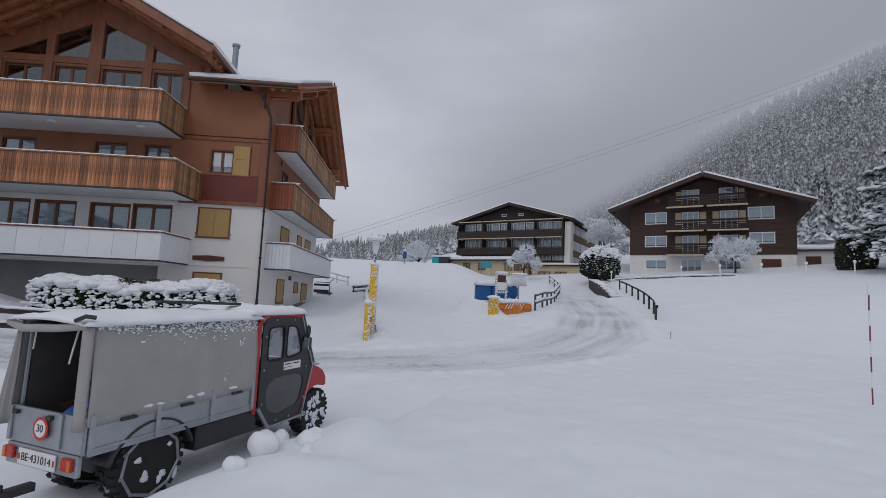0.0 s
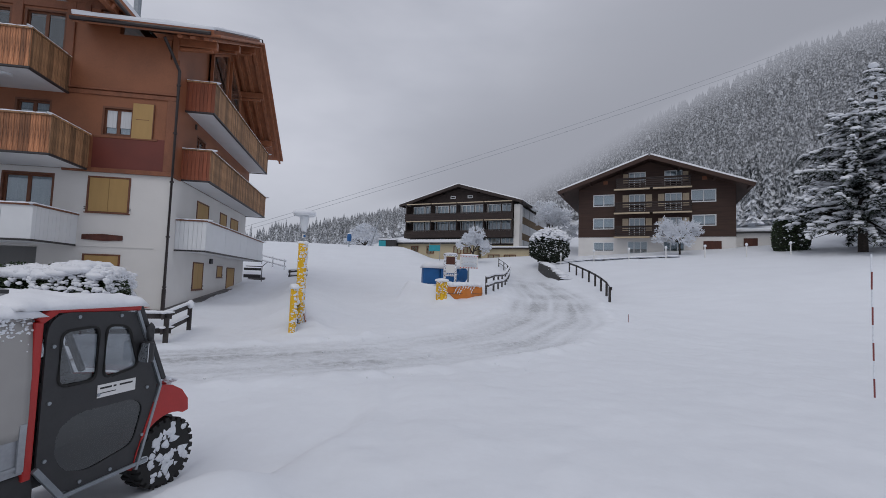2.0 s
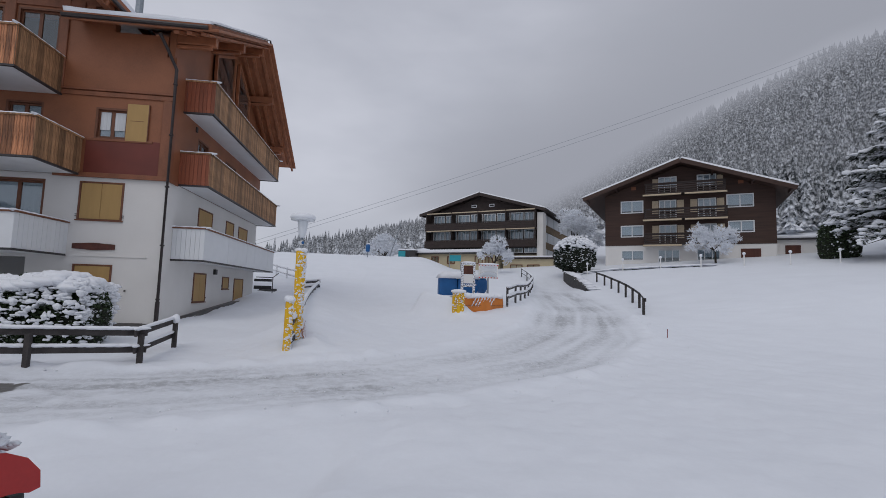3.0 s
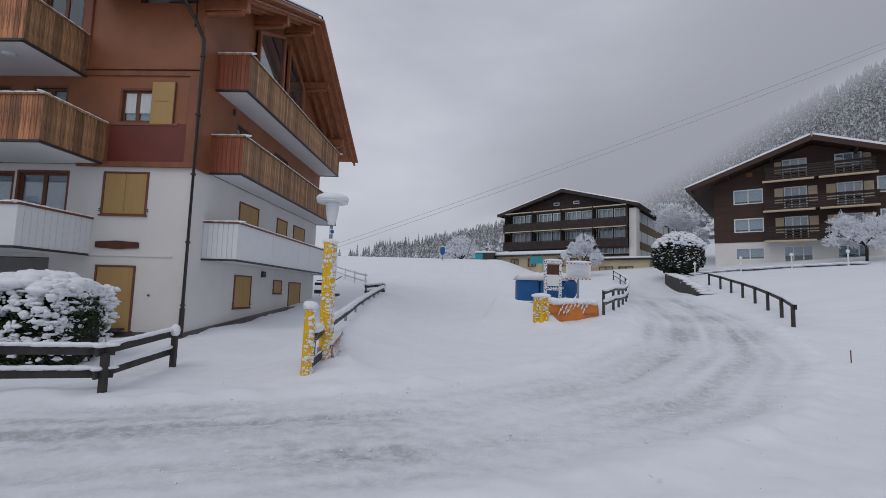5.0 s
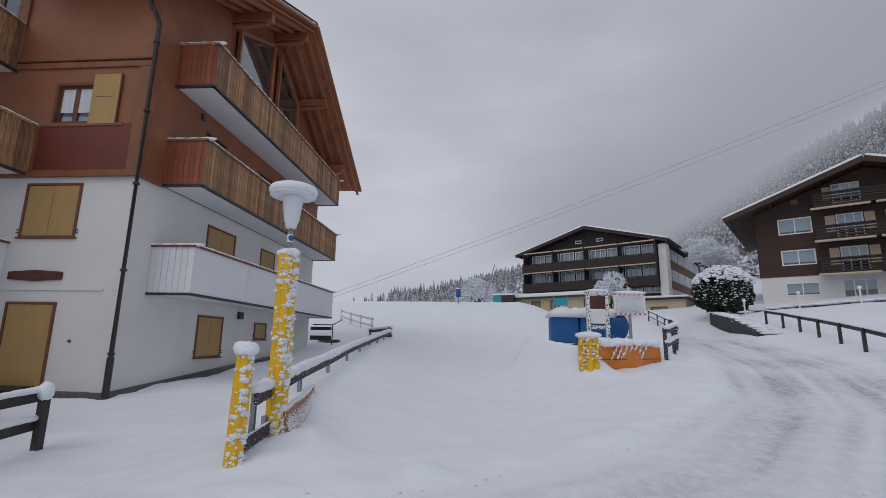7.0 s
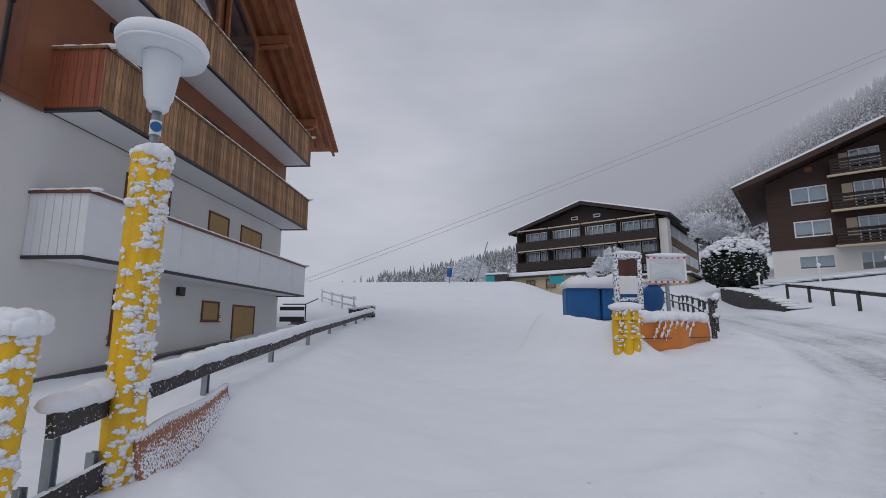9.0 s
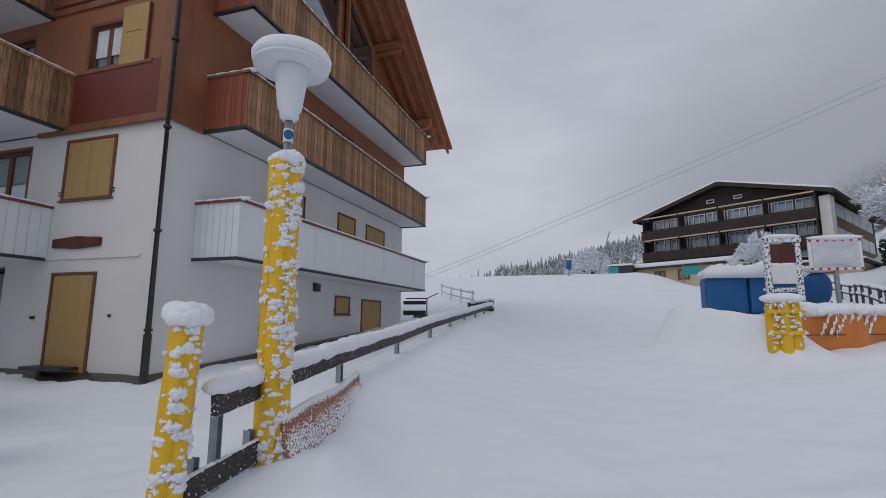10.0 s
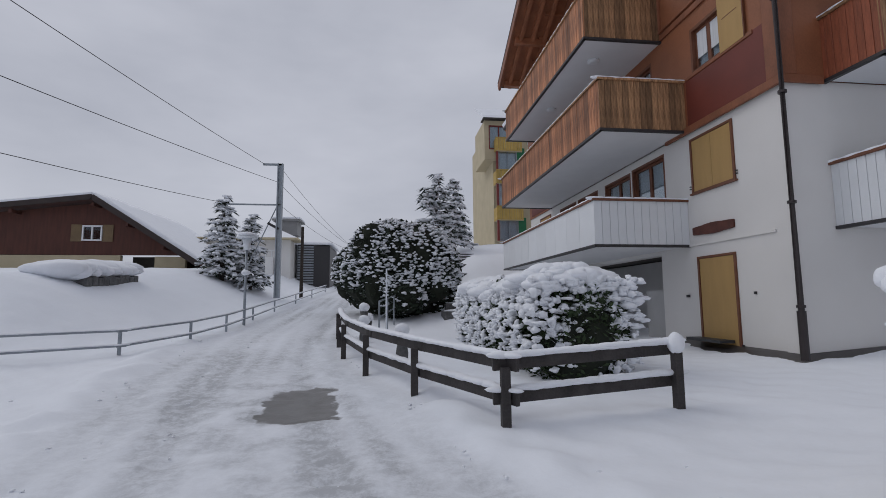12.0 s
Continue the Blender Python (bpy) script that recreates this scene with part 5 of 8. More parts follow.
# low cloud that hides the top of the mountainside; its glow also paints haze
def cloud_material():
    m = bpy.data.materials.new("low_cloud")
    m.use_nodes = True
    n, l = m.node_tree.nodes, m.node_tree.links
    n.remove(n["Principled BSDF"])
    at = n.new("ShaderNodeAttribute")
    at.attribute_name = "height"
    co = n.new("ShaderNodeTexCoord")
    noi = n.new("ShaderNodeTexNoise")
    noi.inputs["Scale"].default_value, noi.inputs["Detail"].default_value = 0.022, 5
    l.new(co.outputs["Object"], noi.inputs["Vector"])
    ad = n.new("ShaderNodeMath")
    ad.operation = "MULTIPLY_ADD"
    ad.inputs[1].default_value = 0.5
    l.new(noi.outputs["Fac"], ad.inputs[0])
    l.new(at.outputs["Fac"], ad.inputs[2])
    mr = n.new("ShaderNodeMapRange")
    mr.interpolation_type = "SMOOTHSTEP"
    mr.inputs["From Min"].default_value, mr.inputs["From Max"].default_value = -0.2, 0.35
    l.new(ad.outputs[0], mr.inputs["Value"])
    fade = n.new("ShaderNodeAttribute")
    fade.attribute_name = "fade"
    mu = n.new("ShaderNodeMath")
    mu.operation = "MULTIPLY"
    l.new(mr.outputs[0], mu.inputs[0])
    l.new(fade.outputs["Fac"], mu.inputs[1])
    em = n.new("ShaderNodeEmission")
    em.inputs[0].default_value = (0.375, 0.392, 0.455, 1)
    em.inputs[1].default_value = 0.84
    tr = n.new("ShaderNodeBsdfTransparent")
    mx = n.new("ShaderNodeMixShader")
    l.new(mu.outputs[0], mx.inputs[0])
    l.new(tr.outputs[0], mx.inputs[1])
    l.new(em.outputs[0], mx.inputs[2])
    l.new(mx.outputs[0], n["Material Output"].inputs[0])
    return m


def cloud_sheet(rad, mist):
    azs, hs = np.linspace(-16, 118, 70), np.linspace(0.0, 3.4, 44)
    v, f, hv, fv = [], [], [], []
    for i, az in enumerate(azs):
        el = float(np.interp(az, SKY_AZ, SKY_EL))
        near_lo = 0.38 * (1 - float(ss(4, 18, az)))
        lo, hi = 0.5 + near_lo + 0.4 * float(ss(12, 40, az)), 0.9 + near_lo + 0.22 * float(ss(12, 40, az))
        for hgt in hs:
            v.append((rad * math.sin(radians(az)), rad * math.cos(radians(az)), 2 + rad * el * hgt))
            hv.append(hgt)
            fv.append((mist + (1 - mist) * float(ss(-8, 14, az)) * float(ss(lo, hi, hgt))) * (1 - float(ss(1.05, 3.1, hgt))) * float(ss(-16, -11, az)))
    w = len(hs)
    for i in range(len(azs) - 1):
        for j in range(w - 1):
            f.append((i * w + j, (i + 1) * w + j, (i + 1) * w + j + 1, i * w + j + 1))
    me = bpy.data.meshes.new("cloud_bank")
    me.from_pydata(v, [], f)
    for nm, vals in (("height", hv), ("fade", fv)):
        a = me.attributes.new(nm, "FLOAT", "POINT")
        a.data.foreach_set("value", vals)
    me.materials.append(cloud_material())
    ob = tagged(new("backdrop_cloud", me), "low grey cloud over the mountainside", "cloud", kind="structure")
    ob.visible_shadow = False
    return ob


# second value: share of painted haze over the whole lower slope
cloud_sheet(112.0, 0.14)

# cableway lines over the slope
s = Soup()
for dz in (0.0, 2.4):
    pts = []
    for i in range(25):
        t = i / 24
        pts.append((-36 + 114 * t, 68 + 7.2 * t, 0.3 + 46.2 * t + 0.34 * dz * (0.5 + 0.7 * t) - 5.0 * t * (1 - t)))
    s.tube(pts, 0.02, 5)
lone("lift_cable", s, M_STEEL, "thin cableway lines crossing the sky", "cable")

# ---- plants ----
def leaf_cloud(sp, c, rx, ry, rz, count, size, r):
    """Small leaf cards over the outside of a lump."""
    for _ in range(count):
        a, b = r.uniform(0, 6.283), math.acos(r.uniform(-0.7, 1))
        k = r.uniform(0.78, 1.05)
        p = Vector((c[0] + rx * k * math.sin(b) * math.cos(a), c[1] + ry * k * math.sin(b) * math.sin(a), c[2] + rz * k * math.cos(b)))
        u = Vector((r.uniform(-1, 1), r.uniform(-1, 1), r.uniform(-0.6, 0.8))).normalized()
        w = u.cross(Vector((r.uniform(-1, 1), r.uniform(-1, 1), r.uniform(-1, 1)))).normalized()
        q = size * r.uniform(0.6, 1.3)
        sp.add([tuple(p - u * q), tuple(p + w * q * 0.45), tuple(p + u * q), tuple(p - w * q * 0.45)], [(0, 1, 2, 3)])


def hedge(name, m, length, depth, height, label, seed, blobs=420, leaves=9000, leaf=0.055, clump=0.066, cap=1.0):
    """A clipped evergreen hedge under thick snow, along local x."""
    r = random.Random(seed)
    h = thing(name, m, label, "hedge")
    core, lv, sn = Soup(), Soup(), Soup()
    n = max(4, int(length / 0.8))
    for i in range(n):
        x = (i + 0.5) * length / n
        core.blob((x, depth / 2 + r.uniform(-0.1, 0.1), height * 0.45), 0.72, depth * 0.42, height * 0.48, 0.15, True)
        leaf_cloud(lv, (x, depth / 2, height * 0.2), 0.7, depth * 0.46, height * 0.24, leaves // (4 * n), leaf, r)
    for i in range(n):
        x = (i + 0.5) * length / n
        leaf_cloud(lv, (x, depth / 2, height * 0.5), 0.78, depth * 0.5, height * 0.5, leaves // n, leaf, r)
    # cap of snow: a soft base with small uneven clumps on it
    for i in range(int(length / 0.2)):
        for j in range(6):
            x = (i + r.uniform(0.1, 0.9)) * 0.2
            y = depth * (0.16 + 0.136 * j) + r.uniform(-0.08, 0.08)
            top = height * (0.92 + 0.05 * math.sin(x * 1.7) + 0.03 * math.sin(x * 4.1 + y)) - 0.26 * ((y / depth - 0.5) * 2) ** 2
            sn.blob((x, y, top), r.uniform(0.22, 0.32) * cap, r.uniform(0.2, 0.28) * cap, r.uniform(0.1, 0.14) * cap, 0.25, True, r.uniform(0, 3))
            for _ in range(3):
                q = r.uniform(0.05, 0.1) * cap
                sn.blob((x + r.uniform(-0.15, 0.15), y + r.uniform(-0.14, 0.14), top + 0.05 * cap), q * r.uniform(1, 1.6), q * r.uniform(0.9, 1.4), q * r.uniform(0.5, 0.9), 0.5, False, r.uniform(0, 3))
    # clumps on the flanks
    for _ in range(blobs):
        a = r.uniform(0, 1)
        z = height * (0.08 + 0.84 * r.random() ** 0.62)
        bulge = math.sqrt(max(0.05, 1 - (abs(z / height - 0.45) / 0.62) ** 2))
        side = r.random()
        if side < 0.55:
            x, y = a * length, depth / 2 - depth * 0.52 * bulge
        elif side < 0.62:
            x, y = a * length, depth / 2 + depth * 0.52 * bulge
        elif side < 0.88:
            x, y = length * 0.5 + (length * 0.5 - 0.05 + 0.2 * bulge), a * depth
        else:
            x, y = 0.05 - 0.2 * bulge, a * depth
        q = clump * r.uniform(0.5, 1.2) * (1.0 + 0.5 * z / height)
        sn.blob((x + r.uniform(-0.05, 0.05), y + r.uniform(-0.04, 0.06), z), q * r.uniform(0.8, 1.7), q * r.uniform(0.7, 1.2), q * r.uniform(0.5, 0.95), 0.6, False, r.uniform(0, 3))
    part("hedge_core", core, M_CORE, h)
    part("leaves", lv, M_LEAF, h, "dark green leaves", kind="stuff")
    part("snow_load", sn, M_SNOW, h, "thick lumps of fresh snow", smooth=True, kind="stuff")
    return h


def conifer(name, m, height, radius, label, seed, whorls=13, dens=1.0, group="", bare=0.1, tuft=0.3, load=0.85, wild=0.0, dome=False):
    """A fir or cedar: tapered trunk, drooping boughs with needles and snow."""
    r = random.Random(seed)
    h = thing(name, m, label, "tree", group)
    tk, nd, sn = Soup(), Soup(), Soup()
    tk.cyl((0, 0, -0.4), (0, 0, height * 0.5), height * 0.03, height * 0.018, 10).cyl((0, 0, height * 0.5), (0.05, 0, height * 0.97), height * 0.018, 0.02, 8)
    for k in range(whorls):
        t = (k + 0.5) / whorls
        z = height * (bare + (0.97 - bare) * t)
        reach = radius * ((1 - t ** 2.2) ** 0.6 if dome else (1 - t) ** 0.8) * (0.85 + 0.3 * r.random()) + 0.12
        level = z
        n = max(5, int(9 * (1 - 0.5 * t) * dens))
        ph = r.uniform(0, 6.28)
        for i in range(n):
            a = ph + 6.283 * i / n + r.uniform(-0.25, 0.25)
            ln = reach * r.uniform(0.7, 1.15)
            z = level + r.uniform(-0.6, 0.6) * height / whorls
            ca, sa = math.cos(a), math.sin(a)
            droop = r.uniform(0.12 - wild, 0.35 + 0.3 * wild)
            tk.cyl((0, 0, z), (ca * ln * 0.9, sa * ln * 0.9, z - droop * ln), 0.025 + 0.006 * height * (1 - t), 0.008, 5)
            steps = max(2, int(ln / (tuft * 0.75)))
            for q in range(steps):
                f = (q + 0.7) / steps
                wdt = tuft * (0.75 + 0.6 * (1 - abs(f - 0.5)))
                px, py, pz = ca * ln * f + r.uniform(-0.1, 0.1), sa * ln * f + r.uniform(-0.1, 0.1), z - droop * ln * f * f
                for _ in range(int(7 * dens)):
                    b = a + r.uniform(-1.2, 1.2)
                    e = wdt * r.uniform(0.7, 1.3)
                    d0 = Vector((math.cos(b) * e, math.sin(b) * e, -e * r.uniform(0.2, 0.7)))
                    sd = Vector((-math.sin(b), math.cos(b), r.uniform(-0.3, 0.3))) * e * 0.2
                    p = Vector((px, py, pz))
                    nd.add([tuple(p - sd), tuple(p + d0 * 0.6 - sd * 0.6), tuple(p + d0), tuple(p + sd)], [(0, 1, 2, 3)])
                if r.random() < load:
                    sn.blob((px, py, pz + 0.05 * tuft), wdt * r.uniform(0.5, 0.8), wdt * r.uniform(0.32, 0.5), wdt * r.uniform(0.16, 0.27), 0.35, False, a)
    part("trunk", tk, M_BARK, h)
    part("needles", nd, M_NEEDLE, h, "dark needles", kind="stuff")
    part("snow_load", sn, M_SNOW, h, "snow lying on the boughs", smooth=True, kind="stuff")
    return h


def frosted_tree(name, m, height, spread_r, label, seed, depth=5, group=""):
    """A small leafless tree white with frost."""
    r = random.Random(seed)
    h = thing(name, m, label, "tree", group)
    tk, tw = Soup(), Soup()

    def grow(p, d, ln, rad, k):
        q = p + d * ln
        (tk if k < 2 else tw).cyl(tuple(p), tuple(q), rad, rad * 0.7, 6 if k < 2 else 4)
        if k >= depth:
            return
        for _ in range(4):
            e = Vector((r.uniform(-1, 1), r.uniform(-1, 1), r.uniform(-0.75, 0.9)))
            nd = (d * 0.75 + e * 0.75).normalized()
            nd = Vector((nd.x * spread_r, nd.y * spread_r, nd.z)).normalized()
            grow(p + d * ln * r.uniform(0.65, 1.0), nd, ln * r.uniform(0.58, 0.82), max(rad * 0.62, height * 0.0046), k + 1)

    grow(Vector((0, 0, -0.2)), Vector((0, 0, 1)), height * 0.3, height * 0.022, 0)
    part("trunk", tk, M_BARK, h)
    part("twig_crown", tw, M_FROST, h, "frost-white twigs", kind="stuff")
    return h


def dome_bush(name, m, rx, ry, height, label, seed, leaves=12000, clumps=3200, crest=0):
    """A broad evergreen of many rounded lobes, every spray carrying a little snow."""
    r = random.Random(seed)
    h = thing(name, m, label, "tree")
    core, lv, sn, tk = Soup(), Soup(), Soup(), Soup()
    tk.cyl((0, 0, -0.4), (0, 0, height * 0.6), 0.12, 0.06, 8)
    lobes = [(0.0, 0.0, height * 0.52, rx * 0.8, ry * 0.8, height * 0.47)]
    for i in range(13):
        a, q = 6.283 * i / 13 + r.uniform(-0.2, 0.2), r.uniform(0.35, 0.62)
        z = height * r.uniform(0.22, 0.66)
        lobes.append((rx * q * math.cos(a), ry * q * math.sin(a), z, rx * r.uniform(0.3, 0.46), ry * r.uniform(0.3, 0.46), height * r.uniform(0.18, 0.27)))
    for x, y, z, a, b, c in lobes:
        core.blob((x, y, z), a * 0.86, b * 0.86, c * 0.86, 0.2, True)
        leaf_cloud(lv, (x, y, z), a, b, c, leaves // len(lobes), 0.11, r)
        big = a > rx * 0.6
        for _ in range(clumps // (4 if big else 17)):
            u, v = r.uniform(0, 6.283), r.uniform(-0.35, 1.0)
            w = math.sqrt(max(0.0, 1 - v * v))
            q = r.uniform(0.04, 0.09)
            sn.blob((x + a * w * math.cos(u), y + b * w * math.sin(u), z + c * v), q * 1.3, q, q * 0.55, 0.4, False, u)
    # thicker snow over the crest
    for _ in range(crest):
        u, w = r.uniform(0, 6.283), r.random() ** 0.5
        x, y = rx * 0.95 * w * math.cos(u), ry * 0.95 * w * math.sin(u)
        q = r.uniform(0.09, 0.2)
        sn.blob((x, y, height * (0.56 + 0.42 * math.sqrt(1 - 0.9 * w * w)) + r.uniform(-0.25, 0.06)), q * 1.3, q, q * 0.6, 0.4, False, u)
    part("trunk", tk, M_BARK, h)
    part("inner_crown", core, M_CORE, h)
    part("needles", lv, M_NEEDLE, h, "dark needle sprays", kind="stuff")
    part("snow_load", sn, M_SNOW, h, "small pads of snow on every spray", smooth=True, kind="stuff")
    return h


def on(x, y, rz=0.0, dz=0.0):
    return pose(x, y, gz(x, y) + dz, 0, 0, rz)


hedge("snowy_hedge", pose(-11.7, 15.75, 0.42, 0, 0, 3.5), 5.45, 1.75, 1.85, "evergreen hedge bowed under thick fresh snow", 2, 1250, 36000, 0.055, 0.047, 1.12)
conifer("snowy_cedar", on(39.5, 33.5), 12.0, 4.6, "large dark cedar with snow-laden boughs", 11, 14, 1.8, bare=0.16, tuft=0.5, load=0.82, wild=0.45, dome=True)
conifer("tall_fir", on(47, 38), 17, 3.8, "tall fir covered with snow", 12, 16, 0.9, tuft=0.6)
conifer("tall_fir", on(53, 40), 19, 4.0, "tall fir covered with snow", 16, 16, 0.9, tuft=0.65)
dome_bush("round_yew", pose(19.2, 47.6, 4.25), 2.0, 1.7, 3.6, "dark round evergreen shrub capped with snow", 5, 26000, 900, 480)
hedge("ivy_shrub", on(36.4, 37.6, -20, -0.1), 1.9, 1.6, 3.3, "dark evergreen shrub with snow on top", 6, 60, 6000, 0.1)
frosted_tree("frosted_tree", on(30.0, 42.5), 4.8, 0.92, "small round tree white with frost", 21, 6)
frosted_tree("frosted_tree", on(13.4, 56.5), 5.4, 1.0, "small round tree white with frost", 22, 6)
frosted_tree("frosted_tree", on(1.0, 78), 6.8, 1.15, "leafless tree white with frost", 23, 6)
frosted_tree("frosted_tree", on(27.5, 67), 9.5, 1.15, "leafless tree white with frost", 24, 6)
# trees along the street below
dome_bush("spreading_conifer", on(-18.9, 14.1, 0, -0.6), 2.3, 2.2, 4.6, "broad rounded evergreen laden with snow beside the steps", 31)
dome_bush("spreading_conifer", on(-20.6, 13.5, 0, -0.6), 2.2, 2.0, 4.4, "broad rounded evergreen laden with snow beside the steps", 32)
dome_bush("spreading_conifer", on(-18.7, 15.3, 0, -0.6), 1.9, 2.0, 4.3, "broad rounded evergreen laden with snow beside the steps", 37)
conifer("pruned_tree", on(-27.5, 16.9), 5.6, 1.9, "gnarled tree with snow on every branch", 33, 9, 0.9, bare=0.3, tuft=0.36, wild=0.5)
conifer("spruce", on(-27.2, 4.7), 4.9, 1.45, "young spruce dusted with snow", 34, 15, 0.9, "pair of spruces", 0.05, 0.3)
conifer("spruce", on(-28.4, 5.9), 4.6, 1.3, "young spruce dusted with snow", 35, 15, 0.9, "pair of spruces", 0.05, 0.3)
conifer("spruce", on(-32.0, 18.6), 5.0, 1.6, "dark snowy fir behind the steps", 36, 13, 0.9, "", 0.05, 0.35)

# ---- fences ----
def rail_snow(sp, p0, p1, w, h, r):
    p0, p1 = Vector(p0), Vector(p1)
    d = p1 - p0
    n = max(2, int(d.length / 0.16))
    a = math.atan2(d.y, d.x)
    for i in range(n + 1):
        p = p0 + d * (i / n)
        sp.blob(tuple(p + Vector((0, 0, h * 0.25))), 0.2, w * r.uniform(0.9, 1.1), h * r.uniform(0.8, 1.1), 0.08, False, a)


def plank_fence(name, pts, heights, post_h, label, seed, post=0.1, plank=(0.045, 0.15), mat=None, post_mat=None, snow=(0.075, 0.075), ball_caps=(), metal=False, rails_at=None):
    """Posts at pts with planks between them at the given heights over the ground."""
    r = random.Random(seed)
    zs = [gz(x, y) for x, y in pts]
    fn = thing(name, pose(pts[0][0], pts[0][1], zs[0]), label, "fence")
    mat = mat or M_FENCE
    sn = Soup()
    for i, ((x, y), z) in enumerate(zip(pts, zs)):
        sp = Soup()
        if rails_at:
            post_h = rails_at[i] + 0.1 - z
        if metal:
            sp.box(x - 0.03, y - 0.03, z - 0.5, x + 0.03, y - 0.022, z + post_h).box(x - 0.03, y + 0.022, z - 0.5, x + 0.03, y + 0.03, z + post_h).box(x - 0.004, y - 0.022, z - 0.5, x + 0.004, y + 0.022, z + post_h)
        else:
            sp.box(x - post / 2, y - post / 2, z - 0.5, x + post / 2, y + post / 2, z + post_h)
        part("post", sp, post_mat or mat, fn, at_world=True, bevel=0.0 if metal else 0.008)
        if i in ball_caps:
            sn.blob((x, y, z + post_h + 0.1), 0.1, 0.1, 0.12, 0.08, True)
    zs = [h - heights[0] for h in rails_at] if rails_at else zs
    for (a, za), (b, zb) in zip(list(zip(pts, zs))[:-1], list(zip(pts, zs))[1:]):
        for hh in heights:
            p0, p1 = Vector((a[0], a[1], za + hh)), Vector((b[0], b[1], zb + hh))
            d = (p1 - p0).normalized()
            side = Vector((d.y, -d.x, 0)) * (post / 2 + plank[0] / 2)
            ov = d * 0.12
            sp = Soup().beam(tuple(p0 + side - ov), tuple(p1 + side + ov), plank[0], plank[1])
            part("plank", sp, mat, fn, at_world=True, bevel=0.006)
            if snow[1]:
                rail_snow(sn, p0 + side * 0.8 + Vector((0, 0, plank[1] / 2)), p1 + side * 0.8 + Vector((0, 0, plank[1] / 2)), snow[0], snow[1], r)
    if sn.v:
        part("rail_snow", sn, M_SNOW, fn, "snow heaped along the rails", smooth=True, at_world=True, kind="stuff")
    return fn


plank_fence("garden_fence", [(-4.43, 17.25), (-4.28, 15.17), (-5.93, 14.29), (-7.6, 13.55), (-9.6, 13.0), (-11.2, 12.75), (-13.0, 12.55)], (0.34, 0.7), 0.66, "dark weathered plank fence with snow on its rails", 41, 0.1, (0.05, 0.15), snow=(0.07, 0.04), ball_caps=(0,))
FP = [(-1.5, 17.14), (-1.72, 19.24), (-1.95, 21.45), (-2.2, 23.8), (-2.45, 26.1), (-2.68, 28.4), (-2.85, 30.5), (-3.0, 32.5), (-3.1, 34.3)]
plank_fence("slope_fence", FP, (0.62,), 0.75, "rime-coated plank fence on steel posts", 42, 0.06, (0.05, 0.17), mat=M_RIMED, post_mat=M_STEEL, snow=(0.085, 0.09), metal=True, rails_at=[1.26, 1.43, 1.565, 1.74, 1.87, 2.0, 2.14, 2.28, 2.4])
plank_fence("slope_fence_stub", [(-1.53, 16.98), (-1.51, 17.5)], (0.14,), 0.3, "low rimed plank at the foot of the fence", 43, 0.06, (0.05, 0.17), mat=M_RIMED, post_mat=M_STEEL, snow=(0.08, 0.0), metal=True)
plank_fence("slope_fence_end", [(-3.1, 34.3), (-4.1, 34.6)], (0.1, 0.4), 0.5, "rimed plank fence corner", 44, 0.08, (0.05, 0.16), mat=M_RIMED, snow=(0.07, 0.06))
plank_fence("far_rail", [(-5.2, 39.6), (-6.4, 41.6), (-7.6, 43.6), (-9.0, 46.0)], (0.3, 0.7), 0.85, "grey wooden railing up the slope", 45, 0.08, (0.05, 0.1), mat=M_RIMEPOST, snow=(0.06, 0.03))
plank_fence("road_fence", [(13.0, 24.9), (14.1, 27.2), (15.0, 29.5), (15.85, 31.85), (16.6, 34.2), (17.2, 36.4), (17.85, 38.8), (18.35, 41.2)], (0.72,), 0.78, "dark wooden road barrier on short posts", 46, 0.1, (0.06, 0.17), snow=(0.06, 0.03))
plank_fence("island_fence", [(6.62, 25.45), (7.45, 27.0), (8.3, 29.0), (9.3, 31.5), (10.3, 34.0), (11.3, 36.8), (12.3, 39.6), (13.2, 42.2), (14.0, 44.6), (14.6, 47.0), (15.0, 49.5), (15.2, 52.0)], (0.42, 0.82), 0.9, "grey wooden fence curving round the snow bank", 47, 0.09, (0.05, 0.13), mat=M_RIMED, snow=(0.08, 0.07))
plank_fence("street_rail", [(-9.0, 6.4), (-10.3, 8.2), (-12.5, 8.8), (-15.0, 8.9), (-18.0, 8.9), (-21.5, 8.9), (-26.0, 9.0), (-31.0, 9.1), (-37.0, 9.2)], (0.2, 0.52), 0.55, "thin grey street railing", 48, 0.06, (0.04, 0.045), post_mat=M_STEEL, mat=M_STEEL, snow=(0.035, 0.022))

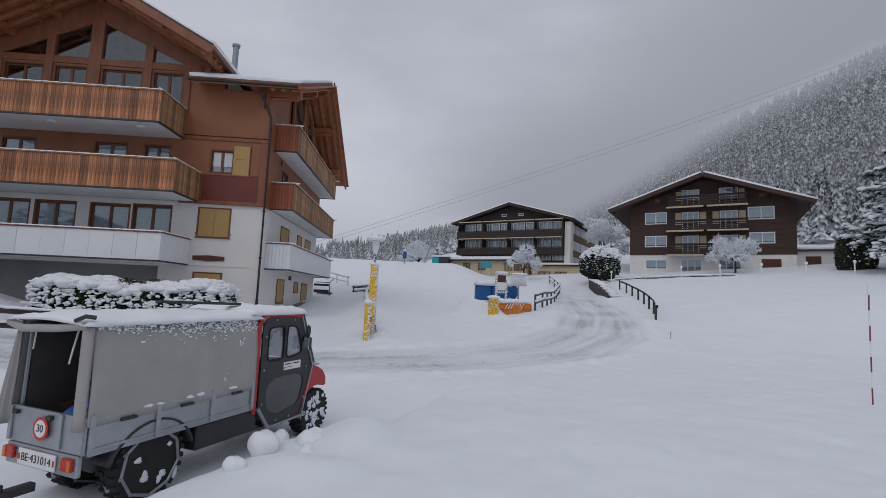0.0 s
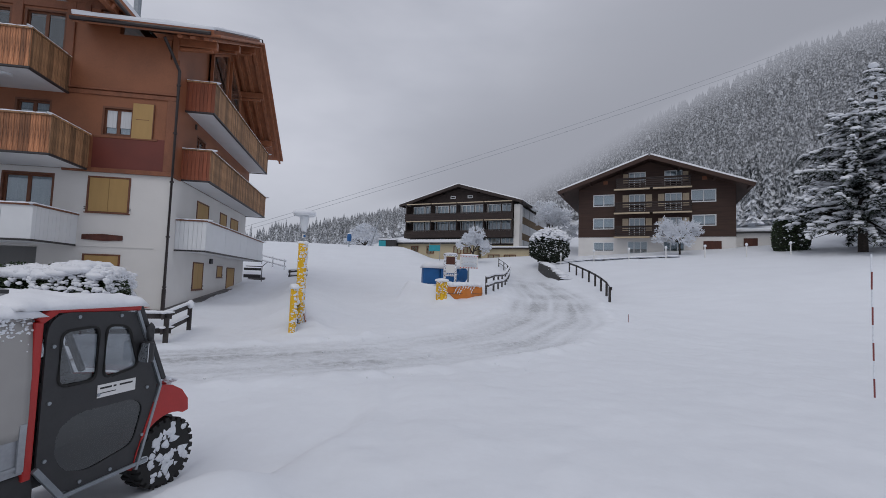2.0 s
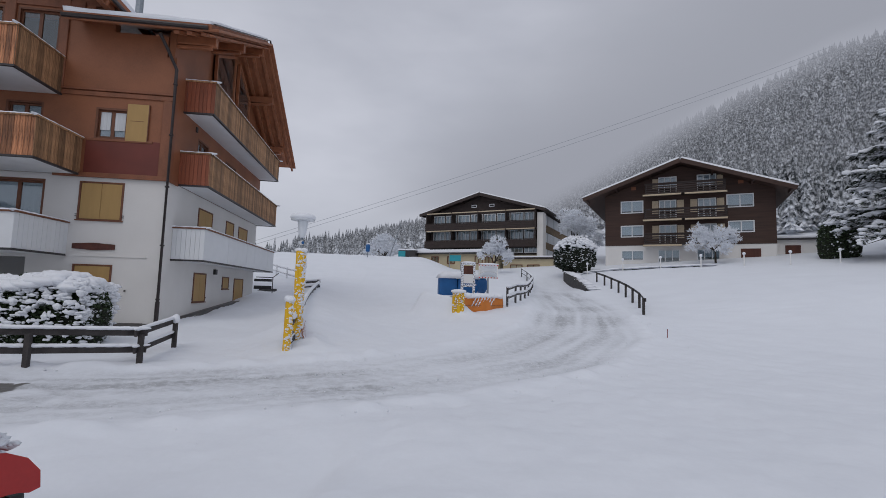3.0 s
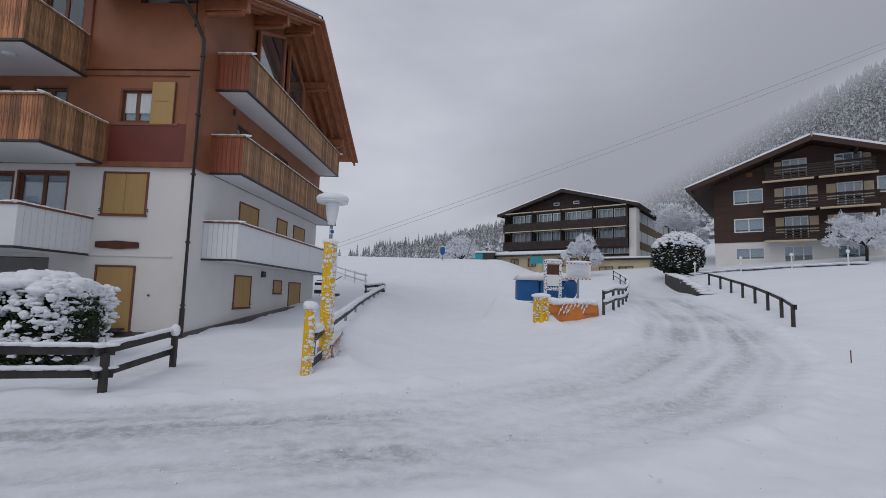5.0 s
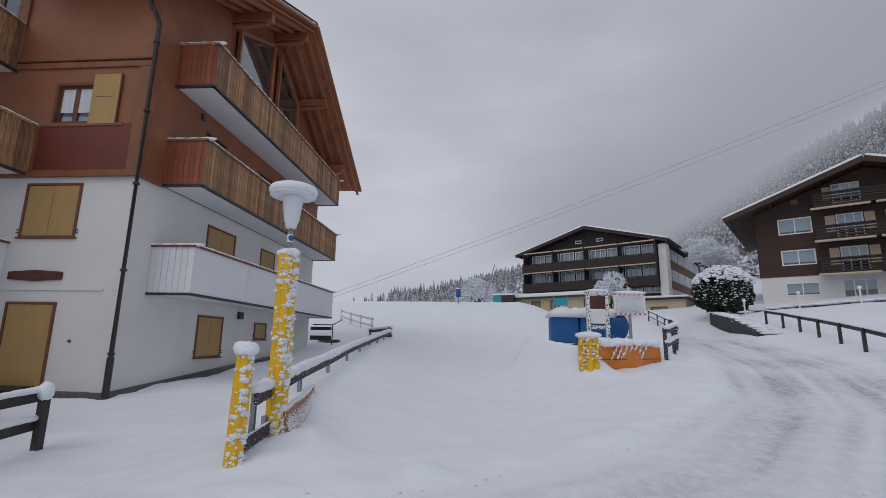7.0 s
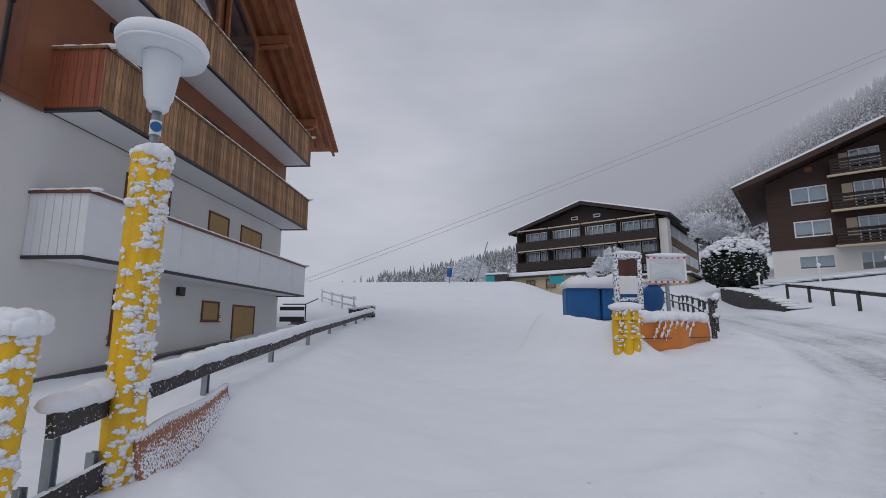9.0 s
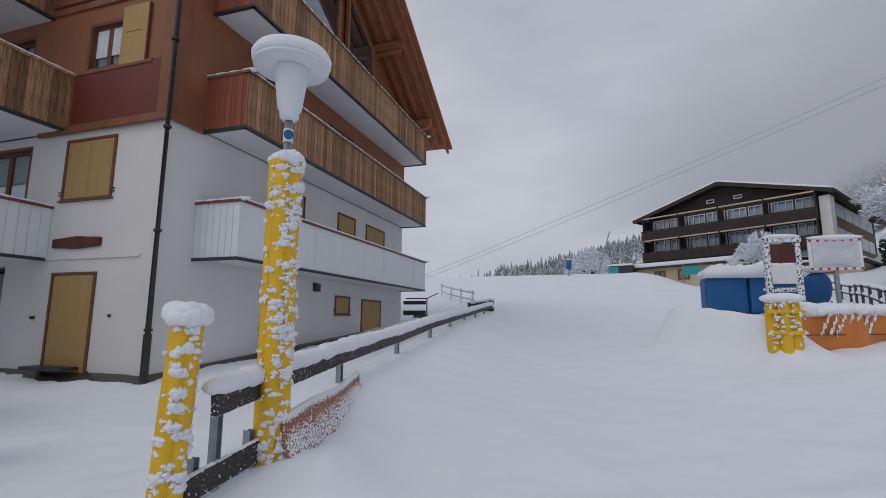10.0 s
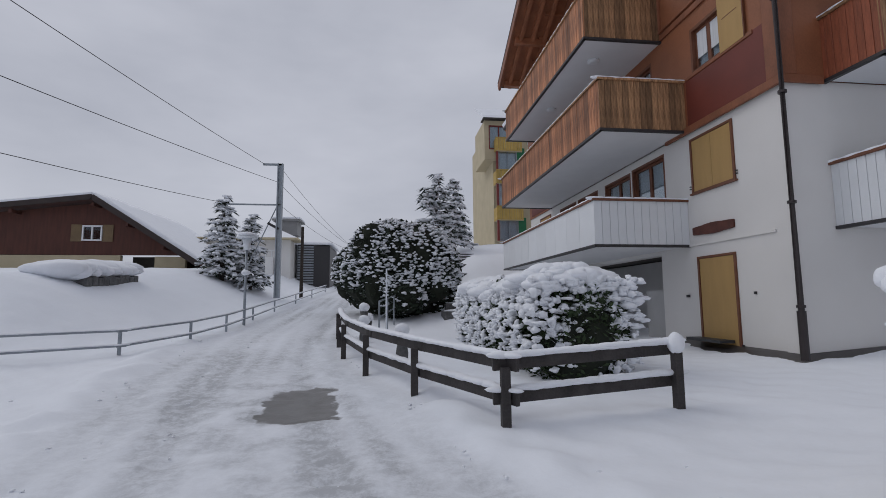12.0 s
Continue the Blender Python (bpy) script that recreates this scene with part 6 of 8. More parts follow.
# ---- padded lamp post, short post and mat ----
def pad(parent, x, y, z0, z1, rad, lean, name, seed, lumps):
    """A ribbed foam pad wrapped round a post, spattered with snow."""
    r = random.Random(seed)
    n, rows = 64, 14
    v, f = [], []
    for k in range(rows + 1):
        t = k / rows
        z = z0 + (z1 - z0) * t
        ox, oy = lean[0] * t, lean[1] * t
        for i in range(n):
            a = 6.283185 * i / n
            lobe = abs(math.cos(2.5 * a))
            q = rad * (0.74 + 0.28 * lobe ** 0.5) * (1 + 0.012 * math.sin(7 * z + 3 * a))
            v.append((x + ox + q * math.cos(a), y + oy + q * math.sin(a), z))
    for k in range(rows):
        for i in range(n):
            j = (i + 1) % n
            f.append((k * n + i, k * n + j, (k + 1) * n + j, (k + 1) * n + i))
    f.append(tuple(range(rows * n, (rows + 1) * n)))
    part(name, Soup().add(v, f), M_YELLOW, parent, "ribbed yellow foam pad", smooth=True, at_world=True)
    sn = Soup()
    for _ in range(lumps):
        t = r.random()
        a = r.gauss(-0.35, 0.75) if r.random() < 0.85 else r.uniform(0, 6.28)
        big = r.random() ** 3
        for _ in range(2 + int(6 * big)):
            b, w = a + r.gauss(0, 0.06 + 0.14 * big), t + r.gauss(0, 0.0035)
            q = rad * (0.85 + 0.15 * abs(math.cos(2.5 * b)) ** 0.45)
            g = r.uniform(0.006, 0.012) + 0.012 * big
            sn.blob((x + lean[0] * w + q * math.cos(b), y + lean[1] * w + q * math.sin(b), min(z1, z0 + 0.05 + (z1 - z0 - 0.08) * w)), g * r.uniform(0.7, 1.3), g * r.uniform(0.9, 1.6), g * r.uniform(0.7, 1.4), 0.6, False, b)
    for i in range(18):
        a = 6.283 * i / 18
        q = rad * r.uniform(0.3, 0.92)
        sn.blob((x + lean[0] + q * math.cos(a), y + lean[1] + q * math.sin(a), z1 + 0.02), 0.07, 0.07, r.uniform(0.045, 0.07), 0.2, True)
    part("pad_snow", sn, M_SNOW, parent, "lumps of snow clinging to the pad", smooth=True, at_world=True, kind="stuff")


LX, LY = -1.42, 17.66
lamp = thing("street_lamp", pose(LX, LY, 0.55), "street lamp with a yellow padded post and snow on its shade", "street lamp")
pad(lamp, LX, LY, 0.4, 3.18, 0.14, (0.0, 0.0), "foam_pad", 51, 330)
part("pole", Soup().cyl((LX, LY, 0.2), (LX, LY, 3.62), 0.042, 0.036, 14), M_STEEL, lamp, "grey steel pole", smooth=True, at_world=True)
tag = part("number_tag", Soup().cyl((LX, LY, 3.36), (LX, LY, 3.48), 0.043, 0.043, 14), M_SIGNW, lamp, "round number sticker", at_world=True)
part("number_disc", Soup().cyl((LX + 0.03, LY - 0.036, 3.42), (LX + 0.034, LY - 0.041, 3.42), 0.042, 0.042, 18), M_BLUE, tag, "blue round number plate", at_world=True)
part("shade_body", Soup().lathe([(0.055, 0.0), (0.08, 0.03), (0.085, 0.08), (0.105, 0.12), (0.148, 0.46), (0.145, 0.5)], (LX, LY, 3.56), 28), M_LAMP, lamp, "white frosted lamp glass", smooth=True, at_world=True)
part("shade_disc", Soup().lathe([(0.14, 0.0), (0.325, 0.0), (0.33, 0.025), (0.28, 0.05), (0.1, 0.07)], (LX, LY, 4.05), 36), M_LAMP, lamp, "flat round shade", smooth=True, at_world=True)
sn = Soup().lathe([(0.32, 0.0), (0.342, 0.025), (0.346, 0.065), (0.32, 0.11), (0.25, 0.14), (0.12, 0.155), (0.01, 0.155)], (LX, LY, 4.083), 36)
part("shade_snow", sn, M_SNOW, lamp, "thick disc of snow on the shade", smooth=True, at_world=True)
spost = thing("padded_post", pose(-1.5, 16.74, 0.5), "short post wrapped in a yellow foam pad, snow on top", "post")
pad(spost, -1.5, 16.72, 0.3, 1.82, 0.104, (0.0, 0.1), "foam_pad", 52, 130)
s = Soup()
for i in range(14):
    s.blob((-1.5 + rng.uniform(-0.06, 0.06), 16.82 + rng.uniform(-0.06, 0.06), 1.88), 0.085, 0.085, 0.065, 0.12, True)
part("cap_snow", s, M_SNOW, spost, "cap of snow", smooth=True, at_world=True, kind="stuff")
s = Soup()
mv, mf = [], []
for i in range(13):
    for j in range(9):
        u, t = i / 12, j / 8
        y = 17.6 + 1.6 * u
        x = -1.22 - 0.2 * u + 0.03 * math.sin(6 * t)
        low, high = gz(x, y) - 0.2, 1.08 + 0.16 * u + 0.02 * math.sin(7 * u)
        high = max(high, low + 0.1)
        z = low + (high - low) * t
        mv.append((x - 0.06 * t, y, z))
for i in range(12):
    for j in range(8):
        k = i * 9 + j
        mf.append((k, k + 1, k + 10, k + 9))
mat_ob = lone("slope_mat", Soup().add(mv, mf), M_COIR, "rust-brown protective mat half buried in snow", "mat", smooth=True)
md = mat_ob.modifiers.new("solid", "SOLIDIFY")
md.thickness = 0.05

# ---- snow bank with crash mats and signs ----
om = thing("orange_crash_mat", on(4.2, 23.3), "orange crash mat with snow on top", "crash mat")
ux, uy = 2.15 / 2.71, 1.65 / 2.71
ang = math.degrees(math.atan2(uy, ux))
PLACE[om] = pose(4.2, 23.45, 1.27, 0, 0, ang)
om.matrix_world = PLACE[om]
v, f = [], []
for i in range(21):
    for j in range(7):
        u, t = i / 20, j / 6
        v.append((2.65 * u, 0.05 * math.sin(9 * u) - 0.06 * math.sin(math.pi * t), 0.0 + 0.7 * t + 0.05 * math.sin(7 * u) * (1 - t) + 0.05 * u))
for i in range(20):
    for j in range(6):
        k = i * 7 + j
        f.append((k, k + 7, k + 8, k + 1))
o2 = part("mat_face", Soup().add(v, f), M_ORANGE, om, smooth=True)
md = o2.modifiers.new("solid", "SOLIDIFY")
md.thickness, md.offset = 0.3, -1
part("seam", Soup().box(0.02, -0.085, 0.34, 2.62, -0.06, 0.355), M_DARK, om)
s, r2 = Soup(), random.Random(61)
for i in range(7):
    for k in range(9):
        t = k / 9
        s.blob((0.75 + 0.2 * i - 0.28 * t + r2.uniform(-0.02, 0.02), -0.075, 0.68 - 0.36 * t + r2.uniform(-0.03, 0.03)), r2.uniform(0.014, 0.03), 0.008, r2.uniform(0.03, 0.05), 0.5)
for i in range(16):
    s.blob((i * 0.165, 0.15, 0.76), 0.2, 0.26, 0.11, 0.2, True)
part("mat_snow", s, M_SNOW, om, "scraped snow on the mat", smooth=True)
yp = thing("yellow_crash_pad", pose(3.98, 23.3, 1.27), "ribbed yellow crash pad with a cap of snow", "crash pad")
for i, (dx, dy) in enumerate(((-0.14, 0.02), (0.01, -0.05), (0.16, 0.0))):
    part("roll", Soup().lathe([(0.08, -0.3), (0.1, 0.1), (0.1, 0.6), (0.085, 0.88)], (dx, dy, 0), 14), M_YELLOW, yp, smooth=True)
for z in (0.42, 0.75):
    part("strap", Soup().box(-0.25, -0.16, z - 0.06, 0.27, -0.12, z), M_YELLOW, yp)
part("cap_snow", Soup().blob((0.01, 0, 0.93), 0.29, 0.18, 0.1, 0.1, True), M_SNOW, yp, smooth=True)
s = Soup()
for _ in range(80):
    u, w = r2.uniform(-0.25, 0.27), r2.random()
    s.blob((u, -0.15 + 0.03 * math.cos(u * 40), 0.15 + 0.72 * w ** 0.7), r2.uniform(0.008, 0.035), 0.014, r2.uniform(0.008, 0.03), 0.6)
part("pad_snow", s, M_SNOW, yp, "snow clinging to the rolls", smooth=True, kind="stuff")
bm_ = thing("blue_crash_mat", on(4.45, 26.8, 6, 0.0), "blue crash mats under a thick roll of snow", "crash mat")
for i, (u0, u1) in enumerate(((-0.85, 0.05), (0.07, 1.4))):
    part("mat", Soup().box(u0, 0, 0.1, u1, 0.5, 0.95), M_BLUE, bm_, bevel=0.09)
s = Soup()
for u in (0.35, 0.46, 0.57, 0.68, 0.79, 0.90, 1.01):
    s.box(u, -0.006, 0.62, u + 0.07, 0.0, 0.68)
each("lettering_bar", s, M_SIGNW, bm_)
s = Soup()
s.sheet(-0.93, 1.48, -0.1, 0.6, 0.93, 0.3, 24, 10, 4.0)
part("mat_snow", s, M_SNOW, bm_, "rounded snow load", smooth=True)
bb = thing("blue_bin", on(5.6, 26.2, 0, -0.2), "blue waste bag on a stand", "bin")
part("bag", Soup().blob((0, 0, 0.85), 0.25, 0.24, 0.38, 0.1, True), M_BLUE, bb, smooth=True)
part("cap_snow", Soup().blob((0, 0, 1.27), 0.24, 0.22, 0.09, 0.1), M_SNOW, bb, smooth=True)
for dx in (-0.22, 0.22):
    part("leg", Soup().cyl((dx, 0, -0.2), (dx, 0, 0.6), 0.02, 0.02, 8), M_STEEL, bb)
fr = thing("notice_frame", on(4.75, 25.4, 8, -0.38), "rimed wooden frame holding a notice board", "sign")
for dx in (-0.28, 0.28):
    part("post", Soup().box(dx - 0.05, -0.05, -0.1, dx + 0.05, 0.06, 2.25), M_RIMEPOST, fr, bevel=0.01)
part("crossbar", Soup().box(-0.36, -0.05, 2.2, 0.36, 0.05, 2.3), M_RIMEPOST, fr, bevel=0.01)
part("crossbar", Soup().box(-0.28, -0.03, 1.2, 0.28, 0.03, 1.28), M_RIMEPOST, fr)
part("leaflet", Soup().box(-0.24, -0.03, 1.36, 0.24, -0.012, 1.74), M_SIGNW, fr, "pale lower notice")
part("notice", Soup().box(-0.25, -0.03, 1.78, 0.25, -0.01, 2.16), M_BARN, fr, "weathered notice board")
part("crest_snow", Soup().blob((0, 0, 2.32), 0.36, 0.09, 0.05, 0.1, True), M_SNOW, fr, smooth=True)
mr_ = thing("traffic_mirror", on(5.74, 25.6, 4), "rectangular traffic mirror in a snowy frame on a post", "mirror")
part("post", Soup().cyl((0, 0.06, -0.3), (0, 0.06, 1.3), 0.045, 0.045, 10), M_STEEL, mr_)
part("mirror_frame", Soup().box(-0.47, 0.0, 1.16, 0.47, 0.05, 1.8), M_SIGNW, mr_, bevel=0.03)
mv2, mf2 = [], []
for j in range(9):
    for i in range(13):
        u, t = i / 6 - 1, j / 4 - 1
        mv2.append((0.4 * u, -0.012 - 0.045 * (1 - u * u) * (1 - t * t) ** 0.5 if abs(t) < 1 else -0.012, 1.48 + 0.25 * t))
for j in range(8):
    for i in range(12):
        k = j * 13 + i
        mf2.append((k, k + 1, k + 14, k + 13))
part("mirror_face", Soup().add(mv2, mf2), M_MIRROR, mr_, "bulging traffic mirror glass", smooth=True)
part("frame_snow", Soup().blob((0, 0.02, 1.82), 0.47, 0.08, 0.06, 0.1, True), M_SNOW, mr_, smooth=True)
s = Soup()
for i in range(7):
    s.box(-0.455 + i * 0.143, -0.006, 1.745, -0.405 + i * 0.143, 0.0, 1.79).box(-0.455 + i * 0.143, -0.006, 1.17, -0.405 + i * 0.143, 0.0, 1.215)
each("edge_mark", s, M_SIGNR, mr_, "red edge marks")


# ---- small transporter with a tarpaulin ----
TRUCK_X, TRUCK_Y, TRUCK_Z = -2.63, 4.43, 0.2
TH = -24.5
tk = thing("transporter", pose(TRUCK_X, TRUCK_Y, TRUCK_Z, 0, 0, TH), "small red and black transporter with a snowy grey tarpaulin", "vehicle")
# local: x to the left is negative (bed runs from x=-1.18 to 0), y ahead from the tail
W, BED = 1.0, 1.86
s = Soup().box(-W, 0.02, 0.56, 0, BED, 0.62)
part("bed", s, M_ALU, tk, at_world=False)
for nm, b in (("dropside", (-0.03, 0.03, 0.6, 0.0, BED - 0.03, 0.86)), ("dropside", (-W, 0.03, 0.6, -W + 0.03, BED - 0.03, 0.86)), ("tailgate", (-W + 0.0, -0.03, 0.58, 0.0, 0.0, 0.88)), ("headboard", (-W, BED - 0.03, 0.6, 0.0, BED, 0.9))):
    part(nm, Soup().box(*b), M_ALU, tk, "grey aluminium side board", bevel=0.008)
s = Soup()
for y in (0.02, 0.62, 1.25, 1.83):
    s.box(0.0, y - 0.02, 0.58, 0.022, y + 0.025, 0.9)
for x in (-W + 0.06, -0.28, -0.02):
    s.box(x - 0.02, -0.05, 0.6, x + 0.02, -0.03, 0.88)
s.box(0.0, 0.03, 0.845, 0.014, BED - 0.03, 0.87).box(0.0, 0.03, 0.60, 0.012, BED - 0.03, 0.625)
each("side_stake", s, M_ALU, tk, bevel=0.004)
s = Soup()
for y in (0.25, 0.85, 1.5):
    s.box(0.014, y, 0.80, 0.04, y + 0.14, 0.825)
for x in (-0.9, -0.45):
    s.box(x, -0.06, 0.82, x + 0.06, -0.03, 0.85)
each("latch", s, M_BLACK, tk)


def cloth(fn, nu, nv):
    v, f = [], []
    for i in range(nu + 1):
        for j in range(nv + 1):
            v.append(fn(i / nu, j / nv))
    for i in range(nu):
        for j in range(nv):
            k = i * (nv + 1) + j
            f.append((k, k + nv + 1, k + nv + 2, k + 1))
    return Soup().add(v, f)


def side_sheet(u, t):
    y = -0.02 + (BED + 0.02) * u
    sag = 0.018 * math.sin(9 * u) * math.sin(math.pi * t) + 0.01 * noise.noise(Vector((u * 5, t * 4, 2)))
    return (0.012 + sag - 0.05 * t ** 3, y, 0.8 + 0.83 * t - 0.02 * math.sin(math.pi * u) * t)


def tarp(name, soup_, label=""):
    ob = part(name, soup_, M_CANVAS, tk, label, smooth=True)
    md_ = ob.modifiers.new("solid", "SOLIDIFY")
    md_.thickness = 0.012
    return ob


tarp("tarp_side", cloth(side_sheet, 36, 14), "grey tarpaulin side, taut and stained")
sh2 = cloth(lambda u, t: (-W - side_sheet(u, t)[0], side_sheet(u, t)[1], side_sheet(u, t)[2]), 36, 14)
tarp("tarp_side", sh2)
tarp("tarp_top", cloth(lambda u, t: (-W * t - 0.05 * (1 - t) + 0.05 * t + 0.04 * (1 - 2 * t), -0.05 + (BED + 0.1) * u, 1.62 + 0.045 * math.sin(math.pi * t) - 0.02 * math.sin(math.pi * u * 3)), 24, 14))
tarp("tarp_corner", cloth(lambda u, t: (0.0 - 0.1 * u + 0.012 * math.sin(9 * u), -0.03 - 0.05 * math.sin(3.1 * u) + 0.015 * math.sin(14 * u), 0.78 + 0.83 * t), 14, 8), "tarpaulin corner hanging in folds")
tarp("tarp_corner", cloth(lambda u, t: (-W - 0.02 * (1 - t) + 0.05 * u, -0.03 - 0.1 * (1 - t) * (1 - u) + 0.012 * math.sin(11 * u), 0.72 + 0.88 * t), 14, 8))
part("tarp_roll", Soup().tube([(-W - 0.02, -0.09, 1.6), (-0.8, -0.11, 1.56), (-0.4, -0.1, 1.58), (-0.02, -0.08, 1.62)], 0.034, 10), M_CANVAS, tk, "rolled-up rear flap", smooth=True)
each("hoop", Soup().tube([(-0.05, BED - 0.05, 0.8), (-0.07, BED - 0.05, 1.58), (-W + 0.07, BED - 0.05, 1.58), (-W + 0.05, BED - 0.05, 0.8)], 0.02, 8).tube([(-0.05, 0.04, 0.8), (-0.07, 0.04, 1.58), (-W + 0.07, 0.04, 1.58), (-W + 0.05, 0.04, 0.8)], 0.02, 8), M_STEEL, tk)
each("strap", Soup().tube([(-0.28, 0.02, 1.58), (-0.3, 0.0, 1.4), (-0.33, 0.0, 1.28)], 0.008, 6).tube([(-0.6, 0.3, 1.58), (-0.61, 0.3, 1.44)], 0.008, 6).tube([(-0.86, 0.03, 1.58), (-0.88, 0.03, 1.36)], 0.008, 6), M_SIGNW, tk, "hanging white cords")
# added dark sheets that paint the shade inside the cover
part("lining", Soup().box(-W + 0.03, BED - 0.06, 0.62, -0.03, BED - 0.045, 1.58), M_CANVAS_SHADE, tk)
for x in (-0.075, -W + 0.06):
    part("lining", Soup().box(x, 0.06, 0.62, x + 0.008, BED - 0.07, 1.56), M_CANVAS_SHADE, tk)
part("lining", Soup().box(-W + 0.07, 0.06, 1.56, -0.08, BED - 0.07, 1.568), M_CANVAS_SHADE, tk)
s = Soup()
r3 = random.Random(71)
part("tarp_snow", Soup().sheet(-W - 0.04, 0.03, -0.13, BED + 0.06, 1.65, 0.07, 26, 40, 1.3, 0.03), M_SNOW, tk, "uneven snow over the tarpaulin roof", smooth=True)
for i in range(420):
    y = BED * r3.random() ** 0.7
    s.blob((-0.02 + r3.uniform(0, 0.012), y, 1.615 - abs(r3.gauss(0, 0.06)) * (0.3 + y)), r3.uniform(0.004, 0.009), r3.uniform(0.006, 0.018), r3.uniform(0.004, 0.01), 0.5)
for y in (0.5, 0.62, 0.95, 1.08, 1.5):
    s.blob((0.02, y, 0.88), 0.025, 0.045, 0.014, 0.4)
for i in range(40):
    s.blob((0.01, 1.4 + r3.uniform(-0.05, 0.05) + 0.2 * (i / 40), 0.92 + 0.5 * i / 40), 0.005, 0.009, 0.01, 0.4)
part("snow_spatter", s, M_SNOW, tk, "snow spattered on the tarpaulin", smooth=True, kind="stuff")
part("roof_bar", Soup().beam((-0.5, 0.9, 1.8), (-0.36, 1.9, 1.78), 0.07, 0.03), M_BLACK, tk, "black bar lying on the snow")
part("flap_hook", Soup().tube([(-0.12, -0.12, 1.66), (-0.03, -0.1, 1.7), (0.02, -0.05, 1.69)], 0.018, 8), M_BLACK, tk)
# load
part("blue_sheet", Soup().blob((-0.48, 0.3, 0.84), 0.2, 0.24, 0.08, 0.5, True), M_TARP_BLUE, tk, "crumpled blue sheet in the bed", smooth=True)
part("load", Soup().blob((-0.6, 0.8, 0.92), 0.26, 0.4, 0.22, 0.3, True).beam((-0.85, 0.3, 0.8), (-0.45, 1.2, 1.12), 0.05, 0.05), M_BARN, tk, "red-brown tools and sacks", smooth=False)
# rear lights, plate, speed disc, hitch
part("bumper", Soup().box(-W + 0.04, -0.035, 0.4, -0.04, 0.01, 0.575), M_ALU, tk, bevel=0.012)
for x in (-W + 0.05, -0.2):
    lt = part("tail_light", Soup().box(x, -0.065, 0.45, x + 0.13, -0.035, 0.55), M_TAIL, tk, "red tail light", bevel=0.01)
    part("indicator", Soup().box(x + (0.09 if x > -0.6 else 0.0), -0.07, 0.455, x + (0.128 if x > -0.6 else 0.04), -0.065, 0.545), M_AMBER, lt)
pl_ = part("number_plate", Soup().box(-0.76, -0.055, 0.42, -0.28, -0.04, 0.55), M_SIGNW, tk, "white Swiss number plate", bevel=0.004)
disc = part("speed_disc", Soup().cyl((-0.5, -0.055, 0.74), (-0.5, -0.06, 0.74), 0.095, 0.095, 28), M_SIGNR, tk, "round thirty speed disc")
part("disc_face", Soup().cyl((-0.5, -0.06, 0.74), (-0.5, -0.063, 0.74), 0.07, 0.07, 28), M_SIGNW, disc)
part("tow_hitch", Soup().box(-0.56, -0.3, 0.24, -0.48, -0.05, 0.31).cyl((-0.52, -0.3, 0.25), (-0.52, -0.3, 0.36), 0.035, 0.035, 10), M_BLACK, tk, bevel=0.01)


def text_part(name, body, size, m, mat, parent, label=""):
    """Flat lettering in the built-in font, as a mesh."""
    cu = bpy.data.curves.new(name, "FONT")
    cu.body, cu.size, cu.align_x, cu.align_y = body, size, "CENTER", "CENTER"
    cu.extrude = 0.0008
    tmp = bpy.data.objects.new(name, cu)
    me = bpy.data.meshes.new_from_object(tmp)
    bpy.data.objects.remove(tmp)
    me.materials.clear()
    me.materials.append(mat)
    ob = new(name, me)
    ob.parent = parent
    ob.matrix_basis = m
    PLACE[ob] = PLACE[parent]
    if label:
        tagged(ob, label)
    return ob


text_part("plate_number", "BE\u00b7431014", 0.09, pose(-0.52, -0.057, 0.485, 90, 0, 0), M_INK, pl_, "black number BE 431014")
each("canton_shield", Soup().box(-0.755, -0.058, 0.46, -0.73, -0.056, 0.51).box(-0.305, -0.058, 0.46, -0.285, -0.056, 0.51), M_SIGNR, pl_)
text_part("disc_number", "30", 0.085, pose(-0.5, -0.065, 0.74, 90, 0, 0), M_INK, disc)
# chassis and wheels
part("chassis", Soup().box(-W + 0.2, 0.2, 0.34, -0.2, BED + 1.5, 0.56).box(-0.2, 1.1, 0.3, -0.02, BED + 0.1, 0.55), M_BLACK, tk, bevel=0.02)


